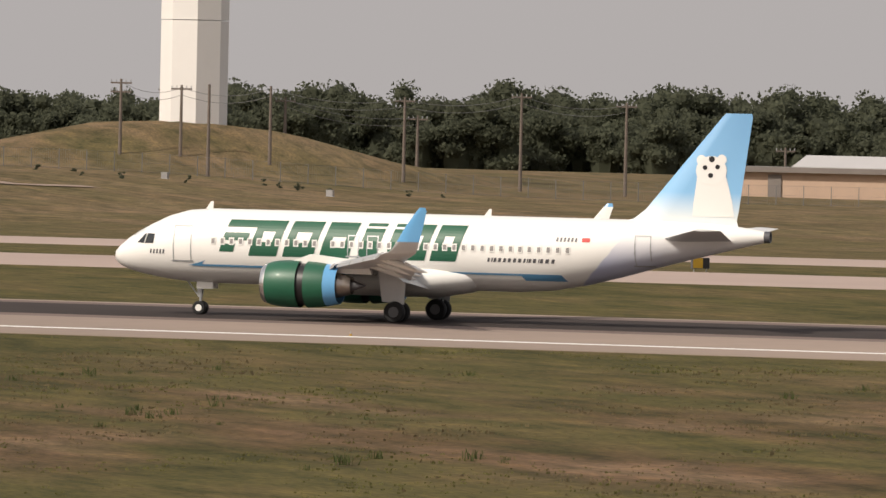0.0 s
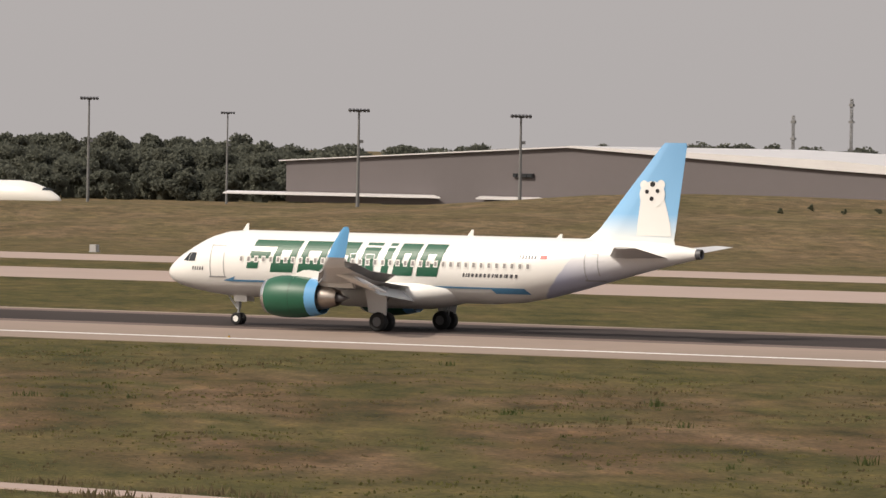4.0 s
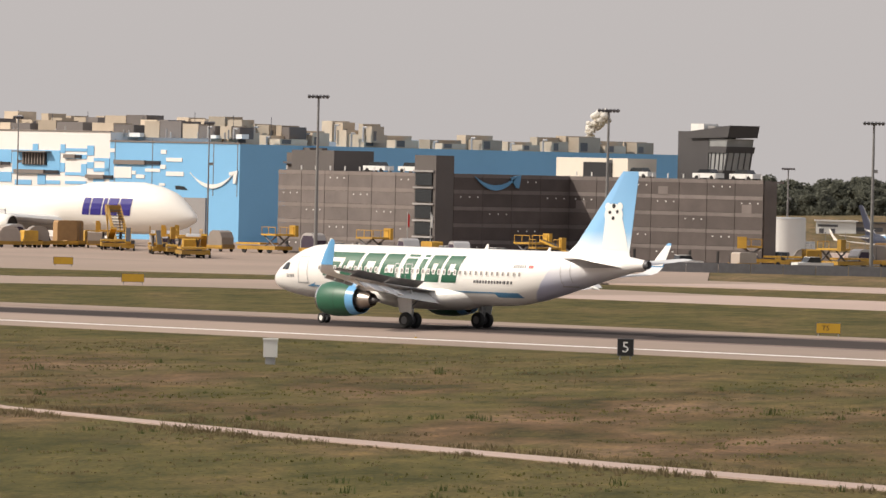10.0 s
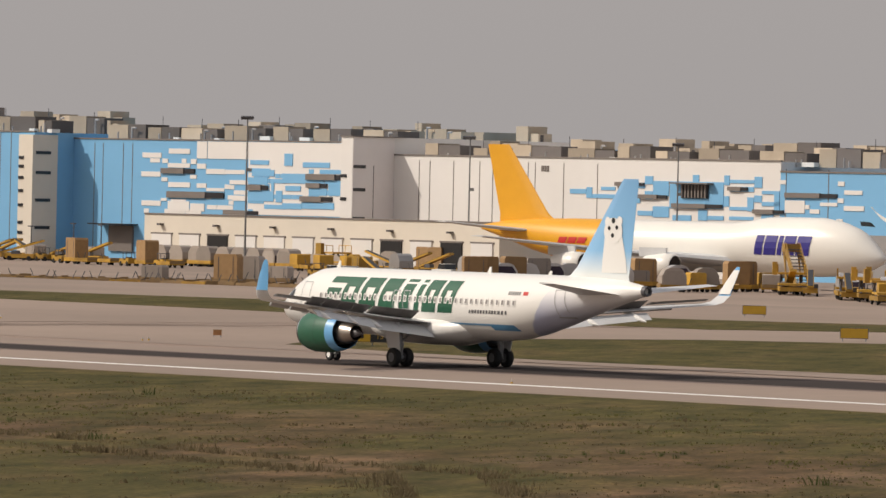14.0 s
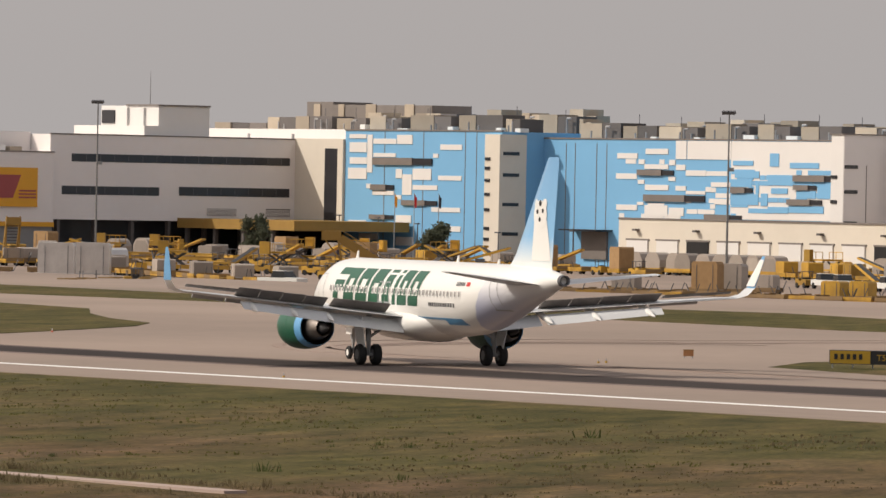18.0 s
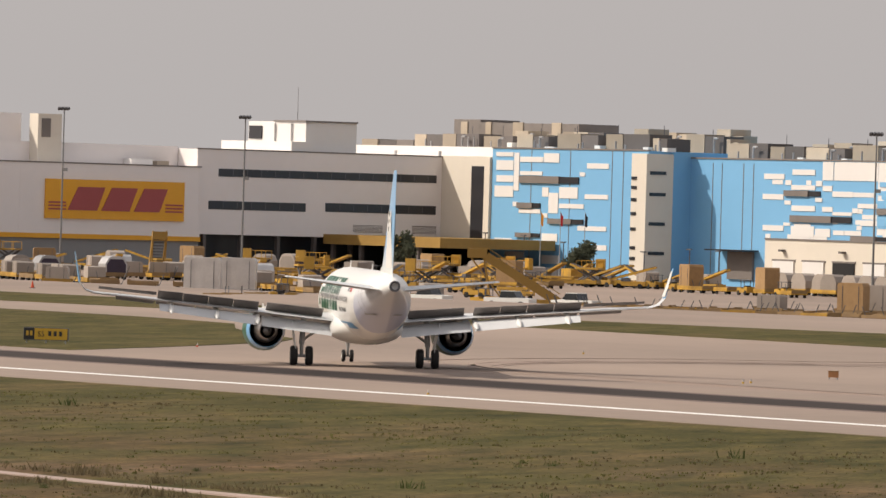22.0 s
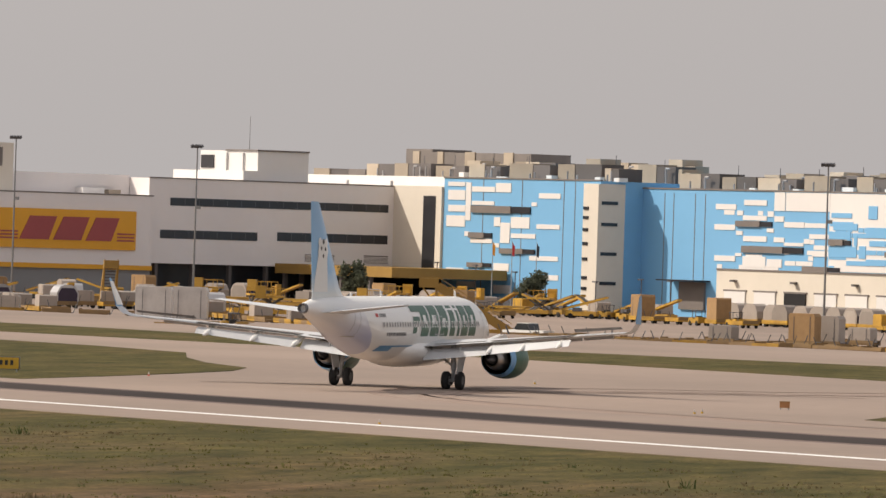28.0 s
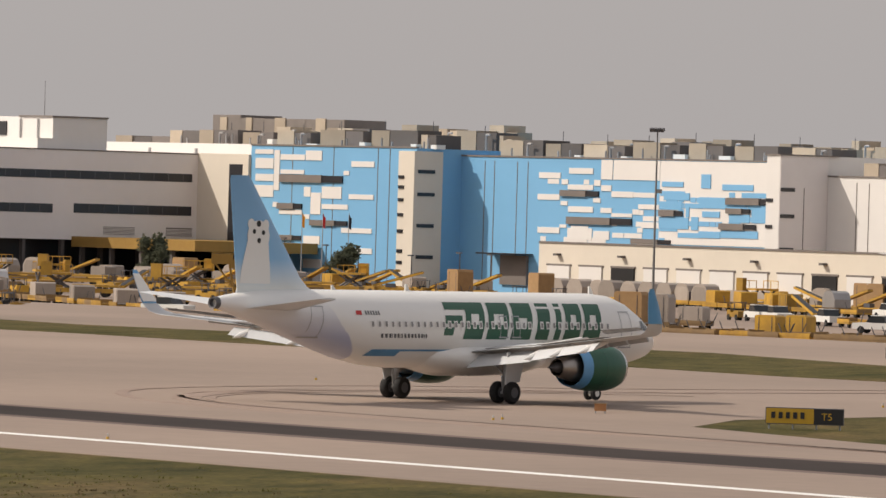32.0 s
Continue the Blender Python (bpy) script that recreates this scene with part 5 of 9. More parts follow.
def office():
    """Its long side faces away from the sun; the short end beside the warehouse is lit."""
    F = -1074.2
    o = thing("office_building", "pale grey office block with long dark window bands", "office", pose(0, 0, 0, 0, 0, SWING))
    part("wall", Shape().box(-1180, 744.4, 4.5, F, 860, 17.4), GWALL, o, "pale grey wall")
    for y0, z0, y1, z1 in ((748.3, 13.3, 789.0, 14.5), (746.6, 8.3, 764.5, 9.6), (768.2, 8.4, 789.0, 9.75)):
        wb = part("window_band", Shape().box(F - 0.3, y0, z0, F + 0.06, y1, z1), DWALL, o, "long dark window band")
        k = y0 + 2.6
        while k < y1:
            part("mullion", Shape().box(F, k, z0, F + 0.1, k + 0.09, z1), DGREYM, wb)
            k += 2.6
    for y0, z0, y1, z1 in ((773.5, 5.4, 779, 6.5), (784.6, 5.4, 789.2, 6.6)):
        sh = part("shutter", Shape().box(F - 0.2, y0, z0, F + 0.08, y1, z1), LOUV, o, "grey shuttered opening")
        for k in range(5):
            part("slat", Shape().box(F, y0, z0 + 0.1 + k * 0.2, F + 0.13, y1, z0 + 0.2 + k * 0.2), GWALL, sh)
    # a solid dark block paints the shade of the open ground floor
    part("undercroft", Shape().box(-1180, 744.6, -1, F - 4.5, 860, 4.55), DWALL, o, "solid dark block for the shaded open ground floor")
    # pillars are toned dark to match that painted shade
    for k in range(7):
        part("pillar", Shape().box(F - 1.0, 746 + k * 6.8, -1, F - 0.2, 746.5 + k * 6.8, 4.55), DGREY, o)
    blk = part("end_wall", Shape().box(F, 790.0, 4.0, -1061.05, 850, 17.6), BRICKW, o, "cream end wall")
    part("window_strip", Shape().box(-1066.1, 789.8, 4.6, -1062.8, 790.05, 16.1), DWALL, blk, "tall dark window strip")
    part("end_rib", Shape().box(-1062.5, 789.6, 4.0, -1061.1, 790.02, 17.5), BRICKW, blk)
    can = part("canopy", Shape().box(F, 768, 3.5, -1043.5, 789.5, 5.0), OCHRE, o, "long ochre canopy")
    for k in range(4):
        part("pillar", Shape().box(-1073 + k * 7.5, 768.6, -1, -1072.4 + k * 7.5, 769.2, 3.55), DGREY, can)
    # white rooms on the roof
    pent = part("penthouse", Shape().box(-1091, 765, 17.2, -1075.4, 774.5, 22.1), WWALL, o, "white rooftop penthouse")
    part("opening", Shape().box(-1090.6, 764.8, 19.4, -1087.2, 765.05, 21.4), DWALL, pent, "dark opening")
    for x in (-1083.5, -1079):
        part("pipe", Shape().tube((x, 764.8, 17.3), (x, 764.8, 21.8), 0.14, n=6), ALU, pent)
    part("roof_edge", Shape().box(-1084, 764.8, 22.05, -1075.2, 774.6, 22.3), LOUV, pent)
    part("penthouse", Shape().box(-1094, 762, 17.2, -1074.8, 766, 19.0), WWALL, o, "white rooftop penthouse")
    part("upstand", Shape().box(-1112.6, 800, 17.2, -1061.2, 830, 19.2), WWALL, o, "white upper roof wall")
    for x in (-1098, -1086, -1070):
        part("vent_pipe", Shape().tube((x, 798, 17.3), (x, 798, 18.4), 0.25, n=7), ALU, o, "short metal vent pipe")
    roof_plant(o, -1100, -1063, 801, 19.2, 21, 0.8)
    part("mast", Shape().tube((-1085, 770, 22), (-1085, 770, 27.5), 0.07, 0.03, 5), STEEL, o, "thin roof mast")
    part("roof_edge", Shape().box(F - 0.3, 744.4, 17.35, F + 0.08, 790, 17.55), LOUV, o)
    d = thing("cargo_depot", "grey cargo depot with a golden sign board", "depot", pose(0, 0, 0, 0, 0, SWING))
    D = -1073.0
    part("wall", Shape().box(-1160, 640, 4.0, D, 744.35, 14.6), GWALL, d, "pale grey wall")
    part("lower_wall", Shape().box(-1160, 640, -1, D - 0.25, 744.3, 3.4), mat("mid_grey_wall", (0.26, 0.26, 0.26), 0.8, var=0.15, scale=0.1), d, "darker grey base wall")
    part("band", Shape().box(-1160, 640, 3.35, D + 0.15, 744.4, 4.05), DHLY, d, "golden band")
    for k in range(13):
        part("panel_seam", Shape().box(D - 0.02, 648 + k * 8, 4.1, D + 0.02, 648.05 + k * 8, 14.5), GWALL, d)
    sb = part("sign_board", Shape().box(D - 0.02, 716.4, 6.3, D + 0.35, 741.2, 12.2), DHLY, d, "golden sign board")
    for y0, y1 in ((721.2, 726.4), (727.2, 732.2), (733.0, 737.6)):
        s = Shape()
        s.prism([(D + 0.33, y0 - 0.9, 7.6), (D + 0.33, y1 - 0.9, 7.6), (D + 0.33, y1 + 0.5, 11.1), (D + 0.33, y0 + 0.9, 11.1)], (0.12, 0, 0))
        part("sign_shape", s, SHADERED, sb, "plain slanted red block")
    for y0, y1 in ((716.9, 720.0), (737.8, 740.9)):
        for z in (7.6, 8.1, 8.6):
            part("sign_bar", Shape().box(D + 0.33, y0, z, D + 0.42, y1, z + 0.24), SHADERED, sb)
    part("rear_block", Shape().box(-1160, 640, 14.5, -1079.5, 744.3, 17.7), GWALL, d, "grey rear block")
    part("rear_block", Shape().box(-1170, 640, 17.6, -1081, 717.0, 21.9), GWALL, d, "taller grey rear block")
    t = part("roof_tower", Shape().box(-1079.6, 717.6, 14.5, -1077.2, 721.8, 21.9), BRICKW, d, "pale roof tower")
    part("louvre", Shape().box(-1077.25, 718.2, 18.4, -1077.12, 719.8, 21.2), LOUV, t, "grey louvre")
    part("roof_unit", Shape().box(-1079.4, 734.5, 14.5, -1077.4, 738.4, 15.6), WWALL, d, "pale rooftop unit")
    part("roof_unit", Shape().box(-1079.4, 739.4, 14.5, -1077.6, 741.5, 15.4), TAN, d, "pale rooftop unit")
    part("roof_edge", Shape().box(D - 0.3, 640, 14.55, D + 0.08, 744.4, 14.75), LOUV, d)


office()


def dock():
    d = thing("dock_building", "low cream dock building with a row of pale doors", "dock", pose(0, 0, 0, 0, 0, SWING))
    part("wall", Shape().box(-948.5, 755, -1, -868, 775, 6.55), BRICKW, d, "cream wall")
    parapet(d, -948.5, -868, 755, 6.5)
    k = 0
    x = -946.5
    while x < -872:
        dark = k in (2, 8, 10)
        # open bays get a black panel that paints their unlit inside
        dr = part("roller_door", Shape().box(x, 754.8, -0.9, x + 4.6, 755.05, 3.6), BLACK if dark else WWALL, d, "black panel painted for an unlit open doorway" if dark else "pale roller door")
        part("door_frame", Shape().box(x - 0.25, 754.85, 3.6, x + 4.85, 755.05, 3.85), LOUV, dr)
        part("dock_bumper", Shape().box(x + 5.0, 754.6, -0.9, x + 6.0, 755.05, 0.7), YELLOW, d, "yellow dock guard")
        if k % 2 == 0:
            part("wall_lamp", Shape().box(x + 1.9, 754.2, 4.9, x + 2.6, 755.05, 5.2), DGREY, d, "small wall lamp")
        x += 6.6
        k += 1


dock()


def garage():
    """Front to the runway, then a side facing away from the sun, then a second front set back."""
    g = thing("parking_garage", "brown-grey mesh-clad multi-storey car park", "car park")
    # solid black blocks paint the shade of the storeys behind the screens
    part("core", Shape().box(-741.5, 722, -1, -710.4, 752, 10.5), BLACK, g, "black block painted for the unlit interior")
    part("core", Shape().box(-710.4, 747.9, -1, -673, 748.6, 10.5), BLACK, g, "black block painted for the unlit interior")
    lvl = (1.5, 3.85, 6.2, 8.55, 10.8)
    runs = (((-742.2, 720), (-713.8, 720), (0, 1)), ((-709.5, 722.6), (-709.5, 746), (-1, 0)), ((-709.5, 746), (-672.4, 746), (0, 1)))
    for (ax, ay), (bx, by), (ix, iy) in runs:
        n = int(math.dist((ax, ay), (bx, by)) / 4.7)

        def slab_box(u, v, z0, z1, front, back):
            # a box along the run from share u to v, from front to back measured inwards
            xs = [ax + (bx - ax) * u + ix * front, ax + (bx - ax) * v + ix * back]
            ys = [ay + (by - ay) * u + iy * front, ay + (by - ay) * v + iy * back]
            return Shape().box(min(xs), min(ys), z0, max(xs), max(ys), z1)
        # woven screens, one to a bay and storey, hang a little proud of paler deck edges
        # the side and the set-back front get a darker copy, shade put into colour
        m = SCREEN if ay < 721 else SCREENSHADE
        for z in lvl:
            # deck edges there take the screen tone, darkened in the same way
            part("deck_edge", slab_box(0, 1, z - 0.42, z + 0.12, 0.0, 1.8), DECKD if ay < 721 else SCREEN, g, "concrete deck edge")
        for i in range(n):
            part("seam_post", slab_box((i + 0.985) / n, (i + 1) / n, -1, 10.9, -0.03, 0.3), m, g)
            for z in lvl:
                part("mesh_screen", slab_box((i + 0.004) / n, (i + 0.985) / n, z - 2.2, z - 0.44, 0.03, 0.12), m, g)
                for q in (0.22, 0.52, 0.8):
                    if (i * 7 + int(z * 3) + int(q * 10)) % 3 == 0:
                        part("deck_lamp", slab_box((i + q) / n, (i + q + 0.035) / n, z - 0.95, z - 0.78, -0.02, 0.1), VEHW, g)
        for i in range(0, n):
            if ay > 730 and (i * 5) % 7 < 3:
                # paler panels painted to look like daylight through the open storeys
                part("light_gap", slab_box((i + 0.25) / n, (i + 0.6) / n, 6.3 + (i % 2) * 2.3, 7.5 + (i % 2) * 2.3, 0.0, 0.1), SCREEN, g)
            part("doorway", slab_box((i + 0.4) / n, (i + 0.47) / n, -1, 0.9, -0.04, 0.1), BLACK, g, "small dark doorway")
    st = part("stair_tower", Shape().box(-713.8, 719, -1, -709.6, 722.6, 13.4), DGREY, g, "dark stair tower")
    for z in (0, 2.3, 4.6, 6.9, 9.2):
        part("window", Shape().box(-713.4, 718.8, z, -710.2, 719.05, z + 1.7), GLASSD, st, "dark stair glazing")
        part("landing", Shape().box(-713.9, 718.75, z + 1.85, -709.9, 719.1, z + 2.1), ALU, st)
    c3 = part("stair_tower", Shape().box(-744.7, 724, -1, -742.7, 730, 13.4), MESH, g, "open steel stair")
    for k in range(6):
        part("landing", Shape().box(-744.9, 723.5, k * 2.4 - 0.2, -742.5, 724.1, k * 2.4 + 0.1), DGREYM, c3)
    part("upper_opening", Shape().box(-741.6, 722, 10.8, -733, 730, 13.8), DGREY, g, "dark upper shelter")
    sh = part("roof_shelter", Shape().box(-716, 750, 10.4, -702, 756, 13.6), BRICKW, g, "cream stair head on the roof")
    part("opening", Shape().box(-710.5, 749.8, 10.9, -705, 750.05, 13.0), DWALL, sh, "dark opening")
    s = Shape()

    def arc(q, t):
        return (-709.35, 726.4 + 8.8 * q, 10.6 - (1.3 + t) * (1 - (2 * q - 1) ** 2) + 0.2 * q)
    for i in range(12):
        u, v = i / 12, (i + 1) / 12
        s.prism([arc(u, 0), arc(v, 0), arc(v, 0.75), arc(u, 0.75)], (0.15, 0, 0))
    s.prism([(-709.35, 733.6, 10.5), (-709.35, 735.8, 10.9), (-709.35, 735.4, 9.0), (-709.35, 734.8, 9.1)], (0.15, 0, 0))
    part("curved_mark", s, MBLUE, g, "blue curved mark")
    for i in range(24):
        x = -741 + i * 2.95
        y = 720.5 if x < -714 else 746.4
        if not -714.5 < x < -708.8:
            part("parapet_post", Shape().tube((x, y, 11.0), (x, y, 11.6), 0.12, n=5), VEHW, g, "short white parapet post")
    for x, y in ((-728, 726), (-722, 727), (-699, 749.5), (-686, 749.5), (-679, 749.5)):
        car = thing("parked_car", "small pale car parked on the roof deck", "car", pose(x, y, 10.82), "cars on the car park roof")
        part("body", Shape().box(-2.2, -0.9, 0.3, 2.2, 0.9, 0.95), VEHW, car)
        part("cabin", Shape().prism([(-1.4, -0.8, 0.95), (1.3, -0.8, 0.95), (0.8, -0.8, 1.5), (-1.0, -0.8, 1.5)], (0, 1.6, 0)), GLASSD, car)
        for p, q in ((-1.4, -0.85), (1.4, -0.85), (-1.4, 0.85), (1.4, 0.85)):
            part("wheel", Shape().tube((p, q - 0.1, 0.32), (p, q + 0.1, 0.32), 0.32, n=10), RUBBER, car)
    part("end_screen", Shape().box(-672.6, 746.2, -1, -672.3, 748.7, 10.8), SCREEN, g)
    part("roof_slab", Shape().box(-741.5, 722, 10.5, -710.4, 752, 10.8), LOUV, g, "top deck")
    part("roof_slab", Shape().box(-710.4, 747.0, 10.5, -673, 751, 10.8), LOUV, g, "top deck")


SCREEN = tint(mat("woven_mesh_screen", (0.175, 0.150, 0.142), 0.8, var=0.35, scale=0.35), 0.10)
# darker copy of the woven screen, with shade painted into its colour
SCREENSHADE = tint(mat("shaded_mesh_screen", (0.098, 0.080, 0.075), 0.8, var=0.4, scale=0.3), 0.12)
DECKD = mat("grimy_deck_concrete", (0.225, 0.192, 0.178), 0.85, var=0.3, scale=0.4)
garage()


def ramp_tower():
    t = thing("ramp_tower", "dark control tower with a slanted glazed cab", "tower", pose(-701.6, 760, -1))
    part("shaft", Shape().box(0, 0, 0, 6.1, 5.6, 18.7), CHAR, t, "charcoal clad shaft")
    def wedge(z0, z1, a0, a1, y0=-0.2, y1=5.8):
        return Shape().prism([(5.9, y0, z0), (a0, y0, z0), (a1, y0, z1), (5.9, y0, z1)], (0, y1 - y0, 0))
    part("cab_base", wedge(9, 13.2, 8.4, 8.9), CHAR, t, "charcoal cab base")
    glass = part("cab_glazing", wedge(13.2, 15.8, 8.9, 9.4, 0, 5.6), mat("pale_tower_glass", (0.35, 0.36, 0.36), 0.15, var=0.3, scale=0.8), t, "pale sloping glazing")
    for k in range(4):
        x = 6.3 + k * 0.8
        part("mullion", Shape().tube((x, -0.05, 13.2), (x + 0.2, -0.05, 15.8), 0.08, n=4), CHAR, glass)
    for k in range(5):
        y = 0.3 + k * 1.25
        part("mullion", Shape().tube((8.95, y, 13.2), (9.45, y, 15.8), 0.08, n=4), CHAR, glass)
    part("floor_band", wedge(15.7, 16.6, 9.4, 9.6), CHAR, t, "charcoal band")
    part("glazing_band", wedge(16.6, 17.7, 9.3, 9.5, 0, 5.6), mat("pale_upper_glass", (0.30, 0.31, 0.31), 0.15, var=0.3, scale=0.8), t, "glazed upper band")
    rf = Shape().prism([(2.5, -0.4, 17.7), (9.9, -0.4, 17.9), (10.3, -0.4, 19.6), (2.5, -0.4, 18.7)], (0, 6.3, 0))
    part("roof", rf, CHAR, t, "charcoal slanted roof")
    part("roof_gear", Shape().box(1.5, 1, 18.6, 4.0, 4, 19.8), VEHW, t, "white rooftop equipment")
    part("roof_gear", Shape().box(4.3, 1.5, 18.6, 5.8, 3.5, 19.5), ALU, t)


ramp_tower()


def white_tower():
    w = thing("white_tower", "tall white eight-sided concrete tower on a grassy mound", "tower", pose(-295, 877, 8.2))
    for k in range(3):
        r = 4.35
        z0, z1 = k * 14 - 0.6 * (k == 0), k * 14 + 13.9
        s = Shape()
        s.loft([[(r * q * math.cos(math.pi / 8 + i * math.pi / 4), r * q * math.sin(math.pi / 8 + i * math.pi / 4), z) for i in range(8)] for z, q in ((z0, 1.0), (z1, 0.995))])
        part("shaft_ring", s, WWALL, w, "white concrete ring")


white_tower()


def hangars():
    # pitched hangar with its gable to the runway
    h = thing("gable_hangar", "grey gabled hangar with a pale metal roof", "hangar", pose(-419.6, 935, 4.0, 0, 0, 90))
    part("gable_wall", Shape().prism([(-23, 0, -3), (23, 0, -3), (23, 0, 2.9), (0, 0, 6.75), (-23, 0, 2.9)], (0, 0.3, 0)), GWALL2, h, "grey gable wall")
    part("long_wall", Shape().box(-23, 0.3, -3, -22.6, 40, 2.85), BRICKW, h, "cream long wall")
    part("long_wall", Shape().box(22.6, 0.3, -3, 23, 40, 2.85), BRICKW, h)
    part("gable_wall", Shape().prism([(-23, 40, -3), (23, 40, -3), (23, 40, 2.9), (0, 40, 6.75), (-23, 40, 2.9)], (0, 0.3, 0)), GWALL2, h)
    for sgn in (-1, 1):
        part("roof", Shape().prism([(sgn * 23.6, -0.3, 2.75), (0, -0.3, 6.75), (0, -0.3, 6.98), (sgn * 23.6, -0.3, 2.98)], (0, 40.9, 0)), ROOFG, h, "pale metal roof")
    part("gutter", Shape().box(-23.9, -0.35, 2.72, -23.6, 40.7, 2.95), DGREYM, h, "dark eaves gutter")
    part("ridge_cap", Shape().box(-0.4, -0.35, 6.99, 0.4, 40.8, 7.14), ROOFW, h, "bright ridge cap")
    b = thing("wide_hangar", "very wide dark grey hangar with a bright white roof", "hangar")
    s = Shape()
    s.prism([(-580, 905, 2), (-466, 905, 2), (-466, 905, 7.05), (-488, 905, 8.3), (-531, 905, 10.8), (-580, 905, 8.0)], (0, 70, 0))
    part("wall", s, GWALL2, b, "dark grey ribbed wall")
    r = Shape()
    r.prism([(-462, 904.4, 7.0), (-488, 904.4, 8.25), (-531, 904.4, 10.75), (-531, 904.4, 11.05), (-488, 904.4, 9.65), (-457, 904.4, 7.4)], (0, 71, 0))
    r.prism([(-531, 904.4, 10.8), (-581, 904.4, 8.0), (-581, 904.4, 8.15), (-531, 904.4, 11.0)], (0, 71, 0))
    part("roof", r, ROOFW, b, "bright white roof edge")
    part("annex", Shape().box(-468, 902, 2, -462, 904.9, 6.6), BLACK, b, "black end annex")
    w = part("window_row", Shape().box(-540.6, 904.6, 6.3, -537.2, 905.02, 6.9), DWALL, b, "short row of dark windows")
    for k in range(4):
        part("pane", Shape().box(-540.5 + k * 0.85, 904.5, 6.35, -539.9 + k * 0.85, 904.62, 6.85), GLASSD, w)
    for x0, x1 in ((-590, -552), (-546, -534)):
        part("foot_strip", Shape().prism([(x0, 903.2, 3.0), (x1, 903.2, 3.0), (x1 - 2, 904.6, 3.3), (x0, 904.6, 3.3)], (0, 0, 0.18)), ROOFW, b, "bright low ledge")
    c = thing("equipment_building", "flat-roofed cream equipment building", "building")
    part("wall", Shape().box(-418, 831, 2, -403, 838, 6.3), BRICKW, c, "cream wall")
    part("roof", Shape().box(-419, 830, 6.3, -402, 839, 6.7), LOUV, c, "flat brown roof")
    for x in (-406.5, -404.6):
        part("door", Shape().box(x, 830.85, 2.6, x + 1.2, 831.02, 5.4), LOUV, c, "brown door")
    for x in (-417.6, -413.4):
        u = part("air_unit", Shape().box(x, 828.5, 2, x + 3, 830, 4.8), ALU, c, "grey air unit")
        part("dark_side", Shape().box(x + 3, 828.5, 2, x + 4, 830, 4.7), DGREY, u)
    sh = thing("brick_shed", "low pinkish shed with a grey metal roof", "shed")
    part("wall", Shape().box(-234, 918, -0.5, -195, 926, 4.2), mat("pinkish_block_wall", (0.50, 0.36, 0.27), 0.85, var=0.15, scale=0.3), sh, "pinkish block wall")
    part("roof", Shape().box(-235, 917, 4.2, -194, 927, 4.9), LOUV, sh, "flat brown roof edge")
    part("upper_roof", Shape().prism([(-227, 921, 4.8), (-194, 921, 4.8), (-194, 925, 6.3), (-226, 925, 6.3)], (0, 0, 0.2)), ROOFG, sh, "grey upper roof")
    part("door", Shape().box(-229.4, 917.8, 0, -227.6, 918.02, 3.9), LOUV, sh, "dark doorway")
    k = thing("black_shelter", "low black open shelter in the field", "shelter")
    for a, b2 in ((-377.5, -373), (-370.5, -365)):
        part("bay", Shape().box(a, 884, 2.5, b2, 890, 5.7), BLACK, k, "black bay")
    part("roof", Shape().box(-378, 883.5, 5.7, -364.6, 890.5, 5.95), BLACK, k)
    for x in (-372.6, -371):
        part("post", Shape().tube((x, 884, 2.5), (x, 884, 5.8), 0.12, n=5), GREYM, k)


GWALL2 = mat("dark_grey_ribbed_wall", (0.135, 0.118, 0.122), 0.7, var=0.12, scale=0.1)
ROOFW = mat("pale_metal_roof", (0.72, 0.70, 0.70), 0.35, 0.2, var=0.1, scale=0.2)
hangars()

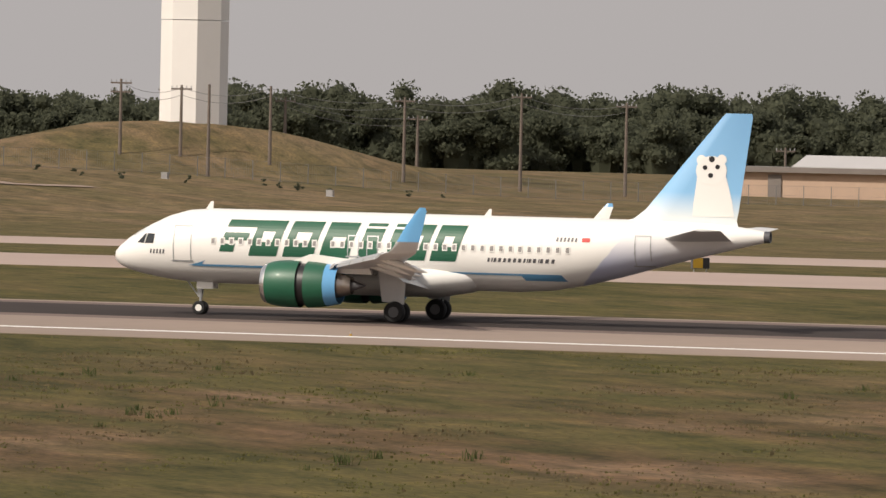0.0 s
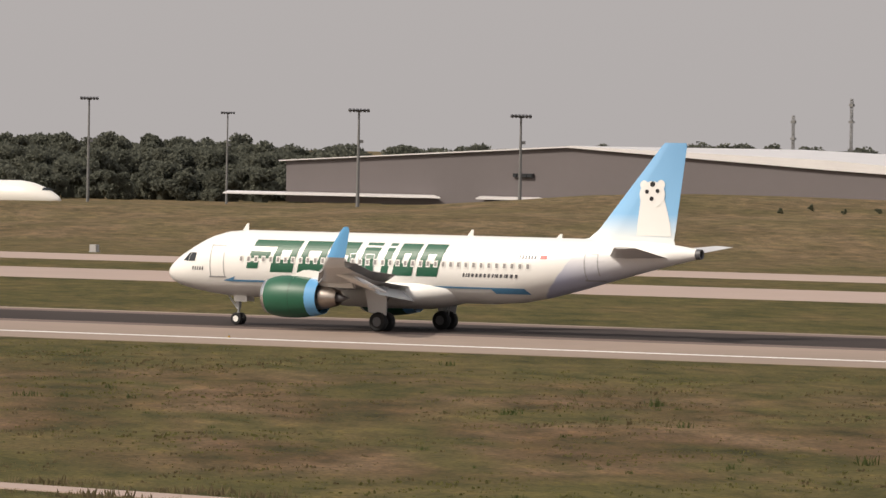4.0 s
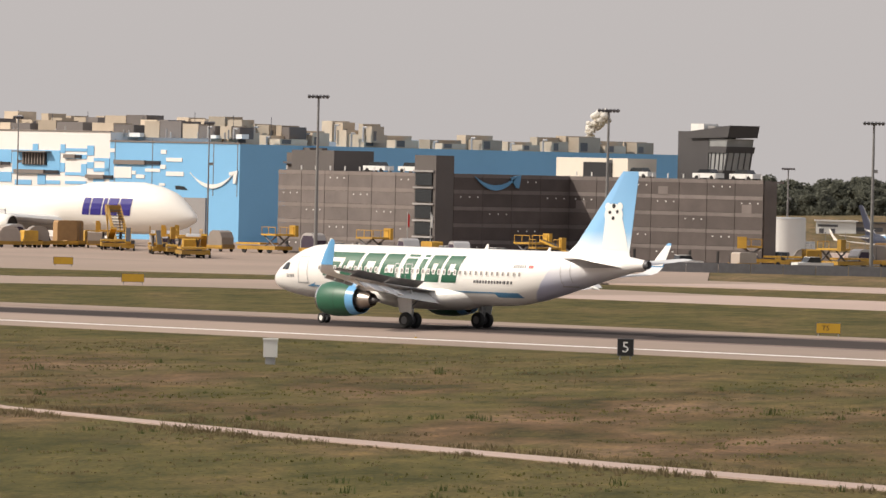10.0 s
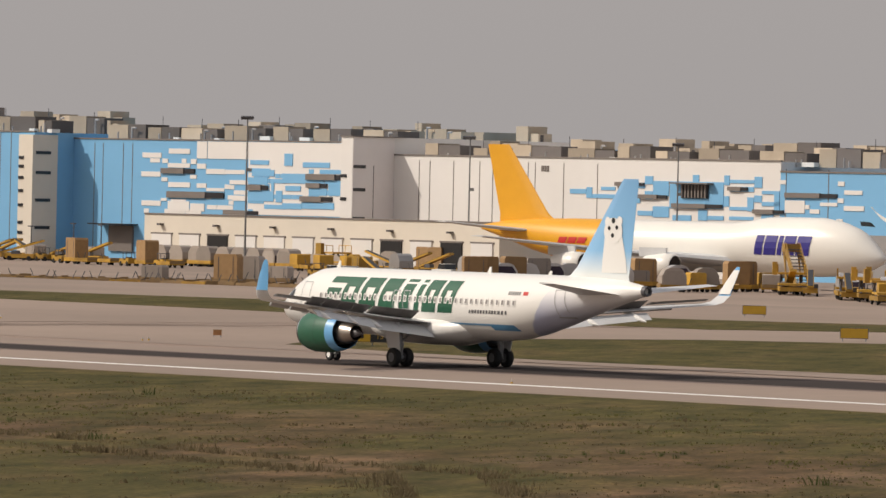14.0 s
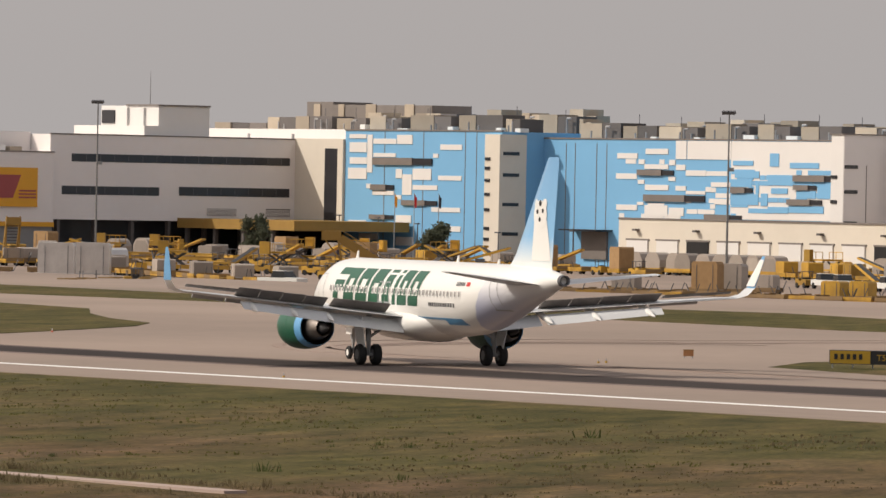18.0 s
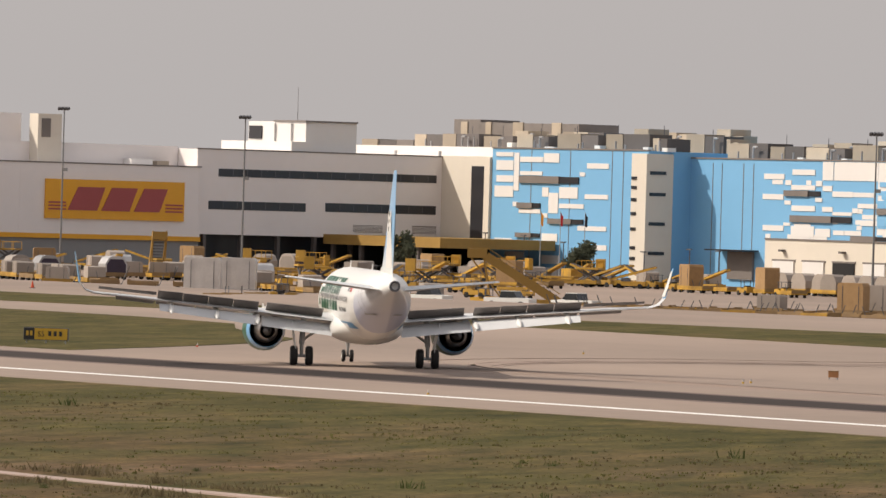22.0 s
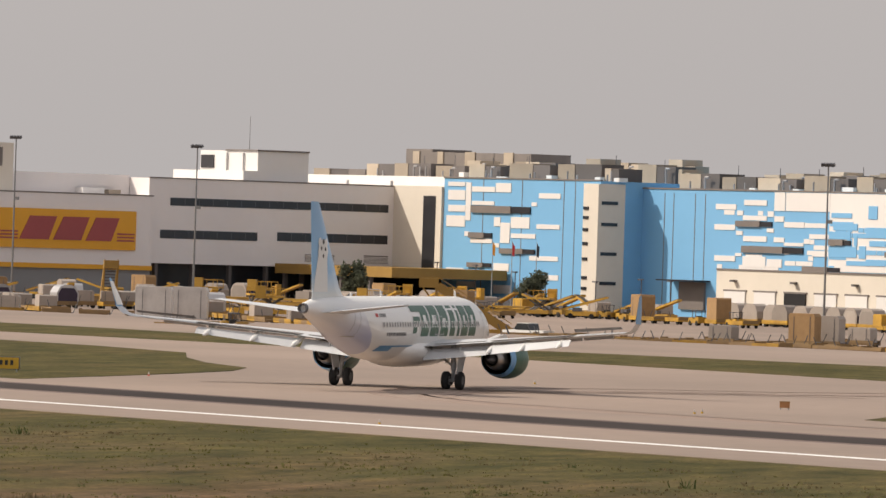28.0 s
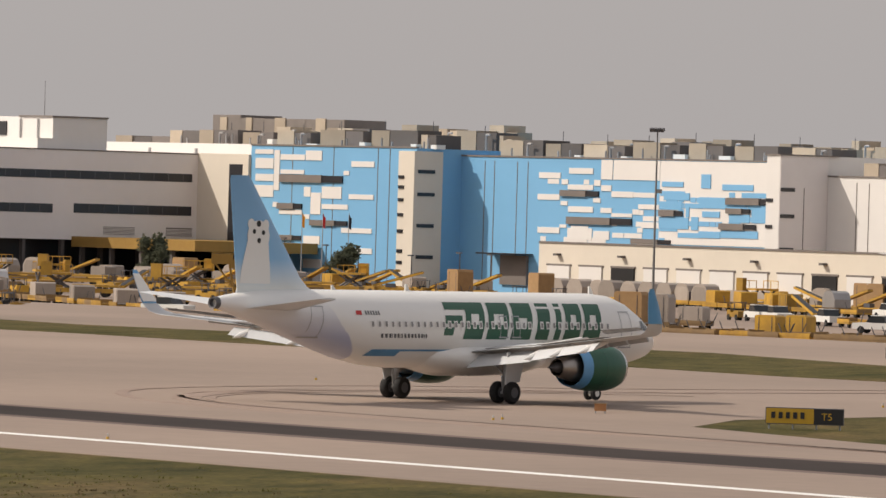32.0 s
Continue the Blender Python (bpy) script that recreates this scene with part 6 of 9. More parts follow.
# ---- parked jets ----
def jet(label, nose, phi, ground, length, dia, span, fin_top, bands, fin_mat, wing_mat, engines, eng_mat, hump=False, group=""):
    """A parked jet: nose is where its nose tip stands over the ground, phi its heading from +x in degrees."""
    j = thing("parked_jet", label, "aircraft", pose(*(swung(*nose) if hump else nose), ground, 0, 0, phi + 180), group)
    r = dia / 2
    zc = r + dia * (0.30 if hump else 0.42)
    sh = ((0.0, -0.30, 0.02), (0.008, -0.29, 0.22), (0.03, -0.24, 0.48), (0.065, -0.14, 0.74), (0.10, -0.05, 0.90), (0.145, 0, 1.0), (0.3, 0, 1.0), (0.5, 0, 1.0), (0.66, 0, 1.0), (0.76, 0.10, 0.90), (0.86, 0.30, 0.66), (0.94, 0.48, 0.36), (1.0, 0.56, 0.10))
    st = [(u * length, zc + dz * r, q * r, q * r) for u, dz, q in sh]
    if hump:
        st = [(x, z + 0.10 * r * smooth(0.01, 0.05, x / length) * smooth(0.36, 0.26, x / length), w, h + 0.16 * r * smooth(0.01, 0.06, x / length) * smooth(0.36, 0.26, x / length)) for x, z, w, h in
              sorted(st + [tuple(body_at(st, length * u)) for u in (0.05, 0.16, 0.2, 0.24, 0.28, 0.32, 0.36)])]
    hull = None
    for x0, x1, m, lb in bands:
        sec = [tuple(body_at(st, x0 * length))] + [s for s in st if x0 * length < s[0] < x1 * length] + [tuple(body_at(st, x1 * length))]
        ob = part("fuselage", Shape().loft(section_rings(sec, 20)), m, j, lb, 60)
        hull = hull or ob
    root = length * 0.80
    tipx = length * (0.955 if hump else 1.0)
    if hump:
        f = fin_foil(Shape(), [(root, 0, zc + r * 0.75, length * 0.155, 0.09), (root + length * 0.03, 0, zc + r * 1.15, length * 0.125, 0.09), (tipx - length * 0.02, 0, fin_top, length * 0.055, 0.08)])
    else:
        f = fin_foil(Shape(), [(root, 0, zc + r * 0.75, length * 0.145, 0.09), (root + length * 0.045, 0, zc + r * 1.15, length * 0.098, 0.09), (tipx - length * 0.028, 0, fin_top, length * 0.040, 0.08)])
    fin = part("tail_fin", f, fin_mat, j, "tall swept tail fin", 40)
    for side in (-1, 1):
        w = foil(Shape(), [(length * 0.33, side * r * 0.7, zc - r * 0.55, length * 0.20, 0.12), (length * 0.46, side * span * 0.19, zc - r * 0.3, length * 0.105, 0.11), (length * 0.605, side * span * 0.5, zc + r * 0.25, length * 0.035, 0.1)])
        wo = part("wing", w, wing_mat, j, "grey swept wing", 35)
        t = foil(Shape(), [(length * 0.85, side * r * 0.3, zc + r * 0.45, length * 0.09, 0.09), (length * 0.945, side * span * 0.19, zc + r * 0.75, length * 0.03, 0.09)])
        part("tailplane", t, wing_mat, j, "grey tailplane", 35)
        for ey, ex in engines:
            e = Shape()
            q = dia * 0.23
            ez = zc - r * 0.75
            turned(e, [(ex, q * 0.85), (ex + 0.1 * q, q * 0.98), (ex + 1.2 * q, q * 1.05), (ex + 3.2 * q, q * 0.8), (ex + 3.2 * q, q * 0.5)], side * ey, ez, 16)
            eo = part("engine", e, eng_mat, wo, "large turbofan", 50)
            part("inlet", turned(Shape(), [(ex + 0.15 * q, q * 0.86), (ex + 0.5 * q, 0.05)], side * ey, ez, 16), BLACK, eo, "dark inlet")
            part("pylon", Shape().box(ex + q, side * ey - 0.15, ez + q * 0.7, ex + 4 * q, side * ey + 0.15, ez + q * 1.5), wing_mat, eo)
        leg = Shape()
        leg.tube((length * 0.47, side * r, 0.5), (length * 0.47, side * r, zc - r * 0.6), 0.25)
        lo = part("main_gear", leg, GREYM, j, "main gear leg")
        for dx in (-0.75, 0.75):
            part("tyre", Shape().tube((length * 0.47 + dx, side * r - 0.5, 0.6), (length * 0.47 + dx, side * r + 0.5, 0.6), 0.6, n=14), RUBBER, lo)
    ng = part("nose_gear", Shape().tube((length * 0.11, 0, 0.4), (length * 0.11, 0, zc - r * 0.7), 0.2), GREYM, j, "nose gear leg")
    part("tyre", Shape().tube((length * 0.11, -0.4, 0.5), (length * 0.11, 0.4, 0.5), 0.5, n=14), RUBBER, ng)
    for side in (-1, 1):
        s = Shape()
        zz = zc + r * (0.95 if hump else 0.33)
        decal(s, st, [(length * 0.028, zz), (length * 0.058, zz + 0.02 * r), (length * 0.060, zz + 0.20 * r), (length * 0.040, zz + 0.17 * r)], side, 3, 2, 0.03)
        part("cockpit_window", s, GLASSD, hull, "dark cockpit windows")
    return j, hull, fin, st


def side_bars(hull, st, x0, widths, z0, z1, material, label, lean=0.2):
    for side in (-1, 1):
        x = x0
        for w in widths:
            if w < 0:
                x -= w
                continue
            s = Shape()
            decal(s, st, [(x + lean * (z1 - z0) * 0, z0), (x + w, z0), (x + w - lean * (z1 - z0), z1), (x - lean * (z1 - z0), z1)], side, 2, 3, 0.04)
            part("title_block", s, material, hull, label)
            x += w + 0.25


CREAMW = mat("white_freighter_paint", (0.80, 0.78, 0.73), 0.3, var=0.06, scale=0.1, coat=0.2)
# four-engined freighter, golden tail
_, h747, _, s747 = jet("white jumbo freighter with a golden tail, parked on the apron", (-769, 734.5), 8, -0.9, 69, 6.6, 62, 18.3,
                             [(0, 0.66, CREAMW, "white fuselage"), (0.66, 1.0, DHLY, "golden rear fuselage")], DHLY, WINGG, ((11.6, 25.5), (20.5, 33.5)), CREAMW, True)
side_bars(h747, s747, 10.2, (2.2, 1.9, 0.7, 2.0, 1.3), 4.5, 7.0, PURPLE, "indigo title block")
side_bars(h747, s747, 48.2, (1.5, 1.5, 1.5), 5.3, 6.1, RED, "small red block", 0.5)
_, h767, f767, s767 = jet("white twin-jet freighter with a red tail behind the grass rise", (-721.7, 1004.3), 23, -4.1, 54.9, 5.1, 47.6, 15.9,
                             [(0, 0.80, CREAMW, "white fuselage"), (0.80, 1.0, RED, "red rear fuselage")], RED, WINGG, ((7.9, 19.0),), CREAMW)
side_bars(h767, s767, 12, (0.9, 0.8, 0.9, -0.5, 0.9, 0.3, 0.9), 3.9, 5.3, BLACK, "black title block")
for side in (-1, 1):
    # two slanted strokes and a thin one along the leading edge
    for q in (((55.1, 15.5), (53.95, 15.5), (50.8, 6.7), (51.9, 6.7)), ((52.5, 11.3), (50.65, 11.3), (47.9, 6.9), (49.1, 6.8)), ((53.95, 15.5), (53.6, 15.5), (50.6, 11.3), (51.1, 11.1))):
        part("fin_mark", Shape().add([(x, side * (0.33 - (z - 6.6) * 0.017), z) for x, z in q], [(0, 1, 2, 3)]), CREAMW, f767, "white slanted stroke")
_, _, f2, _ = jet("white twin-jet freighter with a black tail behind the grass rise", (-713, 1040.1), 4, -4.1, 54.9, 5.1, 47.6, 15.4,
                      [(0, 1.0, CREAMW, "white fuselage")], BLACK, WINGG, ((7.9, 19.0),), CREAMW)
for side in (-1, 1):
    for cx, off, rad, m, lb in ((50.6, 0.26, 1.6, CREAMW, "cream round mark"), (51.3, 0.28, 1.35, ORANGE, "orange leaf-like mark")):
        s = Shape()
        s.add([(cx + rad * (1 if m is CREAMW or i % 2 else 0.72) * math.cos(i * math.pi / 7), side * off, 9.8 + rad * (1 if m is CREAMW or i % 2 else 0.72) * math.sin(i * math.pi / 7)) for i in range(14)], [tuple(range(14))])
        part("fin_mark", s, m, f2, lb)
for n, (nx, ny) in enumerate(((-1050, 1231.3), (-1024.6, 1253.2))):
    jj, hh, ff, ss = jet("white narrow-body freighter with a navy tail on the far apron", (nx, ny), -13, -6.8, 39, 3.9, 35, 12.0,
                         [(0, 0.76, CREAMW, "white fuselage"), (0.76, 1.0, NAVY, "navy rear fuselage")], NAVY, CREAMW, ((5.2, 12.5),), NAVY, False, "freighters on the far apron")
    for side in (-1, 1):
        # the navy of the tail sweeps forward along the belly behind a light blue edge
        for x0, x1, x2, x3, m, lb in ((0.47, 0.765, 0.765, 0.735, NAVY, "navy belly sweep"), (0.43, 0.47, 0.735, 0.715, LBLUE, "light blue edge of the sweep")):
            s = Shape()
            decal(s, ss, [(39 * x0, 2.35), (39 * x1, 2.35), (39 * x2, 5.2), (39 * x3, 5.2)], side, 6, 5, 0.035)
            part("tail_sweep", s, m, hh, lb)
        tip = foil(Shape(), [(23.2, side * 17.3, 4.05, 1.5, 0.1), (24.3, side * 17.75, 5.2, 1.0, 0.1), (25.2, side * 17.95, 6.5, 0.5, 0.1)])
        part("winglet", tip, CREAMW, next(o for o in jj.children if o.name.startswith("wing") and (o.data.vertices[0].co.y > 0) == (side > 0)), "white upswept winglet", 35)
        part("fin_mark", Shape().add([(x, side * 0.22, z) for x, z in ((36.9, 6.6), (34.6, 5.9), (33.2, 6.7), (34.5, 6.3))], [(0, 1, 2, 3)]), CREAMW, ff, "thin white curved mark")
    side_bars(hh, ss, 6.5, (0.7, 0.5, 0.8, 0.6, -0.3, 0.7, 0.3, 0.6), 3.4, 4.5, LBLUE, "light blue title block")


# ---- masts and poles ----
def light_mast(x, y, top, arms=6, width=3.0, slim=1.0):
    z = ground_z(x, y)
    h = top - z
    m = thing("light_mast", "tall grey apron light mast with a row of lamps", "light mast", pose(x, y, z, 0, 0, 38), "apron light masts")
    part("pole", Shape().tube((0, 0, -0.5), (0, 0, h), 0.28 * slim, 0.14 * slim, 10), STEEL, m, "tapered grey pole")
    bar = part("crossbar", Shape().box(-width / 2, -0.12, h - 0.15, width / 2, 0.12, h + 0.05), STEEL, m)
    for i in range(arms):
        u = -width / 2 + width * (i + 0.5) / arms
        s = Shape()
        s.obox((u, -0.25, h - 0.05), (0.17, 0, 0), (0, 0.26, 0.08), (0, -0.06, 0.18))
        part("lamp_head", s, DGREYM, bar, "dark flood lamp")
    part("box", Shape().box(0.15, -0.2, h * 0.66, 0.65, 0.2, h * 0.66 + 0.45), STEEL, m)
    return m


for p in ((-727.4, 890.7, 19.5), (-698.3, 913.7, 18.8), (-672.2, 933.1, 17.8), (-646.8, 950.9, 17.2), (-918, 1186, 15.9), (-819.6, 1256, 16.3), (-706.9, 693.1, 21.1), (-672.5, 714.5, 20.0), (-651.7, 745.3, 19.1),
          (-892, 770, 18.8), (-847.5, 770, 18.2), (-803.9, 770, 17.8), (-981.3, 690, 21.2), (-1027.1, 690, 22.1), (-844.9, 690, 20.1), (-531.2, 847.2, 15.5), (-512.1, 858.9, 15.1), (-1067, 1191.9, 13.1)):
    light_mast(*(swung(*p[:2]) if p[0] < -780 and p[1] < 800 else p[:2]), p[2], *((4, 1.7, 0.6) if p[0] < -780 and p[1] < 800 else ()))


def street_lamp(x, y, h):
    z = ground_z(x, y)
    m = thing("street_lamp", "slim dark lamp post in front of the warehouse", "lamp post", pose(x, y, z), "lamp posts along the warehouse")
    part("pole", Shape().tube((0, 0, -0.3), (0, 0, h), 0.12, 0.08, 6), DGREYM, m)
    part("lamp_head", Shape().box(-0.7, -0.2, h - 0.1, 0.3, 0.2, h + 0.1), DGREYM, m, "flat lamp head")


for x, h in ((-1054, 10), (-1044, 9.8), (-1034, 9), (-1026.4, 9), (-1003, 8.6), (-1014, 8), (-996, 8.5), (-982, 8), (-966, 8), (-928, 8), (-917, 9), (-958, 8)):
    street_lamp(*swung(x, 784), h)


def power_pole(x, y, top, arms):
    z = ground_z(x, y)
    h = top - z
    m = thing("power_pole", "weathered timber power pole with crossarms", "utility pole", pose(x, y, z, 0, 0, 15), "power poles")
    part("pole", Shape().tube((0, 0, -0.5), (0, 0, h), 0.24, 0.15, 8), WOODP, m, "grey timber pole")
    for k in range(arms):
        a = part("crossarm", Shape().box(-1.3, -0.1, h - 0.6 - k * 1.1, 1.3, 0.1, h - 0.4 - k * 1.1), WOODP, m, "timber crossarm")
        for u in (-1.2, -0.6, 0.6, 1.2):
            part("insulator", Shape().tube((u, 0, h - 0.4 - k * 1.1), (u, 0, h - 0.1 - k * 1.1), 0.07, n=5), GREYM, a)
    return m


POLES = ((-294.5, 847.3, 14.4, 2), (-301.2, 885.2, 13.7, 1), (-287.4, 849.7, 13.8, 1), (-275.6, 825.2, 13.9, 0), (-276.9, 853.2, 13.9, 0), (-285.3, 885.2, 12.6, 1), (-261.9, 861.0, 12.9, 1), (-271.9, 899.8, 10.6, 1), (-248.8, 868.0, 13.7, 1), (-236.7, 873.5, 12.8, 1), (-230.6, 931.9, 7.4, 1))
for p in POLES:
    power_pole(*p)


def cable(a, b, sag, label):
    c = bpy.data.curves.new("cable", "CURVE")
    c.dimensions, c.bevel_depth, c.bevel_resolution = "3D", 0.035, 1
    sp = c.splines.new("POLY")
    sp.points.add(14)
    for i in range(15):
        u = i / 14
        p = Vector(a).lerp(Vector(b), u)
        sp.points[i].co = (p.x, p.y, p.z - sag * 4 * u * (1 - u), 1)
    c.materials.append(STEEL)
    tagged(new("power_cable", c), label, "cable", "power cables")


for a, b in ((0, 2), (2, 4), (4, 6), (6, 8), (8, 9), (5, 7)):
    pa, pb = POLES[a], POLES[b]
    for dz in (0.3, 1.2):
        cable((pa[0], pa[1], pa[2] - dz), (pb[0], pb[1], pb[2] - dz), 1.0, "thin sagging overhead cable between power poles")


def lattice(s, x, y, z0, z1, half, bays, r=0.09):
    c = [(x - half, y - half), (x + half, y - half), (x + half, y + half), (x - half, y + half)]
    for px_, py_ in c:
        s.tube((px_, py_, z0), (px_, py_, z1), r, n=5)
    for k in range(bays):
        a, b = z0 + (z1 - z0) * k / bays, z0 + (z1 - z0) * (k + 1) / bays
        for i in range(4):
            p, q = c[i], c[(i + 1) % 4]
            s.tube((*p, b), (*q, b), r * 0.6, n=4)
            s.tube((*p, a), (*q, b), r * 0.5, n=4)
            s.tube((*q, a), (*p, b), r * 0.5, n=4)
    return s


REDF = mat("weathered_red_steel", (0.30, 0.075, 0.045), 0.75, var=0.35, scale=0.8)


def radar():
    t = thing("radar_tower", "grey lattice radar tower with a red sail antenna", "radar tower", pose(-418.7, 830, 2.4, 0, 0, 27))
    part("lattice", lattice(Shape(), 0, 0, 0, 15.6, 4.8, 5, 0.20), STEEL, t, "grey steel lattice")
    for x, y in ((-1.7, -4.8), (1.7, -4.8), (-1.7, 4.8), (1.7, 4.8)):
        part("inner_post", Shape().tube((x, y, 0), (x, y, 18.9), 0.13, n=5), STEEL, t, "slim inner post")
    # flights of stairs fold back and forth between small landings
    for k in range(5):
        z, d = 0.2 + 3.12 * k, (1 if k % 2 else -1)
        fl = Shape()
        for y in (-0.55, 0.55):
            fl.tube((-2.0 * d, y, z), (2.0 * d, y, z + 3.1), 0.12, n=4)
            fl.tube((-2.0 * d, y, z + 1.0), (2.0 * d, y, z + 4.1), 0.05, n=4)
        for i in range(1, 12):
            fl.box(-2.0 * d + 4 * d * i / 12 - 0.13, -0.5, z + 3.1 * i / 12 - 0.02, -2.0 * d + 4 * d * i / 12 + 0.13, 0.5, z + 3.1 * i / 12 + 0.02)
        part("stair_flight", fl, STEEL, t, "steel stair flight")
        part("landing", Shape().box(2.0 * d - 0.7, -0.9, z + 3.05, 2.0 * d + 0.7, 0.9, z + 3.15), STEEL, t, "small steel landing")
    part("top_truss", lattice(Shape(), 0, 0, 15.6, 19.0, 4.82, 3, 0.12), STEEL, t, "dense top truss")
    part("red_rail", Shape().box(-4.95, -4.95, 15.5, 4.95, -4.8, 15.75).box(-4.95, 4.8, 15.5, 4.95, 4.95, 15.75), REDF, t, "faded red rail")
    plat = part("platform", Shape().box(-5.1, -5.1, 18.9, 5.1, 5.1, 19.2), STEEL, t, "steel platform")
    rail = Shape()
    for a, b in (((-5, -5), (5, -5)), ((5, -5), (5, 5)), ((5, 5), (-5, 5)), ((-5, 5), (-5, -5))):
        for z in (19.7, 20.2):
            rail.tube((*a, z), (*b, z), 0.06, n=4)
    part("railing", rail, STEEL, plat, "thin steel railing")
    for x0, x1, z0, z1 in ((-3.6, -2.3, 15.9, 18.7), (-0.6, 1.6, 15.8, 17.2), (0.2, 1.0, 17.4, 18.8)):
        part("equipment_box", Shape().box(x0, -3.4, z0, x1, -2.2, z1), REDF, t, "faded red equipment box")
    part("duct", Shape().tube((1.0, 1.2, 0), (1.0, 1.2, 18), 0.24, n=8), STEEL, t, "pale upright duct")
    part("pedestal", Shape().tube((0.5, 0, 19.1), (0.5, 0, 20.6), 0.6, 0.5, 10), RED, t, "red pedestal")
    # the sail turns about the pedestal: a curved slatted reflector, its feed boom and a flat array on top
    dish = Shape()
    dish.tube((0, 0, 0), (0, 0, 1.0), 0.42, 0.34, 10)
    bow = lambda u, v: (2.55 * u, 0.75 - 0.75 * u * u + 0.35 * (v - 0.5) ** 2, 0.7 + 2.7 * v)
    for j in range(9):
        v = j / 8
        for i in range(8):
            p, q = bow(-1 + i / 4, v), bow(-0.75 + i / 4, v)
            dish.prism([(p[0], p[1], p[2] - 0.11), (q[0], q[1], q[2] - 0.11), (q[0], q[1], q[2] + 0.11), (p[0], p[1], p[2] + 0.11)], (0, 0.06, 0))
    for i in range(7):
        u = -0.96 + 0.32 * i
        for j in range(6):
            dish.tube(bow(u, j / 6), bow(u, (j + 1) / 6), 0.09, n=5)
    dish.tube((0, 0.5, 0.9), (0, -1.9, 0.55), 0.16, n=6).obox((0, -2.0, 0.8), (0.35, 0, 0), (0, 0.3, 0), (0, 0, 0.4))
    sail = part("sail", dish, RED, t, "curved red sail antenna")
    sail.location = (0.5, 0, 20.4)
    top = Shape().box(-2.5, 0.2, 3.5, 2.5, 0.6, 4.6)
    part("upper_panel", top, mat("faded_red_array", (0.45, 0.20, 0.15), 0.6, var=0.2, scale=1), sail, "faded flat array")
    for x, y in ((-4.8, -4.8), (4.8, -4.8), (4.8, 4.8), (-4.8, 4.8)):
        part("lightning_rod", Shape().tube((x, y, 19), (x, y, 28.5), 0.07, 0.03, 4), STEEL, t, "thin rod")
    return sail


SAIL = radar()


def antenna(x, y, z, top):
    a = thing("antenna_mast", "slim lattice mast with a dish-shaped aerial platform", "antenna", pose(x, y, z), "aerial masts by the hangar")
    h = top - z
    part("lattice", lattice(Shape(), 0, 0, -0.5, h, 0.55, 14, 0.05), GREYM, a, "grey lattice")
    plat = part("platform", Shape().tube((0, 0, h - 0.6), (0, 0, h - 0.15), 0.9, 1.2, 10), GREYM, a, "small round platform")
    for k in range(8):
        g = k * math.pi / 4
        part("spoke", Shape().tube((0, 0, h - 0.1), (2.3 * math.cos(g), 2.3 * math.sin(g), h), 0.06, n=4), GREYM, plat)
        part("ring_bar", Shape().tube((2.1 * math.cos(g), 2.1 * math.sin(g), h + 0.1), (2.1 * math.cos(g + 0.785), 2.1 * math.sin(g + 0.785), h + 0.1), 0.05, n=4), GREYM, plat)
    for u in (-0.9, 0.9):
        part("rod", Shape().tube((u, 0, h), (u, 0, h + 4.2), 0.07, 0.03, 4), STEEL, a, "tall thin rod")
    for u in (-2.2, 2.2):
        part("rod", Shape().tube((u, 0, h - 0.1), (u, 0, h + 1.8), 0.05, 0.03, 4), STEEL, a)


for x, y, t in ((-415.6, 865.4, 12.9), (-410.7, 867.7, 13.4), (-400.5, 872.5, 14.0), (-395.6, 874.7, 13.7)):
    antenna(x, y, ground_z(x, y), t)
for x, y, t in ((-719, 1316, 18), (-708.6, 1322, 21.5), (-562.5, 1390.5, 19)):
    m = thing("radio_mast", "thin far-off radio mast above the trees", "antenna", pose(x, y, ground_z(x, y)))
    part("lattice", lattice(Shape(), 0, 0, -0.5, t + 1, 0.22, 22, 0.05), STEEL, m, "grey lattice")
    part("panel_aerials", Shape().box(-0.55, -0.3, t - 4, 0.55, 0.3, t - 3.6).box(-0.5, -0.3, t - 0.6, 0.5, 0.3, t), STEEL, m, "panel aerials")


# ---- fence ----
def fence(points, h, step, label):
    f = thing("fence", label, "fence", pose(*points[0], ground_z(*points[0])))
    x0, y0 = points[0]
    z0 = ground_z(x0, y0)
    for a, b in zip(points, points[1:]):
        n = int(math.dist(a, b) / step)
        for i in range(n):
            u, v = i / n, (i + 1) / n
            p = [a[k] + (b[k] - a[k]) * u for k in (0, 1)]
            q = [a[k] + (b[k] - a[k]) * v for k in (0, 1)]
            zp, zq = ground_z(*p) - z0, ground_z(*q) - z0
            P, Q = (p[0] - x0, p[1] - y0), (q[0] - x0, q[1] - y0)
            part("post", Shape().tube((*P, zp - 0.3), (*P, zp + h), 0.06, n=5), STEEL, f)
            s = Shape()
            for k in (0.05, 0.5, 0.97):
                s.tube((*P, zp + h * k), (*Q, zq + h * k), 0.014, n=3)
            for k in range(1, 13):
                w = k / 13
                m = (P[0] + (Q[0] - P[0]) * w, P[1] + (Q[1] - P[1]) * w, zp + (zq - zp) * w)
                s.tube((m[0], m[1], m[2]), (m[0], m[1], m[2] + h * 0.97), 0.010, n=3)
            part("mesh_panel", s, STEEL, f)


fence([(-330, 806), (-254, 830), (-190, 846)], 2.4, 3.2, "grey chain-link airfield fence across the mound")

fence([(-742, 806), (-706, 838), (-668, 862)], 4.3, 3.0, "grey chain-link fence before the far apron")


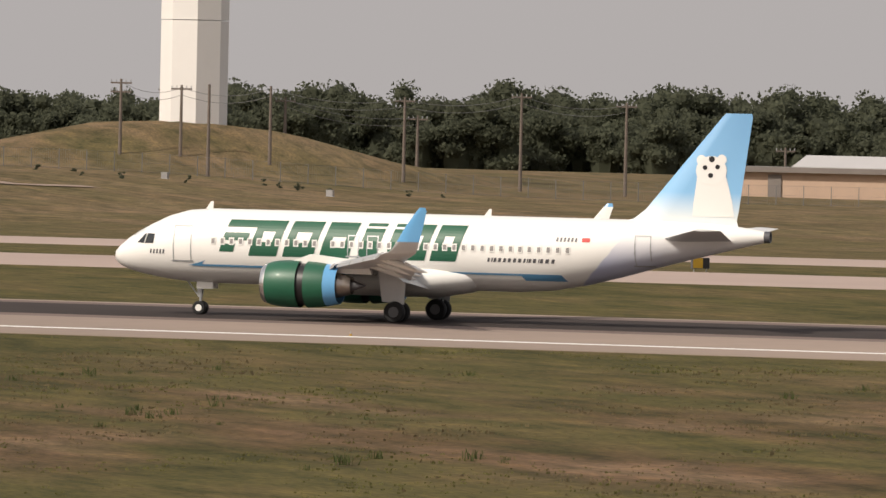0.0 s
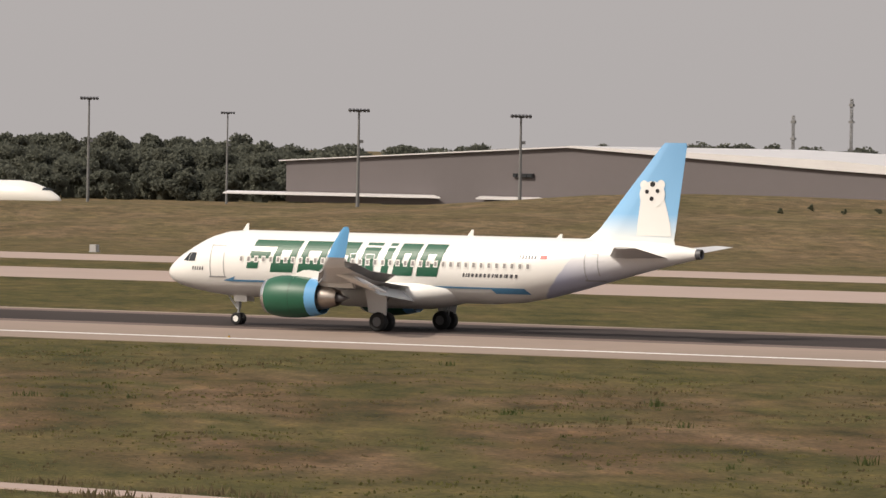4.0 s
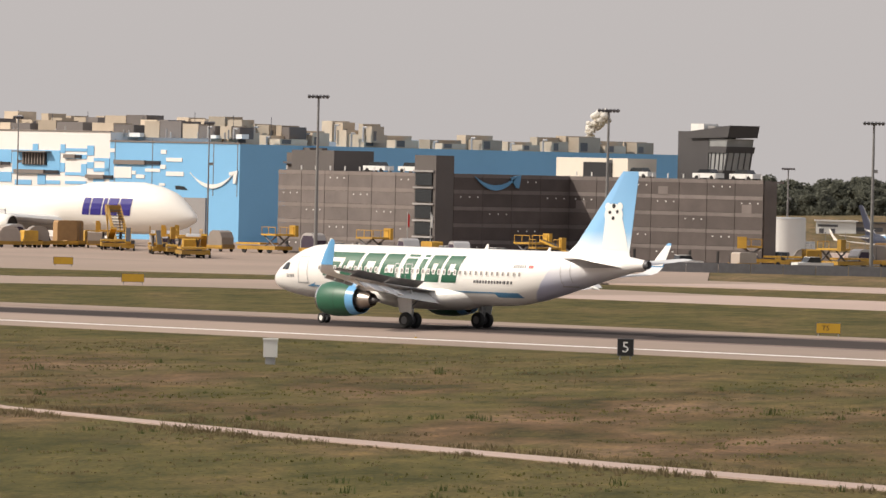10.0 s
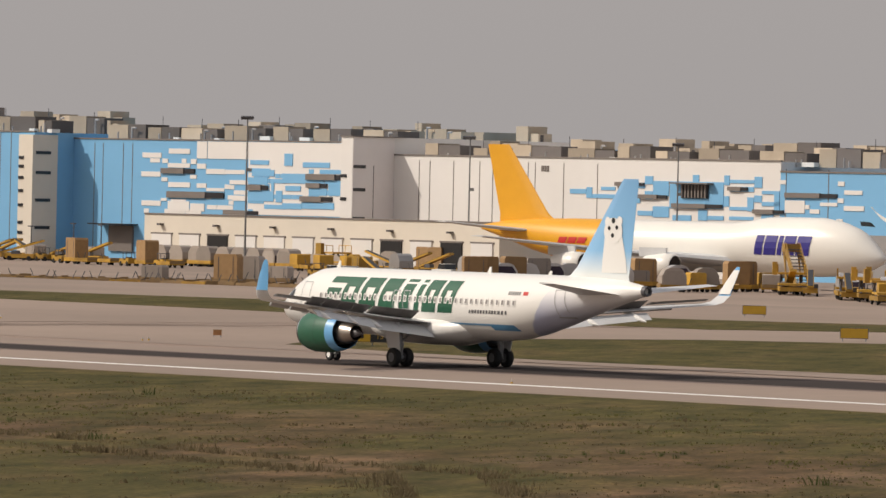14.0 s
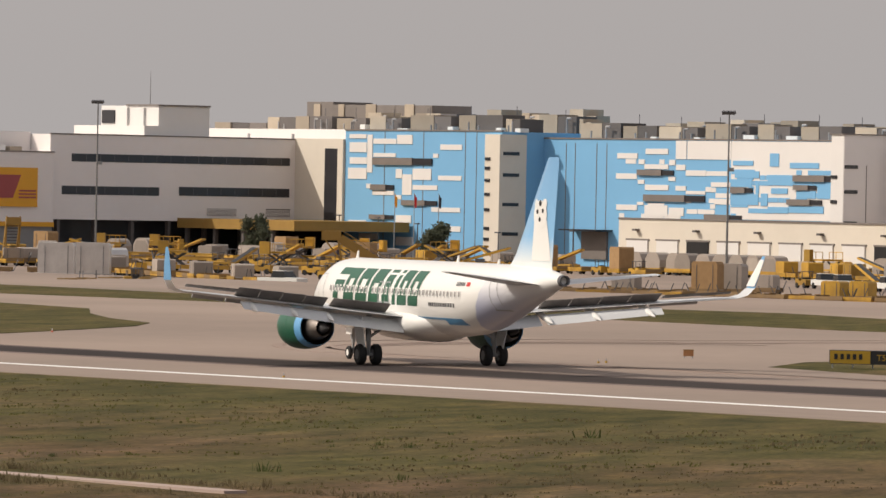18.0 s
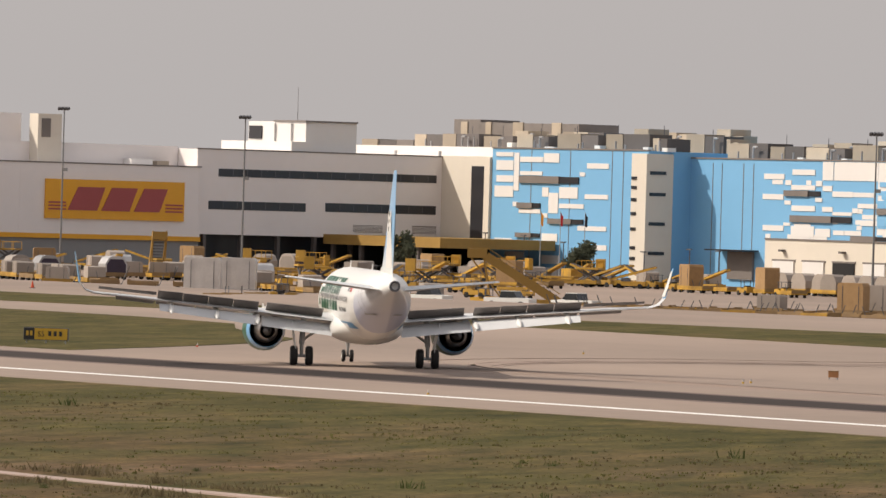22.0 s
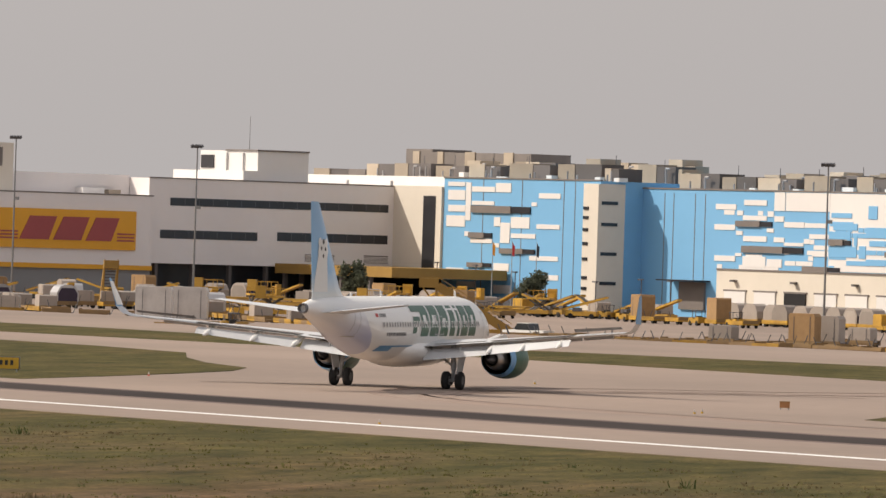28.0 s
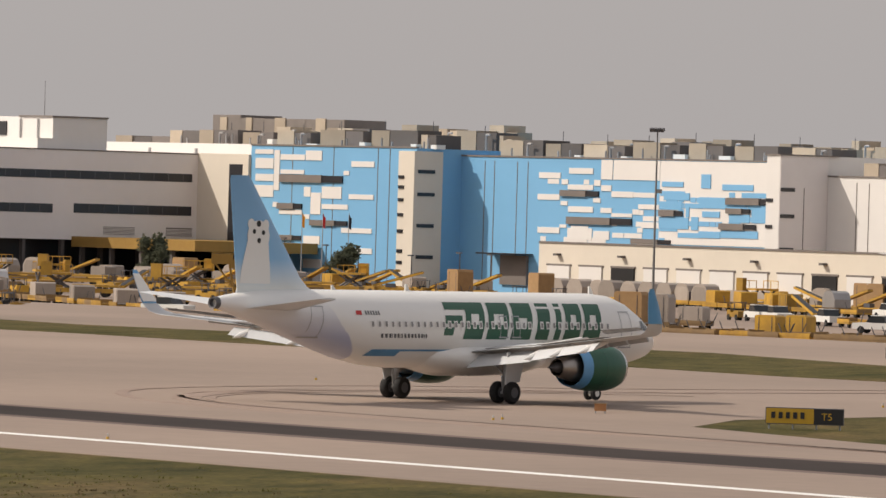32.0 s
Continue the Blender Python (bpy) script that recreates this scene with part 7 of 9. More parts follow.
# ---- trees ----
def leaves(rng, centre, rad, n, size):
    """Corners of n leaf clumps scattered in an uneven ball."""
    d = rng.normal(size=(n, 3))
    d /= np.linalg.norm(d, axis=1)[:, None]
    rr = rng.uniform(0.35, 1.12, size=(n, 1)) ** 0.6
    c = np.array(centre) + d * rr * np.array(rad)
    a, b = rng.normal(size=(n, 3)), rng.normal(size=(n, 3))
    a = a / np.linalg.norm(a, axis=1)[:, None] * size * rng.uniform(0.6, 1.3, (n, 1))
    b = b - (b * a).sum(1)[:, None] * a / (a * a).sum(1)[:, None]
    b = b / np.linalg.norm(b, axis=1)[:, None] * size * rng.uniform(0.4, 0.9, (n, 1))
    return np.stack([c - a, c - b, c + a, c + b], 1).reshape(-1, 3)


def crown_points(rng, x, y, z, h, w, lumps, per, size, core=False):
    out = []
    for k in range(lumps):
        t = rng.uniform(0.18, 0.92)
        r = w * (0.62 - 0.35 * abs(t - 0.45))
        ang = rng.uniform(0, 6.28)
        q = rng.uniform(0, 0.9) * r
        at, rad = (x + q * math.cos(ang), y + q * math.sin(ang), z + h * t), (r * 0.50, r * 0.50, h * 0.17)
        out.append(leaves(rng, at, rad, per, size))
        if core:
            out.append(billow(rng, at, rad))
    return out


def billow(rng, at, rad, n=7, m=4):
    """Corners of a lumpy inner mass of one bough, so that the light dies away softly inside it."""
    la = np.linspace(-1.35, 1.35, m + 1)
    lo = np.linspace(0, 2 * math.pi, n, endpoint=False)
    k = 0.66 * rng.uniform(0.75, 1.1, (m + 1, n))
    g = np.stack([np.cos(la)[:, None] * np.cos(lo) * k, np.cos(la)[:, None] * np.sin(lo) * k, np.sin(la)[:, None] * k], 2) * np.array(rad) + np.array(at)
    w = np.roll(g, -1, 1)
    return np.stack([g[:-1], w[:-1], w[1:], g[1:]], 2).reshape(-1, 3)


def lumpy_crown(at, rad, seed, n=32, m=18):
    """Corners and faces of one full, uneven crown with lobes and small bumps."""
    v = []
    for j in range(m + 1):
        la = -1.35 + 2.85 * j / m
        for i in range(n):
            lo = 2 * math.pi * i / n
            d = Vector((math.cos(la) * math.cos(lo), math.cos(la) * math.sin(lo), math.sin(la)))
            k = 0.97 + 0.20 * noise.noise(d * 1.7 + Vector((seed, 0, 0))) + 0.17 * noise.noise(d * 4.3 + Vector((0, seed, 0))) + 0.16 * noise.noise(d * 10 + Vector((0, 0, seed)))
            v.append((at[0] + d.x * k * rad[0], at[1] + d.y * k * rad[1], at[2] + d.z * k * rad[2]))
    f = [(j * n + i, j * n + (i + 1) % n, (j + 1) * n + (i + 1) % n, (j + 1) * n + i) for j in range(m) for i in range(n)]
    return np.array(v), np.array(f)


def bough_mesh(name, boughs, material):
    vs, fs, k = [], [], 0
    for v, f in boughs:
        vs.append(v)
        fs.append(f + k)
        k += len(v)
    me = bpy.data.meshes.new(name)
    me.from_pydata(np.concatenate(vs).tolist(), [], np.concatenate(fs).tolist())
    me.materials.append(material)
    me.shade_smooth()
    return me


def leaf_mesh(name, chunks, material):
    v = np.concatenate(chunks).astype(np.float32)
    n = len(v) // 4
    me = bpy.data.meshes.new(name)
    me.vertices.add(len(v))
    me.vertices.foreach_set("co", v.ravel())
    me.loops.add(4 * n)
    me.loops.foreach_set("vertex_index", np.arange(4 * n, dtype=np.int32))
    me.polygons.add(n)
    me.polygons.foreach_set("loop_start", np.arange(0, 4 * n, 4, dtype=np.int32))
    me.polygons.foreach_set("loop_total", np.full(n, 4, np.int32))
    me.update(calc_edges=True)
    me.materials.append(material)
    return me


def wood(name, label, az0, az1, r0, r1, count, hmin, hmax, material, seed, per=46, size=0.9):
    """A belt of trees: tall crowns behind, lower ones and scrub in front."""
    rng = np.random.default_rng(seed)
    chunks, cores, boughs = [], Shape(), []
    for k in range(count * 2):
        front = k % 2
        az = math.radians(az0 + (az1 - az0) * (k + rng.uniform(-0.9, 0.9)) / (2 * count))
        r = r0 + (r1 - r0) * (rng.uniform(0, 0.4) if front else rng.uniform(0.5, 1))
        x, y = -math.sin(az) * r, math.cos(az) * r
        z = ground_z(x, y)
        h = rng.uniform(hmin, hmax) * (rng.uniform(0.55, 0.85) if front else 1.0)
        w = h * rng.uniform(0.75, 1.1)
        if size > 0.55:
            # far off, a crown reads as one full mass with a leafy outline
            at, rad = (x, y, z + h * 0.46), (w * 0.56, w * 0.56, h * 0.52)
            boughs.append(lumpy_crown(at, rad, 7.3 * k + seed))
            chunks.append(leaves(rng, at, rad, per, size))
        else:
            chunks += crown_points(rng, x, y, z - 0.08 * h, h * 1.05, w, 18, per, size, True)
        n = 7
        cores.loft([[(x + w * q * math.cos(6.283 * i / n) * (0.8 + 0.3 * math.sin(i * 2.1 + k)), y + w * q * math.sin(6.283 * i / n), z + h * t) for i in range(n)] for t, q in ((-0.05, 0.30), (0.25, 0.36), (0.5, 0.30), (0.68, 0.12))])
    ob = tagged(new(name, leaf_mesh(name, chunks, material)), label, "trees", kind="stuff")
    part("undergrowth", cores, material, ob)
    if boughs:
        part("crowns", bough_mesh("crowns", boughs, material), material, ob)
    return ob


wood("woodland", "dense dark green summer wood behind the mound", 11, 18.6, 1230, 1330, 44, 12.5, 16.5, LEAF, 1, 170, 0.42)
wood("woodland", "dark green tree line beyond the airfield", 17.5, 27, 1400, 1530, 58, 11, 14.5, LEAF, 2, 120, 0.44)
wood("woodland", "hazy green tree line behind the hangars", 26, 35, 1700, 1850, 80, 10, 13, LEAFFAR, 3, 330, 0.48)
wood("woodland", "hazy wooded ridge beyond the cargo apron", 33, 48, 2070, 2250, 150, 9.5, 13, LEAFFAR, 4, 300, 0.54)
wood("woodland", "darker clump of trees behind the far apron", 35.6, 39.2, 1480, 1550, 14, 9, 11.5, LEAF, 5, 150, 0.45)


def tree(x, y, h, w, seed, label):
    rng = np.random.default_rng(seed)
    z = ground_z(x, y)
    t = thing("tree", label, "tree", pose(x, y, z))
    tr = Shape().tube((0, 0, -0.3), (0.1, 0, h * 0.45), w * 0.07, w * 0.045, 8)
    for k in range(5):
        a = k * 1.3
        tr.tube((0.05, 0, h * 0.35), (w * 0.3 * math.cos(a), w * 0.3 * math.sin(a), h * 0.7), w * 0.03, w * 0.01, 5)
    part("trunk", tr, BARK, t, "brown trunk with limbs")
    ch = crown_points(rng, 0, 0, h * 0.12, h * 0.85, w, 18, 120, 0.26, True)
    part("crown", leaf_mesh("crown", ch, LEAF), LEAF, t, "dark leafy crown")


for n, (x, y, h, w) in enumerate(((-1008.7, 768, 9.4, 4.8), (-1037.5, 757.2, 10.0, 4.8), (-1094, 752, 5, 4.4), (-1066, 747, 4.2, 3.4), (-1009, 792, 3.4, 3), (-957, 776, 4, 3.4))):
    tree(*swung(x, y), h, w, 50 + n, "small dark green planted tree by the canopy")


# ---- signs and small airfield gear ----
def sign(x, y, w, h, panels_, yaw, label):
    z = max(0.0, ground_z(x, y)) + 0.02
    s = thing("guidance_sign", label, "sign", pose(x, y, z, 0, 0, yaw), "airfield signs")
    part("frame", Shape().box(-w / 2 - 0.04, -0.14, 0.22, w / 2 + 0.04, 0.14, 0.30 + h), DGREYM, s, "dark sign frame")
    u = -w / 2
    for share, m in panels_:
        part("face", Shape().box(u, -0.16, 0.26, u + w * share, -0.12, 0.26 + h), m, s, "sign face panel")
        u += w * share
    n = max(2, int(w / 1.2) + 1)
    for i in range(n):
        xx = -w / 2 + 0.15 + (w - 0.3) * i / (n - 1)
        part("leg", Shape().tube((xx, 0, -0.15), (xx, 0, 0.25), 0.05, n=6), GREYM, s)
    return s


def letters(parent, text, size, x, z, material, y=-0.165):
    c = bpy.data.curves.new("text", "FONT")
    c.body, c.size, c.extrude, c.align_x = text, size, 0.004, "CENTER"
    tmp = bpy.data.objects.new("text", c)
    scene.collection.objects.link(tmp)
    me = bpy.data.meshes.new_from_object(tmp.evaluated_get(bpy.context.evaluated_depsgraph_get()))
    bpy.data.objects.remove(tmp)
    me.materials.append(material)
    ob = new("lettering", me)
    ob.parent = parent
    ob.matrix_basis = pose(x, y, z, 90, 0, 0)
    return ob


TAN_BOX = mat("faded_orange_paint", (0.42, 0.20, 0.08), 0.7, var=0.25, scale=2)
SIGNY = mat("sign_yellow", (0.50, 0.30, 0.02), 0.5, var=0.12, scale=2)
facing = 43
s5 = sign(-310.4, 331.8, 0.95, 1.0, ((1, BLACK),), facing, "black distance sign with a white 5")
letters(s5, "5", 0.95, 0, 0.45, LINEW)
t5 = sign(-352, 398, 1.75, 0.72, ((1, SIGNY),), facing - 2, "yellow taxiway sign reading T5 beside the runway")
letters(t5, "T5", 0.52, -0.2, 0.46, BLACK)
for k, (x, y, w, pn, lb) in enumerate(((-487, 406.5, 3.8, ((0.62, SIGNY), (0.38, BLACK)), "long yellow and black taxiway sign on the grass"),                                       (-503, 469, 2.1, ((1, SIGNY),), "low yellow taxiway sign"), (-567, 391, 2.9, ((0.24, BLACK), (0.76, SIGNY)), "black and yellow taxiway sign reading S5 on the grass island"), (-585, 535, 2.1, ((1, SIGNY),), "low yellow taxiway sign by the strip"),
                                      (-506, 518, 1.6, ((0.6, SIGNY), (0.4, BLACK)), "small yellow and black sign"), (-503, 531, 1.5, ((0.4, BLACK), (0.6, SIGNY)), "small black and yellow sign"), 
                                      (-135, 520, 1.4, ((0.6, SIGNY), (0.4, BLACK)), "small yellow and black taxiway sign"), (-622, 529, 1.5, ((1, BLACK),), "small black-backed taxiway sign"), (-586, 578, 1.5, ((1, BLACK),), "small black-backed taxiway sign"))):
    sg = sign(x, y, w, 0.74, pn, 47, lb)
    for i in range(5 if k == 0 else 3 if k == 2 else 0):
        u = -w / 2 + (0.25 if k == 0 else 1.62) + i * 0.36
        part("sign_bar", Shape().box(u, -0.17, 0.5, u + 0.2, -0.158, 0.82), BLACK, sg)
    if k == 2:
        letters(sg, "S5", 0.5, -w / 2 + 1.15, 0.46, BLACK)
        for i in range(2):
            part("sign_bar", Shape().box(-w / 2 + 0.14 + i * 0.26, -0.17, 0.5, -w / 2 + 0.3 + i * 0.26, -0.158, 0.82), SIGNY, sg)
    if k == 0:
        letters(sg, "T5", 0.5, w * 0.29, 0.46, SIGNY)

mk = thing("marker_pole", "slim red frangible pole with a twin-lamp head", "pole", pose(-236.35, 300.85, 0.02))
part("pole", Shape().tube((0, 0, 0.1), (0, 0, 5.9), 0.075, 0.06, 8), ORANGE, mk, "red painted pole")
hd = part("lamp_head", Shape().tube((-0.3, 0, 6.05), (0.3, 0, 6.05), 0.05, n=6).tube((0, 0, 5.85), (0, 0, 6.1), 0.07, n=6), DGREYM, mk, "small fork head")
for u in (-1, 1):
    part("lamp", Shape().tube((u * 0.3, 0, 6.0), (u * 0.42, 0, 6.38), 0.07, 0.1, 8), VEHW, hd, "white lamp cup")
part("base", Shape().tube((0, 0, -0.1), (0, 0, 0.12), 0.2, 0.16, 10), VEHW, mk, "white base")
ob_ = thing("obstruction_lamp", "short post with a red lamp on a white slab", "lamp", pose(-236.6, 300.6, 0.02))
part("slab", Shape().box(-0.42, -0.4, -0.05, 0.42, 0.4, 0.16), VEHW, ob_, "white concrete slab")
part("post", Shape().tube((0, 0, 0.1), (0, 0, 1.15), 0.04, n=6), GREYM, ob_)
part("lens", Shape().tube((0, 0, 1.15), (0, 0, 1.38), 0.13, 0.11, 10), RED, ob_, "red lamp glass")
bx = thing("transformer_box", "small grey cabinet on short legs in the grass", "cabinet", pose(-238.9, 300.0, 0.02, 0, 0, 30))
part("body", Shape().box(-0.55, -0.3, 0.2, 0.55, 0.3, 0.62), ALU, bx, "grey metal body")
for u in (-0.4, 0.4):
    part("leg", Shape().box(u - 0.05, -0.2, -0.1, u + 0.05, 0.2, 0.2), DGREYM, bx)
part("vent", Shape().box(-0.4, -0.32, 0.3, -0.1, -0.29, 0.55), DGREYM, bx)
b2 = thing("white_cabinet", "white equipment cabinet on a short stand", "cabinet", pose(-306.2, 296.7, 0.02, 0, 0, 46))
part("body", Shape().box(-0.42, -0.36, 0.4, 0.42, 0.36, 1.42), VEHW, b2, "white cabinet body")
part("lid", Shape().box(-0.46, -0.4, 1.4, 0.46, 0.4, 1.5), VEHW, b2)
part("stand", Shape().box(-0.3, -0.25, -0.2, 0.3, 0.25, 0.46), GREYM, b2, "grey stand")
for x, y in ((-274, 804.6), (-246.5, 782), (-293.8, 797.6), (-400.4, 590), (-447, 600)):
    c = thing("field_cabinet", "small pale utility cabinet in the grass", "cabinet", pose(x, y, ground_z(x, y)), "field cabinets")
    part("body", Shape().box(-0.38, -0.3, 0, 0.38, 0.3, 0.75), ALU, c)
    part("plinth", Shape().box(-0.45, -0.36, -0.2, 0.45, 0.36, 0.06), GREYM, c)
for k, (x, y, c) in enumerate(((-496, 394, SIGNY), (-497.2, 395.5, SIGNY), (-564, 401, ORANGE), (-520, 440, SIGNY), (-540, 470, SIGNY), (-560, 430, SIGNY), (-470, 353, SIGNY), (-410, 353, SIGNY), (-350, 353, SIGNY), (-290, 353, SIGNY), (-230, 353, SIGNY), (-170, 353, SIGNY), (-110, 353, SIGNY))):
    e = thing("edge_light", "small raised pavement edge light", "light", pose(x, y, 0.03), "edge lights")
    part("base", Shape().tube((0, 0, -0.02), (0, 0, 0.10), 0.08, 0.06, 8), c, e)
    part("lens", Shape().tube((0, 0, 0.10), (0, 0, 0.24), 0.04, 0.03, 8), ALU, e)

bx = thing("marker_box", "small faded orange marker box on short legs", "box", pose(-507, 409.5, 0.0, 0, 0, 48))
part("body", Shape().box(-0.30, -0.2, 0.14, 0.30, 0.2, 0.50), TAN_BOX, bx, "faded orange box")
part("lid", Shape().box(-0.33, -0.23, 0.50, 0.33, 0.23, 0.54), RUST, bx, "rusty lid")
for u in (-0.24, 0.24):
    part("leg", Shape().box(u - 0.03, -0.1, -0.05, u + 0.03, 0.1, 0.15), GREYM, bx)
cone = thing("traffic_cone", "small orange traffic cone on the concrete", "cone", pose(-803, 539, 0.02))
part("body", Shape().tube((0, 0, 0.04), (0, 0, 0.75), 0.2, 0.05, 10), ORANGE, cone, "orange cone")
part("foot", Shape().box(-0.25, -0.25, 0, 0.25, 0.25, 0.05), BLACK, cone, "black foot")
# stop sign and a small taxiway sign by the grass
st = thing("stop_sign", "red round stop sign with a white plate below", "sign", pose(-174.1, 445.3, 0, 0, 0, 21))
part("post", Shape().tube((0, 0.06, -0.2), (0, 0.06, 1.12), 0.03, n=6), GREYM, st)
part("disc", Shape().tube((0, -0.02, 1.0), (0, 0.03, 1.0), 0.2, n=8), RED, st, "red disc")
part("bar", Shape().box(-0.13, -0.035, 0.97, 0.13, -0.02, 1.03), VEHW, st)
part("plate", Shape().box(-0.19, -0.02, 0.52, 0.19, 0.02, 0.70), VEHW, st, "white plate")
sign(-172.0, 444.6, 1.2, 0.34, ((0.35, BLACK), (0.65, SIGNY)), 21, "small black and yellow taxiway sign in the grass")

# ---- cargo apron equipment ----
def wheels4(parent, a, b, r):
    for x in (-a, a):
        for y in (-b, b):
            part("wheel", Shape().tube((x, y - 0.12, r), (x, y + 0.12, r), r, n=10), RUBBER, parent)


def make_dolly(m=None, label="worn yellow flat cargo dolly on the apron"):
    m = m or YELLOW
    d = thing("cargo_dolly", label, "dolly", group="cargo dollies")
    part("deck", Shape().box(-1.7, -1.2, 0.40, 1.7, 1.2, 0.66), m, d, "flat steel deck")
    part("rail", Shape().box(-1.7, -1.24, 0.6, 1.7, -1.12, 0.92), m, d)
    part("rail", Shape().box(-1.7, 1.12, 0.6, 1.7, 1.24, 0.92), m, d)
    part("end_stop", Shape().box(-1.75, -1.1, 0.6, -1.62, 1.1, 1.05), RUST, d)
    part("tow_bar", Shape().tube((1.7, 0, 0.45), (1.95, 0, 0.5), 0.06, n=5).tube((1.95, 0, 0.5), (2.45, 0.15, 1.75), 0.05, n=5), DGREYM, d, "dark tow bar")
    wheels4(d, 1.2, 1.0, 0.26)
    return d


VIOLET = mat("violet_curtain_and_shade", (0.045, 0.030, 0.055), 0.7, var=0.3, scale=1)
WRAP = tint(mat("pale_plastic_wrap", (0.56, 0.53, 0.50), 0.35, col2=(0.40, 0.37, 0.35), scale=0.7, fine=5), 0.15)


def make_igloo(m, label, front):
    c = thing("cargo_container", label, "container", group="air cargo containers")
    s = Shape()
    s.prism([(-1.55, -1.1, 0), (1.55, -1.1, 0), (1.55, -1.1, 1.3), (1.1, -1.1, 2.05), (0.5, -1.1, 2.3), (-0.5, -1.1, 2.3), (-1.1, -1.1, 2.05), (-1.55, -1.1, 1.3)], (0, 2.2, 0))
    part("shell", s, m, c, "rounded metal shell")
    part("curtain", Shape().prism([(-1.35, -1.14, 0.1), (1.35, -1.14, 0.1), (1.35, -1.14, 1.2), (0.9, -1.14, 1.9), (-0.9, -1.14, 1.9), (-1.35, -1.14, 1.2)], (0, 0.05, 0)), front, c, "fabric curtain front")
    # dark panel that paints the shade on the container's end
    part("end_curtain", Shape().prism([(1.5, -1.0, 0.1), (1.58, -1.0, 0.1), (1.58, -1.0, 1.25), (1.5, -1.0, 1.3)], (0, 2.0, 0)), VIOLET, c, "dark violet end, painted for shade")
    part("base", Shape().box(-1.6, -1.15, -0.08, 1.6, 1.15, 0.04), ALU, c)
    return c


def make_pallet(m, w, h, label):
    c = thing("wrapped_pallet", label, "cargo", group="wrapped cargo pallets")
    part("load", Shape().prism([(-w / 2, -1.1, 0.1), (w / 2, -1.1, 0.1), (w / 2, -1.1, h * 0.9), (w / 2 - 0.2, -1.1, h), (-w / 2 + 0.15, -1.1, h), (-w / 2, -1.1, h * 0.93)], (0, 2.2, 0)), m, c, "wrapped load")
    part("base", Shape().box(-w / 2 - 0.1, -1.2, 0, w / 2 + 0.1, 1.2, 0.12), ALU, c)
    for u in (-0.3, 0.33):
        part("strap", Shape().box(u * w - 0.03, -1.125, 0.1, u * w + 0.03, -1.095, h * 0.9), DGREYM, c, "dark strap")
    return c


def make_tug():
    t = thing("tow_tractor", "small yellow baggage tractor", "tractor", group="tow tractors")
    part("body", Shape().prism([(-1.4, -0.75, 0.35), (1.4, -0.75, 0.35), (1.4, -0.75, 1.0), (0.3, -0.75, 1.1), (0.2, -0.75, 0.9), (-0.5, -0.75, 0.9), (-0.6, -0.75, 1.15), (-1.4, -0.75, 1.15)], (0, 1.5, 0)), YELLOW, t, "yellow body")
    cb = Shape()
    for x in (-0.55, 0.35):
        for y in (-0.7, 0.7):
            cb.tube((x, y, 1.0), (x, y, 1.95), 0.05, n=4)
    cb.box(-0.75, -0.78, 1.95, 0.5, 0.78, 2.03)
    part("canopy", cb, DGREYM, t, "dark roof frame")
    part("seat", Shape().box(-0.5, -0.4, 0.9, 0.0, 0.4, 1.3), BLACK, t)
    wheels4(t, 0.95, 0.68, 0.34)
    return t


def make_loader():
    l = thing("cargo_loader", "big yellow scissor cargo loader", "loader", group="cargo loaders")
    part("chassis", Shape().box(-4.2, -1.6, 0.5, 4.2, 1.6, 1.0), YELLOW, l, "yellow chassis")
    part("bridge", Shape().box(-4.4, -1.7, 2.5, -1.2, 1.7, 2.75), YELLOW, l, "raised yellow bridge deck")
    part("main_deck", Shape().box(-1.0, -1.7, 1.2, 4.3, 1.7, 1.45), YELLOW, l, "yellow main deck")
    for y in (-1.3, 1.3):
        part("scissor_arm", Shape().tube((-4.0, y, 0.9), (-1.4, y, 2.5), 0.13, n=5), DGREYM, l, "dark scissor arm")
        part("scissor_arm", Shape().tube((-1.4, y * 0.9, 0.9), (-4.0, y * 0.9, 2.5), 0.13, n=5), DGREYM, l, "dark scissor arm")
    part("cab", Shape().box(-4.6, -2.3, 2.4, -3.3, -1.7, 4.0), YELLOW, l, "yellow operator cab")
    for y in (-1.65, 1.65):
        rl = Shape()
        rl.tube((-4.3, y, 3.7), (-1.3, y, 3.7), 0.06, n=4)
        for x in (-4.3, -2.8, -1.3):
            rl.tube((x, y, 2.7), (x, y, 3.7), 0.05, n=4)
        part("railing", rl, YELLOW, l, "yellow hand rail")
    wheels4(l, 2.8, 1.45, 0.5)
    return l


def make_belt():
    b = thing("belt_loader", "yellow belt loader with a raised conveyor", "loader", group="belt loaders")
    part("chassis", Shape().box(-2.2, -0.9, 0.4, 2.2, 0.9, 1.0), YELLOW, b, "yellow chassis")
    part("conveyor", Shape().obox((0.3, 0, 2.1), (3.3, 0, 0.95), (0, 0.42, 0), (-0.05, 0, 0.13)), YELLOW, b, "sloping yellow conveyor")
    part("belt", Shape().obox((0.26, 0, 2.25), (3.2, 0, 0.92), (0, 0.32, 0), (-0.01, 0, 0.03)), BLACK, b, "black belt")
    part("cab", Shape().box(-1.2, -0.95, 1.0, 0, -0.2, 1.5), DGREYM, b)
    wheels4(b, 1.5, 0.85, 0.36)
    return b


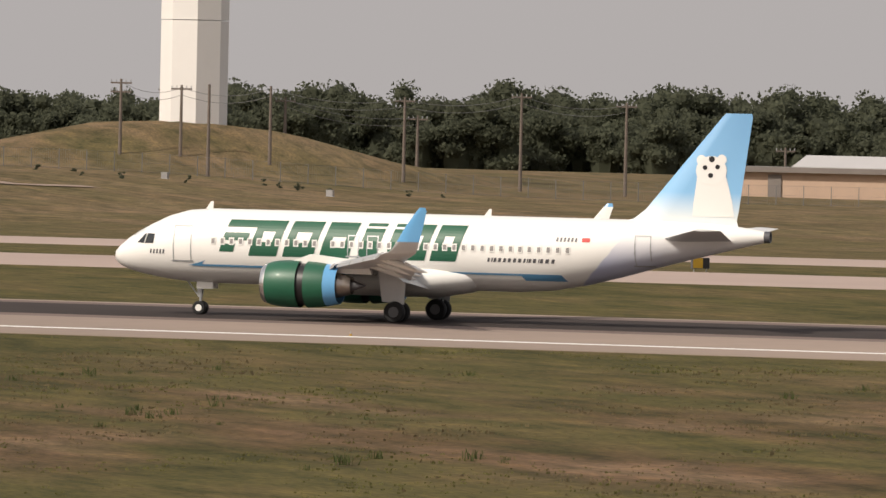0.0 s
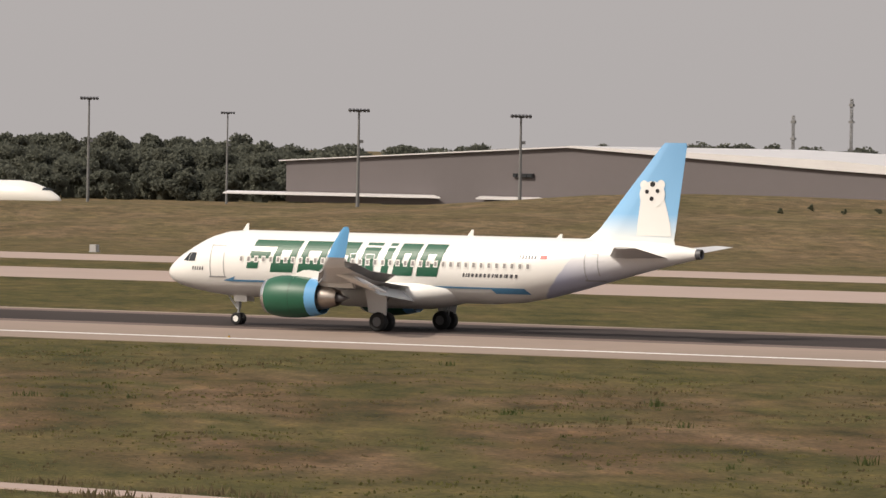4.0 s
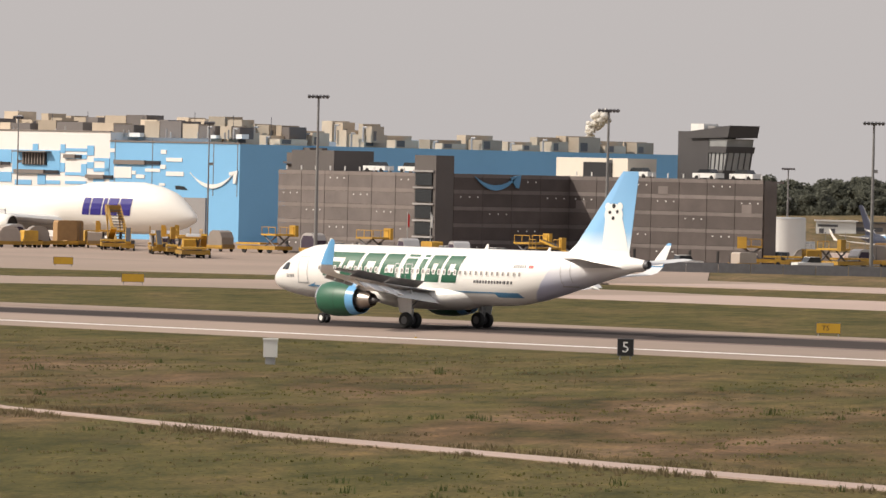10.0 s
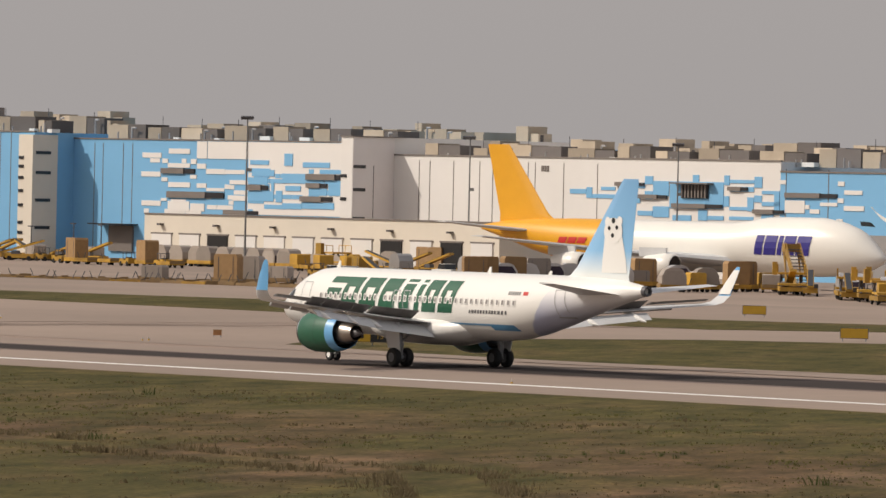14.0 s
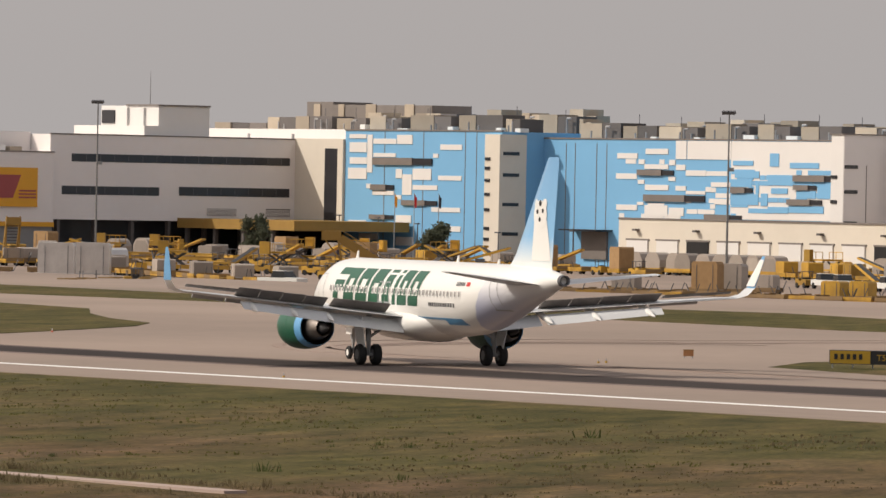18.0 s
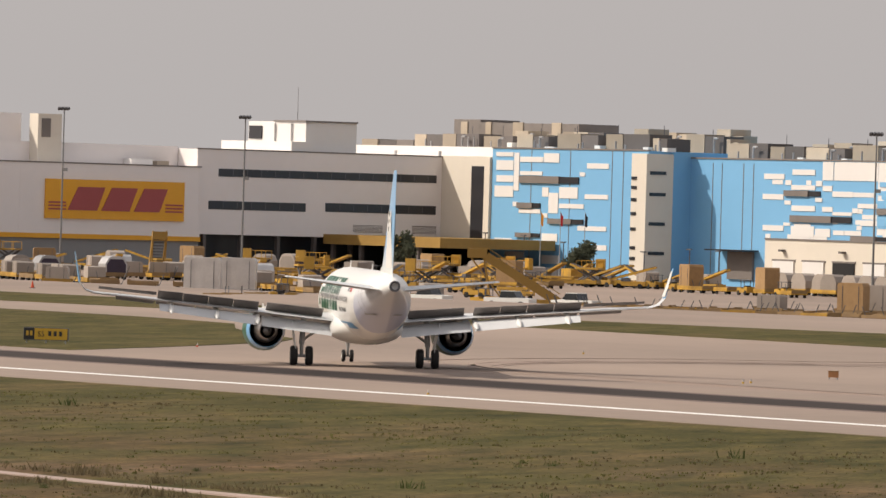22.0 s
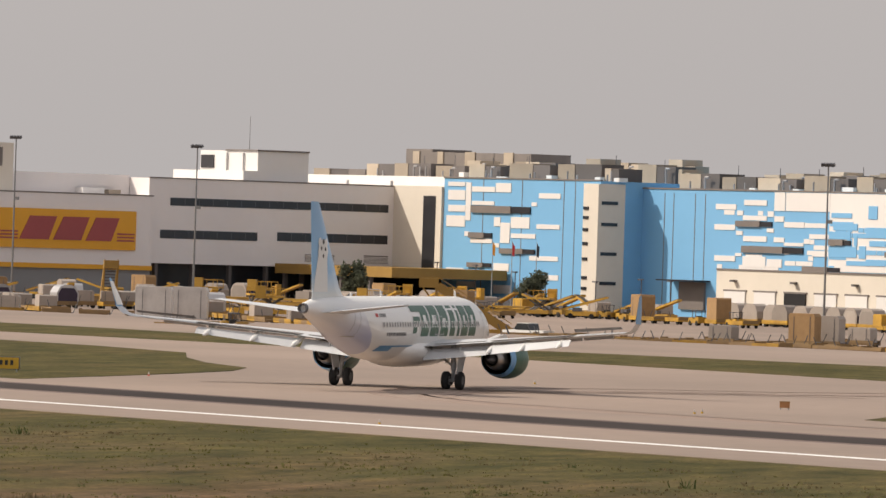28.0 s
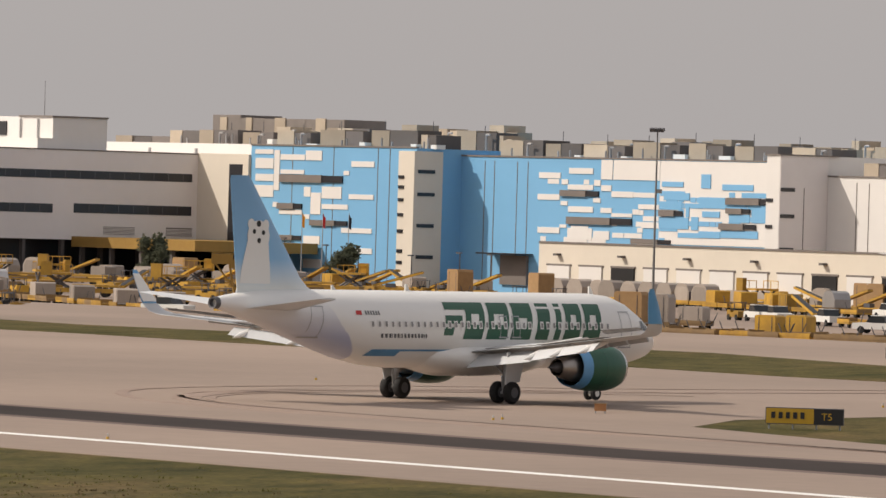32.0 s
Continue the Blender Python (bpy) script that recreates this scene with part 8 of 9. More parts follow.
def make_stairs():
    s = thing("stair_truck", "tall ochre yellow aircraft stairs on wheels", "stairs", group="aircraft stairs")
    part("chassis", Shape().box(-3.6, -1.1, 0.4, 3.2, 1.1, 0.85), YELLOW, s, "yellow chassis")
    fl = part("stringer", Shape().obox((0.2, -0.9, 2.9), (4.2, 0, -2.5), (0, 0.05, 0), (0.25, 0, 0.42)), OCHRE, s, "sloping ochre stair side panel")
    part("stringer", Shape().obox((0.2, 0.9, 2.9), (4.2, 0, -2.5), (0, 0.05, 0), (0.25, 0, 0.42)), OCHRE, s, "sloping ochre stair side panel")
    for k in range(12):
        u = -0.9 + 1.8 * k / 11
        part("step", Shape().box(0.2 + 4.2 * u + 0.15, -0.8, 2.9 - 2.5 * u + 0.28, 0.2 + 4.2 * u + 0.55, 0.8, 2.9 - 2.5 * u + 0.40), DGREYM, fl)
    part("landing", Shape().box(-6.0, -1.0, 5.2, -3.9, 1.0, 6.2), OCHRE, s, "panelled top landing")
    lg = Shape()
    for y in (-0.9, 0.9):
        lg.tube((-3.4, y, 0.6), (-4.2, y, 5.2), 0.12, n=5).tube((-2, y, 0.6), (-5.6, y, 5.2), 0.09, n=5)
        lg.tube((-6, y, 6.3), (-3.9, y, 6.3), 0.05, n=4).tube((-3.9, y, 6.3), (4.2, y, 1.5), 0.05, n=4).tube((-6, y, 5.3), (-6, y, 6.3), 0.05, n=4)
    part("frame", lg, OCHRE, s, "support frame and rails")
    wheels4(s, 2.4, 0.95, 0.42)
    return s


def make_pickup():
    p = thing("pickup_truck", "white service pickup truck", "truck", group="service trucks")
    part("body", Shape().prism([(-2.7, -0.95, 0.45), (2.7, -0.95, 0.45), (2.7, -0.95, 1.05), (1.2, -0.95, 1.15), (0.7, -0.95, 1.1), (-2.7, -0.95, 1.1)], (0, 1.9, 0)), VEHW, p, "white body")
    part("cabin", Shape().prism([(-0.9, -0.88, 1.1), (1.3, -0.88, 1.1), (0.8, -0.88, 1.8), (-0.7, -0.88, 1.8)], (0, 1.76, 0)), GLASSD, p, "dark glazed cabin")
    part("roof", Shape().box(-0.7, -0.86, 1.78, 0.8, 0.86, 1.86), VEHW, p)
    wheels4(p, 1.75, 0.9, 0.38)
    return p


SRC = {"dolly": make_dolly(), "rusty": make_dolly(RUST, "rusty tan flat cargo dolly on the apron"), "igloo": make_igloo(ALU, "rounded aluminium air cargo container with a violet curtain", VIOLET), "igloo2": make_igloo(CRATE, "grey rounded air cargo container", CRATE), "pallet": make_pallet(CRATE, 3.0, 2.9, "tall grey plastic-wrapped cargo pallet"),
       "cartons": make_pallet(CARD, 2.9, 3.1, "stack of brown cartons under wrap"), "yellowbox": make_pallet(YELLOW, 2.1, 1.7, "yellow tarpaulined cargo box"), "low": make_pallet(CRATE, 2.6, 1.6, "low grey wrapped cargo pallet"),
       "bigpallet": make_pallet(WRAP, 4.2, 3.7, "large pallet of boxes under pale plastic wrap"), "tug": make_tug(), "loader": make_loader(), "belt": make_belt(), "stairs": make_stairs(), "pickup": make_pickup()}
used = set()


def place(kind, x, y, turn, lift=0.0):
    x, y = swung(x, y)
    m = pose(x, y, (-0.9 if y > 575 or x < -690 else ground_z(x, y)) + lift, 0, 0, turn)
    if kind in used:
        return copy_thing(SRC[kind], m)
    used.add(kind)
    SRC[kind].matrix_basis = m
    return SRC[kind]


def row(points, step, mix, seed, turn=None, jitter=0.8):
    """Equipment parked along a line; loads stand on dollies."""
    rnd = random.Random(seed)
    for a, b in zip(points, points[1:]):
        n = max(1, int(math.dist(a, b) / step))
        ang = math.degrees(math.atan2(b[1] - a[1], b[0] - a[0])) if turn is None else turn
        for i in range(n):
            u = (i + rnd.uniform(0.3, 0.7)) / n
            x, y = a[0] + (b[0] - a[0]) * u + rnd.uniform(-jitter, jitter), a[1] + (b[1] - a[1]) * u + rnd.uniform(-jitter, jitter)
            k = rnd.choice(mix)
            if k == "gap":
                continue
            t = ang + rnd.uniform(-6, 6) + rnd.choice((0, 180))
            if k in ("igloo", "igloo2", "pallet", "bigpallet", "cartons", "yellowbox", "low"):
                place("dolly", x, y, t)
                place(k, x, y, t, 0.72)
            else:
                place(k, x, y, t)


# front row by the grass strip: a long line of dollies with a few loads
row([(-764, 583), (-745, 597), (-722, 602), (-696, 610)], 3.1, ["rusty", "rusty", "dolly", "rusty", "rusty", "rusty"], 1, None, 0.3)
row([(-769, 586), (-749, 601), (-726, 606), (-700, 614)], 3.1, ["rusty", "rusty", "rusty", "dolly"], 62, None, 0.3)
row([(-775, 590), (-754, 606), (-731, 611)], 3.3, ["rusty", "rusty", "gap", "rusty"], 63, None, 0.3)
row([(-938, 753), (-850, 757)], 3.6, ["dolly", "low", "yellowbox", "igloo2", "rusty", "dolly", "cartons"], 64, None, 0.6)
row([(-804, 577), (-783, 552)], 3.9, ["rusty", "dolly", "rusty"], 2, None, 0.4)
for kind, x, y, t, up in (("cartons", -762.6, 620.5, 32, 0.72), ("pallet", -763.6, 624.6, 32, 0.72), ("yellowbox", -727.3, 604.5, 25, 0.72), ("yellowbox", -728.6, 609.3, 25, 0.72), ("low", -773, 637, 30, 0.72), ("low", -767, 613, 30, 0.72),
                          ("bigpallet", -856.7, 600.2, 50, 0.3), ("bigpallet", -861.8, 608.6, 50, 0.3)):
    if up > 0.5:
        place("rusty", x, y, t)
    place(kind, x, y, t, up)
place("tug", -796, 570, 60)
place("tug", -792, 567, 60)
# containers before the depot
for kind, x, y, t in (("igloo", -937.8, 630.6, 82), ("igloo", -946.4, 646.3, 82), ("low", -952, 653, 60), ("low", -950.8, 656.4, 60), ("igloo", -944.9, 659.5, 82), ("igloo2", -935, 624.5, 82), ("cartons", -953, 640, 60), ("low", -887.1, 629.3, 50)):
    place("rusty", x, y, t)
    place(kind, x, y, t, 0.72)
place("loader", -958.4, 637.7, 60)
place("belt", -962, 645, 40)
place("stairs", -975, 672, 150)
row([(-880, 592), (-866, 612)], 4.2, ["rusty", "low", "rusty", "gap"], 24, None, 0.6)
row([(-800, 590), (-775, 600)], 5, ["tug", "pickup", "rusty", "gap"], 4)
row([(-897, 741), (-864, 733)], 4.0, ["dolly", "yellowbox", "dolly", "dolly", "tug"], 25, None, 0.4)
row([(-1052, 742), (-1000, 752)], 3.9, ["rusty", "belt", "low", "tug", "rusty", "igloo2"], 26, None, 1.2)
row([(-1050, 722), (-985, 738)], 4.2, ["rusty", "dolly", "igloo2", "rusty", "low", "tug", "cartons"], 27, None, 1.5)
place("loader", -901.4, 651, 50)
place("belt", -907, 662, 120)
place("loader", -903, 668, 35)
# yellow equipment on the open apron
row([(-905, 655), (-884, 668)], 5.2, ["belt", "tug", "loader", "dolly", "rusty"], 5, None, 2)
row([(-960, 690), (-932, 705)], 6, ["igloo", "belt", "tug", "rusty", "loader", "dolly", "cartons"], 6, None, 3)
row([(-1010, 700), (-960, 742)], 6, ["belt", "rusty", "tug", "low", "loader", "dolly", "loader"], 7, None, 3)
row([(-862, 634), (-848, 643)], 4.4, ["dolly", "dolly", "tug"], 8, None, 1.2)
row([(-1010, 742), (-950, 748)], 5, ["belt", "rusty", "dolly", "yellowbox", "tug", "cartons"], 9, None, 1.5)
row([(-1060, 690), (-1010, 720)], 5, ["rusty", "belt", "pickup", "tug", "gap", "loader"], 10, None, 3)
place("stairs", -797, 602, 54)
# a dense jumble of worn gear over the whole apron
row([(-1040, 700), (-930, 660)], 5.2, ["rusty", "belt", "tug", "low", "loader", "dolly", "igloo2", "rusty", "yellowbox"], 51, None, 5)
row([(-980, 668), (-900, 640)], 4.6, ["rusty", "rusty", "tug", "low", "belt", "dolly", "igloo"], 52, None, 3)
row([(-1000, 726), (-945, 716)], 5.0, ["rusty", "belt", "dolly", "tug", "low", "rusty", "loader"], 54, None, 4)
row([(-1015, 758), (-955, 752)], 3.6, ["rusty", "yellowbox", "dolly", "belt", "low"], 55, None, 1.0)
row([(-880, 622), (-800, 592)], 3.6, ["rusty", "dolly", "rusty", "rusty", "low"], 56, None, 0.5)
row([(-960, 630), (-885, 606)], 4.0, ["rusty", "rusty", "dolly", "low"], 57, None, 0.6)
# rows of containers by the dock
row([(-938, 747), (-903, 747)], 3.3, ["igloo2"], 11, 0, 0.2)
row([(-900, 748), (-872, 748)], 4.6, ["dolly", "dolly", "igloo", "yellowbox", "loader", "belt"], 12)
row([(-945, 735), (-905, 728)], 4.8, ["cartons", "tug", "dolly", "belt", "dolly"], 13)
row([(-868, 735), (-838, 730)], 5.5, ["loader", "igloo", "pickup", "dolly", "belt"], 14)
row([(-832, 690), (-795, 678)], 6, ["dolly", "tug", "pickup", "gap", "belt"], 15)
row([(-770, 655), (-752, 668)], 7, ["pickup", "pickup", "low"], 16)
# round the jumbo's nose and before the car park
row([(-765, 712), (-738, 690)], 5, ["loader", "stairs", "dolly", "low", "belt"], 17, None, 2)
row([(-735, 690), (-690, 655)], 5, ["loader", "igloo", "yellowbox", "belt", "loader", "dolly", "tug"], 18, None, 2)
row([(-745, 712), (-660, 708)], 6.5, ["igloo", "yellowbox", "gap", "igloo2", "belt", "gap", "loader", "pickup"], 19, None, 1.5)
row([(-690, 690), (-640, 668)], 6.5, ["loader", "igloo", "gap", "dolly", "pickup", "gap"], 20, None, 2)
row([(-650, 690), (-640, 720)], 6, ["igloo", "low", "tug", "gap", "pickup"], 21, None, 2)
row([(-700, 770), (-660, 745)], 7, ["tug", "low", "dolly", "gap", "pickup", "yellowbox"], 22, None, 3)
for kind, x, y, t in (("pickup", -416.0, 904, 20), ("pickup", -412.6, 905, 10), ("pickup", -359.2, 890, 200)):
    m = place(kind, x, y, t)
    m.location.z = ground_z(x, y)


def tank_truck(x, y):
    t = thing("tank_truck", "white truck with a dull pinkish-grey tank", "truck", pose(x, y, ground_z(x, y), 0, 0, 200))
    part("cab", Shape().prism([(1.3, -0.95, 0.5), (3.6, -0.95, 0.5), (3.6, -0.95, 1.15), (2.6, -0.95, 1.3), (2.2, -0.95, 1.95), (1.3, -0.95, 2.0)], (0, 1.9, 0)), VEHW, t, "white cab")
    part("cab_window", Shape().prism([(1.6, -0.98, 1.25), (2.4, -0.98, 1.25), (2.1, -0.98, 1.8), (1.6, -0.98, 1.8)], (0, 1.96, 0)), GLASSD, t)
    tk = part("tank", Shape().tube((-2.6, 0, 1.35), (1.2, 0, 1.35), 0.72, n=14), mat("dusty_tank_steel", (0.42, 0.36, 0.34), 0.6, var=0.2, scale=1), t, "dull grey tank", 40)
    part("walkway", Shape().box(-1.6, -0.4, 2.05, 0.6, 0.4, 2.2), BLACK, tk, "dark top walkway")
    part("bed", Shape().box(-4.2, -1.0, 0.65, 1.3, 1.0, 0.8), GREYM, t)
    part("tail_locker", Shape().box(-4.2, -0.95, 0.8, -2.8, 0.95, 1.9), VEHW, t, "pale tail locker")
    wheels4(t, 2.3, 0.9, 0.42)


tank_truck(-403.5, 904)
# cargo waiting before the jumbo
row([(-757, 684), (-769, 714)], 4.2, ["igloo", "cartons", "low", "loader", "igloo2", "yellowbox", "dolly", "cartons"], 33, 60, 1.0)
row([(-776, 669), (-787, 697)], 3.4, ["igloo", "igloo", "cartons", "igloo2", "pallet", "igloo"], 61, 60, 0.5)
row([(-778, 694), (-783, 712)], 4.6, ["igloo", "cartons", "low", "belt", "igloo2"], 34, 60, 1.0)
# equipment between the car park and the far freighters
for kind, x, y, t in (("loader", -669.2, 744.3, 40), ("tug", -665.1, 742.7, 40), ("igloo2", -681.8, 765.5, 45), ("igloo2", -681.8, 768.8, 45), ("loader", -657, 745.7, 100), ("igloo", -681.9, 777.7, 80), ("pallet", -682, 782.5, 40), ("low", -682, 786.1, 40),
                      ("yellowbox", -669.3, 778.5, 40), ("tug", -669.3, 787.5, 40), ("igloo2", -695.8, 827.8, 40), ("belt", -690, 800, 60), ("pickup", -684, 812, 30), ("dolly", -672, 769, 40), ("dolly", -662, 762, 40), ("cartons", -690, 792, 40)):
    place(kind, x, y, t)
# low dark barrier before the car park apron
bar = thing("barrier", "low dark blast barrier along the apron edge", "barrier", pose(-690, 640, -0.9, 0, 0, 32))
for k in range(15, 33):
    part("panel", Shape().box(k * 4.2, -0.15, 0, k * 4.2 + 4.1, 0.15, 1.25), DGREYM, bar)
# tanks and a low building behind
for x, y, r, h in ((-722, 806, 3.15, 6.2), (-733.5, 823, 1.1, 2.4), (-736, 827, 1.1, 2.4)):
    t = thing("storage_tank", "white round storage tank beside the car park", "tank", pose(x, y, -1))
    part("shell", Shape().tube((0, 0, 0), (0, 0, h), r, n=24), VEHW, t, "white steel shell", 40)
    part("top_rail", Shape().tube((0, 0, h), (0, 0, h + 0.25), r * 1.02, r * 0.95, 24), GREYM, t)
    part("ladder", Shape().box(-0.25, -r - 0.15, 0, 0.25, -r + 0.02, h + 0.6), GREYM, t)
def far_shed(x, y, w, d, h, wall, roof, label, gaps, eave=0.5):
    """A low flat-roofed building; gaps are its dark openings, as shares of the front."""
    b = thing("far_shed", label, "shed", pose(x, y, ground_z(x, y), 0, 0, 41))
    body = part("wall", Shape().box(-w / 2, 0, -1.5, w / 2, d, h), wall, b)
    part("roof", Shape().box(-w / 2 - eave, -eave, h, w / 2 + eave, d + eave, h + 0.35), roof, b)
    for u0, u1, z0, z1 in gaps:
        part("opening", Shape().box(-w / 2 + w * u0, -0.05, h * z0, -w / 2 + w * u1, 0.04, h * z1), DGREYM, body, "dark opening")


far_shed(-1223, 1384.8, 10.2, 6, 3.0, VEHW, ROOFW, "small white shed on the far rise", ((0.04, 0.55, 0.55, 0.75), (0.08, 0.2, 0.0, 0.4), (0.36, 0.48, 0.0, 0.4)))
far_shed(-1217.5, 1391.5, 8.5, 5, 2.6, CRATE, CHAR, "low grey shed with a dark roof on the far rise", ((0.1, 0.9, 0.2, 0.6),))
far_shed(-1221.5, 1409.5, 13.5, 5, 1.3, DGREYM, ROOFW, "open shelter with a bright white roof on the far rise", ((0.05, 0.3, 0.0, 0.9), (0.36, 0.62, 0.0, 0.9), (0.68, 0.95, 0.0, 0.9)))
far_shed(-1203, 1428, 17.5, 5, 0.7, VEHW, ROOFG, "long low white shed with a grey roof on the far rise", ((0.3, 0.9, 0.5, 0.9),))
far_shed(-1250, 1441.5, 4.2, 4, 1.3, CRATE, ROOFW, "small pale hut high on the far rise", ())
# flags before the warehouse
for x, m_, lb in ((-1034.5, DHLY, "yellow flag hanging on a pole"), (-1029.6, RED, "red and white flag hanging on a pole"), (-1023.5, NAVY, "dark blue flag on a pole"), (-708, RED, "furled flag on a white pole"), (-703.5, VEHW, "furled flag on a white pole")):
    y = 780 if x < -900 else 712
    f = thing("flag_pole", lb, "flag", pose(*swung(x, y), -1))
    hh = 10.5 if x < -900 else 6.5
    part("pole", Shape().tube((0, 0, 0), (0, 0, hh), 0.08, 0.05, 6), GREYM, f)
    s = Shape()
    pts = [((0.05 + 0.22 * k) * (0.5 if x < -900 else 0.28), 0.12 * math.sin(k * 1.7), 0) for k in range(7)]
    for p, q in zip(pts, pts[1:]):
        s.add([(p[0], p[1], hh - 0.2 - p[0] * 0.9), (q[0], q[1], hh - 0.2 - q[0] * 0.9), (q[0] * 0.85, q[1], hh - 2.0 - q[0] * 0.5), (p[0] * 0.85, p[1], hh - 2.0 - p[0] * 0.5)], [(0, 1, 2, 3)])
    part("cloth", s, m_, f, "hanging cloth")
# steam over the far roofs
steam = thing("steam_plume", "white steam plume rising from a far stack", "steam", pose(-1375, 1452, 12))
STEAM = leafy(mat("white_steam", (0.92, 0.90, 0.86), 1.0, var=0.04, scale=0.1), 0.5)
part("stack", Shape().tube((0, 0, -14), (0, 0, 5), 0.8, 0.7, 10), GREYM, steam, "grey stack")
rnd = random.Random(9)
PUFFS = []
for k in range(110):
    u = k / 109
    s = Shape()
    n, r = 8, (0.30 + 0.62 * u) * rnd.uniform(0.5, 1.3)
    s.loft([[(r * q * math.cos(6.283 * i / n) * (1 + 0.25 * math.sin(3 * i + k)), r * q * math.sin(6.283 * i / n), r * z) for i in range(n)] for z, q in ((-0.9, 0.3), (-0.5, 0.85), (0, 1.05), (0.5, 0.8), (0.95, 0.25))])
    ob = part("puff", s, STEAM, steam, "soft white puff", 80)
    wide = 0.35 + 1.7 * u
    at = Vector((0.3 + 3.2 * u + 4.5 * max(0, u - 0.6) * 2 + rnd.uniform(-wide, wide), rnd.uniform(-wide, wide), 5.3 + 10.5 * u + rnd.uniform(-0.6, 0.6)))
    ob.location = at
    PUFFS.append((ob, at, u))


# ---- the tractor that crosses the grass ----
def mower():
    """Drives towards -x; a thick hose arches from its side over the cab to the hopper behind."""
    t = thing("mowing_tractor", "red tractor with an arched dark hose boom", "tractor")
    part("chassis", Shape().box(-2.0, -0.5, 0.7, 1.9, 0.5, 1.3), BLACK, t, "black chassis")
    part("bonnet", Shape().prism([(-2.6, -0.48, 1.0), (-0.9, -0.48, 1.0), (-0.9, -0.48, 1.7), (-2.5, -0.48, 1.45)], (0, 0.96, 0)), ORANGE, t, "red bonnet")
    cab = part("cab_floor", Shape().box(-1.2, -0.75, 1.12, 0.5, 0.75, 1.2), BLACK, t, "black cab floor")
    for x, y in ((-1.15, -0.75), (-1.15, 0.75), (0.45, -0.75), (0.45, 0.75)):
        part("cab_post", Shape().tube((x, y, 1.2), (x * 0.85, y * 0.95, 2.55), 0.07, n=6), BLACK, cab)
    part("glass", Shape().prism([(-1.1, -0.7, 1.3), (0.4, -0.7, 1.3), (0.34, -0.67, 2.5), (-0.94, -0.67, 2.5)], (0, 1.38, 0)), GLASSD, cab, "dark cab glass")
    rf = part("roof", Shape().prism([(-1.2, -0.85, 2.52), (0.6, -0.85, 2.52), (0.62, -0.85, 2.68), (0.4, -0.85, 2.80), (-0.6, -0.85, 2.82), (-1.1, -0.85, 2.70)], (0, 1.7, 0)), ORANGE, t, "red cab roof")
    part("beacon", Shape().box(-0.45, -0.3, 2.82, 0.0, 0.3, 2.90), VEHW, rf, "pale roof lamp")
    pts = [Vector((-0.78, -1.0, 0.8)), Vector((-0.86, -1.0, 2.0)), Vector((-0.82, -1.0, 2.9))]
    for k in range(1, 12):
        a = math.pi * (1 - k / 12)
        pts.append(Vector((-0.12 + 0.72 * math.cos(a) + 0.12 * k / 12, -1.0, 2.95 + 0.92 * math.sin(a))))
    pts += [Vector((0.85, -1.0, 2.65)), Vector((1.1, -1.0, 2.15)), Vector((1.45, -1.0, 1.75)), Vector((1.9, -0.9, 1.55))]
    pts = [Vector(((p.x + 0.1) * 1.35 + 0.35, p.y, p.z)) for p in pts]
    hose, rings = Shape(), []
    for k, p in enumerate(pts):
        d = (pts[min(k + 1, len(pts) - 1)] - pts[max(k - 1, 0)]).normalized()
        side = Vector((0, 1, 0))
        up = d.cross(side).normalized()
        rings.append([tuple(p + (side * math.cos(i * math.pi / 6) + up * math.sin(i * math.pi / 6)) * 0.17) for i in range(12)])
    hose.loft(rings)
    ho = part("hose", hose, RUBBERG, t, "thick dark grey arched hose", 60)
    for k in (2, 5, 8, 11, 14):
        c, d = pts[k], (pts[k + 1] - pts[k]).normalized()
        part("clamp", Shape().tube(c - d * 0.05, c + d * 0.05, 0.185, n=12), BLACK, ho, "black hose clamp")
    part("stay", Shape().tube((-0.1, -1.0, 3.75), (0.85, -0.9, 2.3), 0.03, n=5), BLACK, t, "thin stay wire")
    part("hopper", Shape().prism([(0.8, -1.1, 0.8), (3.0, -1.1, 0.8), (3.0, -1.1, 1.55), (1.9, -1.1, 1.85), (0.8, -1.1, 1.85)], (0, 2.2, 0)), BLACK, t, "black rear hopper")
    part("fuel_tank", Shape().prism([(0.0, -1.15, 1.5), (0.5, -1.15, 1.5), (0.45, -1.15, 1.85), (0.05, -1.15, 1.85)], (0, 0.4, 0)), ORANGE, t, "red tank")
    part("mirror", Shape().box(1.35, -1.25, 2.05, 1.65, -1.2, 2.3), BLACK, t)
    part("lever_box", Shape().box(1.75, -1.2, 1.55, 2.05, -0.9, 1.95), BLACK, t)
    part("work_lamp", Shape().tube((-1.75, -0.9, 0.9), (-1.75, -0.9, 2.05), 0.04, n=5).box(-1.82, -0.98, 1.9, -1.68, -0.82, 2.15), GREYM, t, "pale post lamp")
    for x, y, r in ((-1.9, -0.75, 0.5), (-1.9, 0.75, 0.5), (0.6, -0.85, 0.8), (0.6, 0.85, 0.8)):
        wo = part("wheel", Shape().tube((x, y - 0.2, r), (x, y + 0.2, r), r, n=20), RUBBER, t, "large treaded wheel")
        part("rim", Shape().tube((x, y - 0.22, r), (x, y + 0.22, r), r * 0.5, n=14), ORANGE, wo, "red rim")
    for ob in t.children_recursive:
        ob.data.transform(Matrix.Diagonal((0.78, 0.85, 0.93, 1)))
    return t


RUBBERG = mat("dusty_dark_hose", (0.07, 0.065, 0.055), 0.7, var=0.3, scale=2)
MOWER = mower()


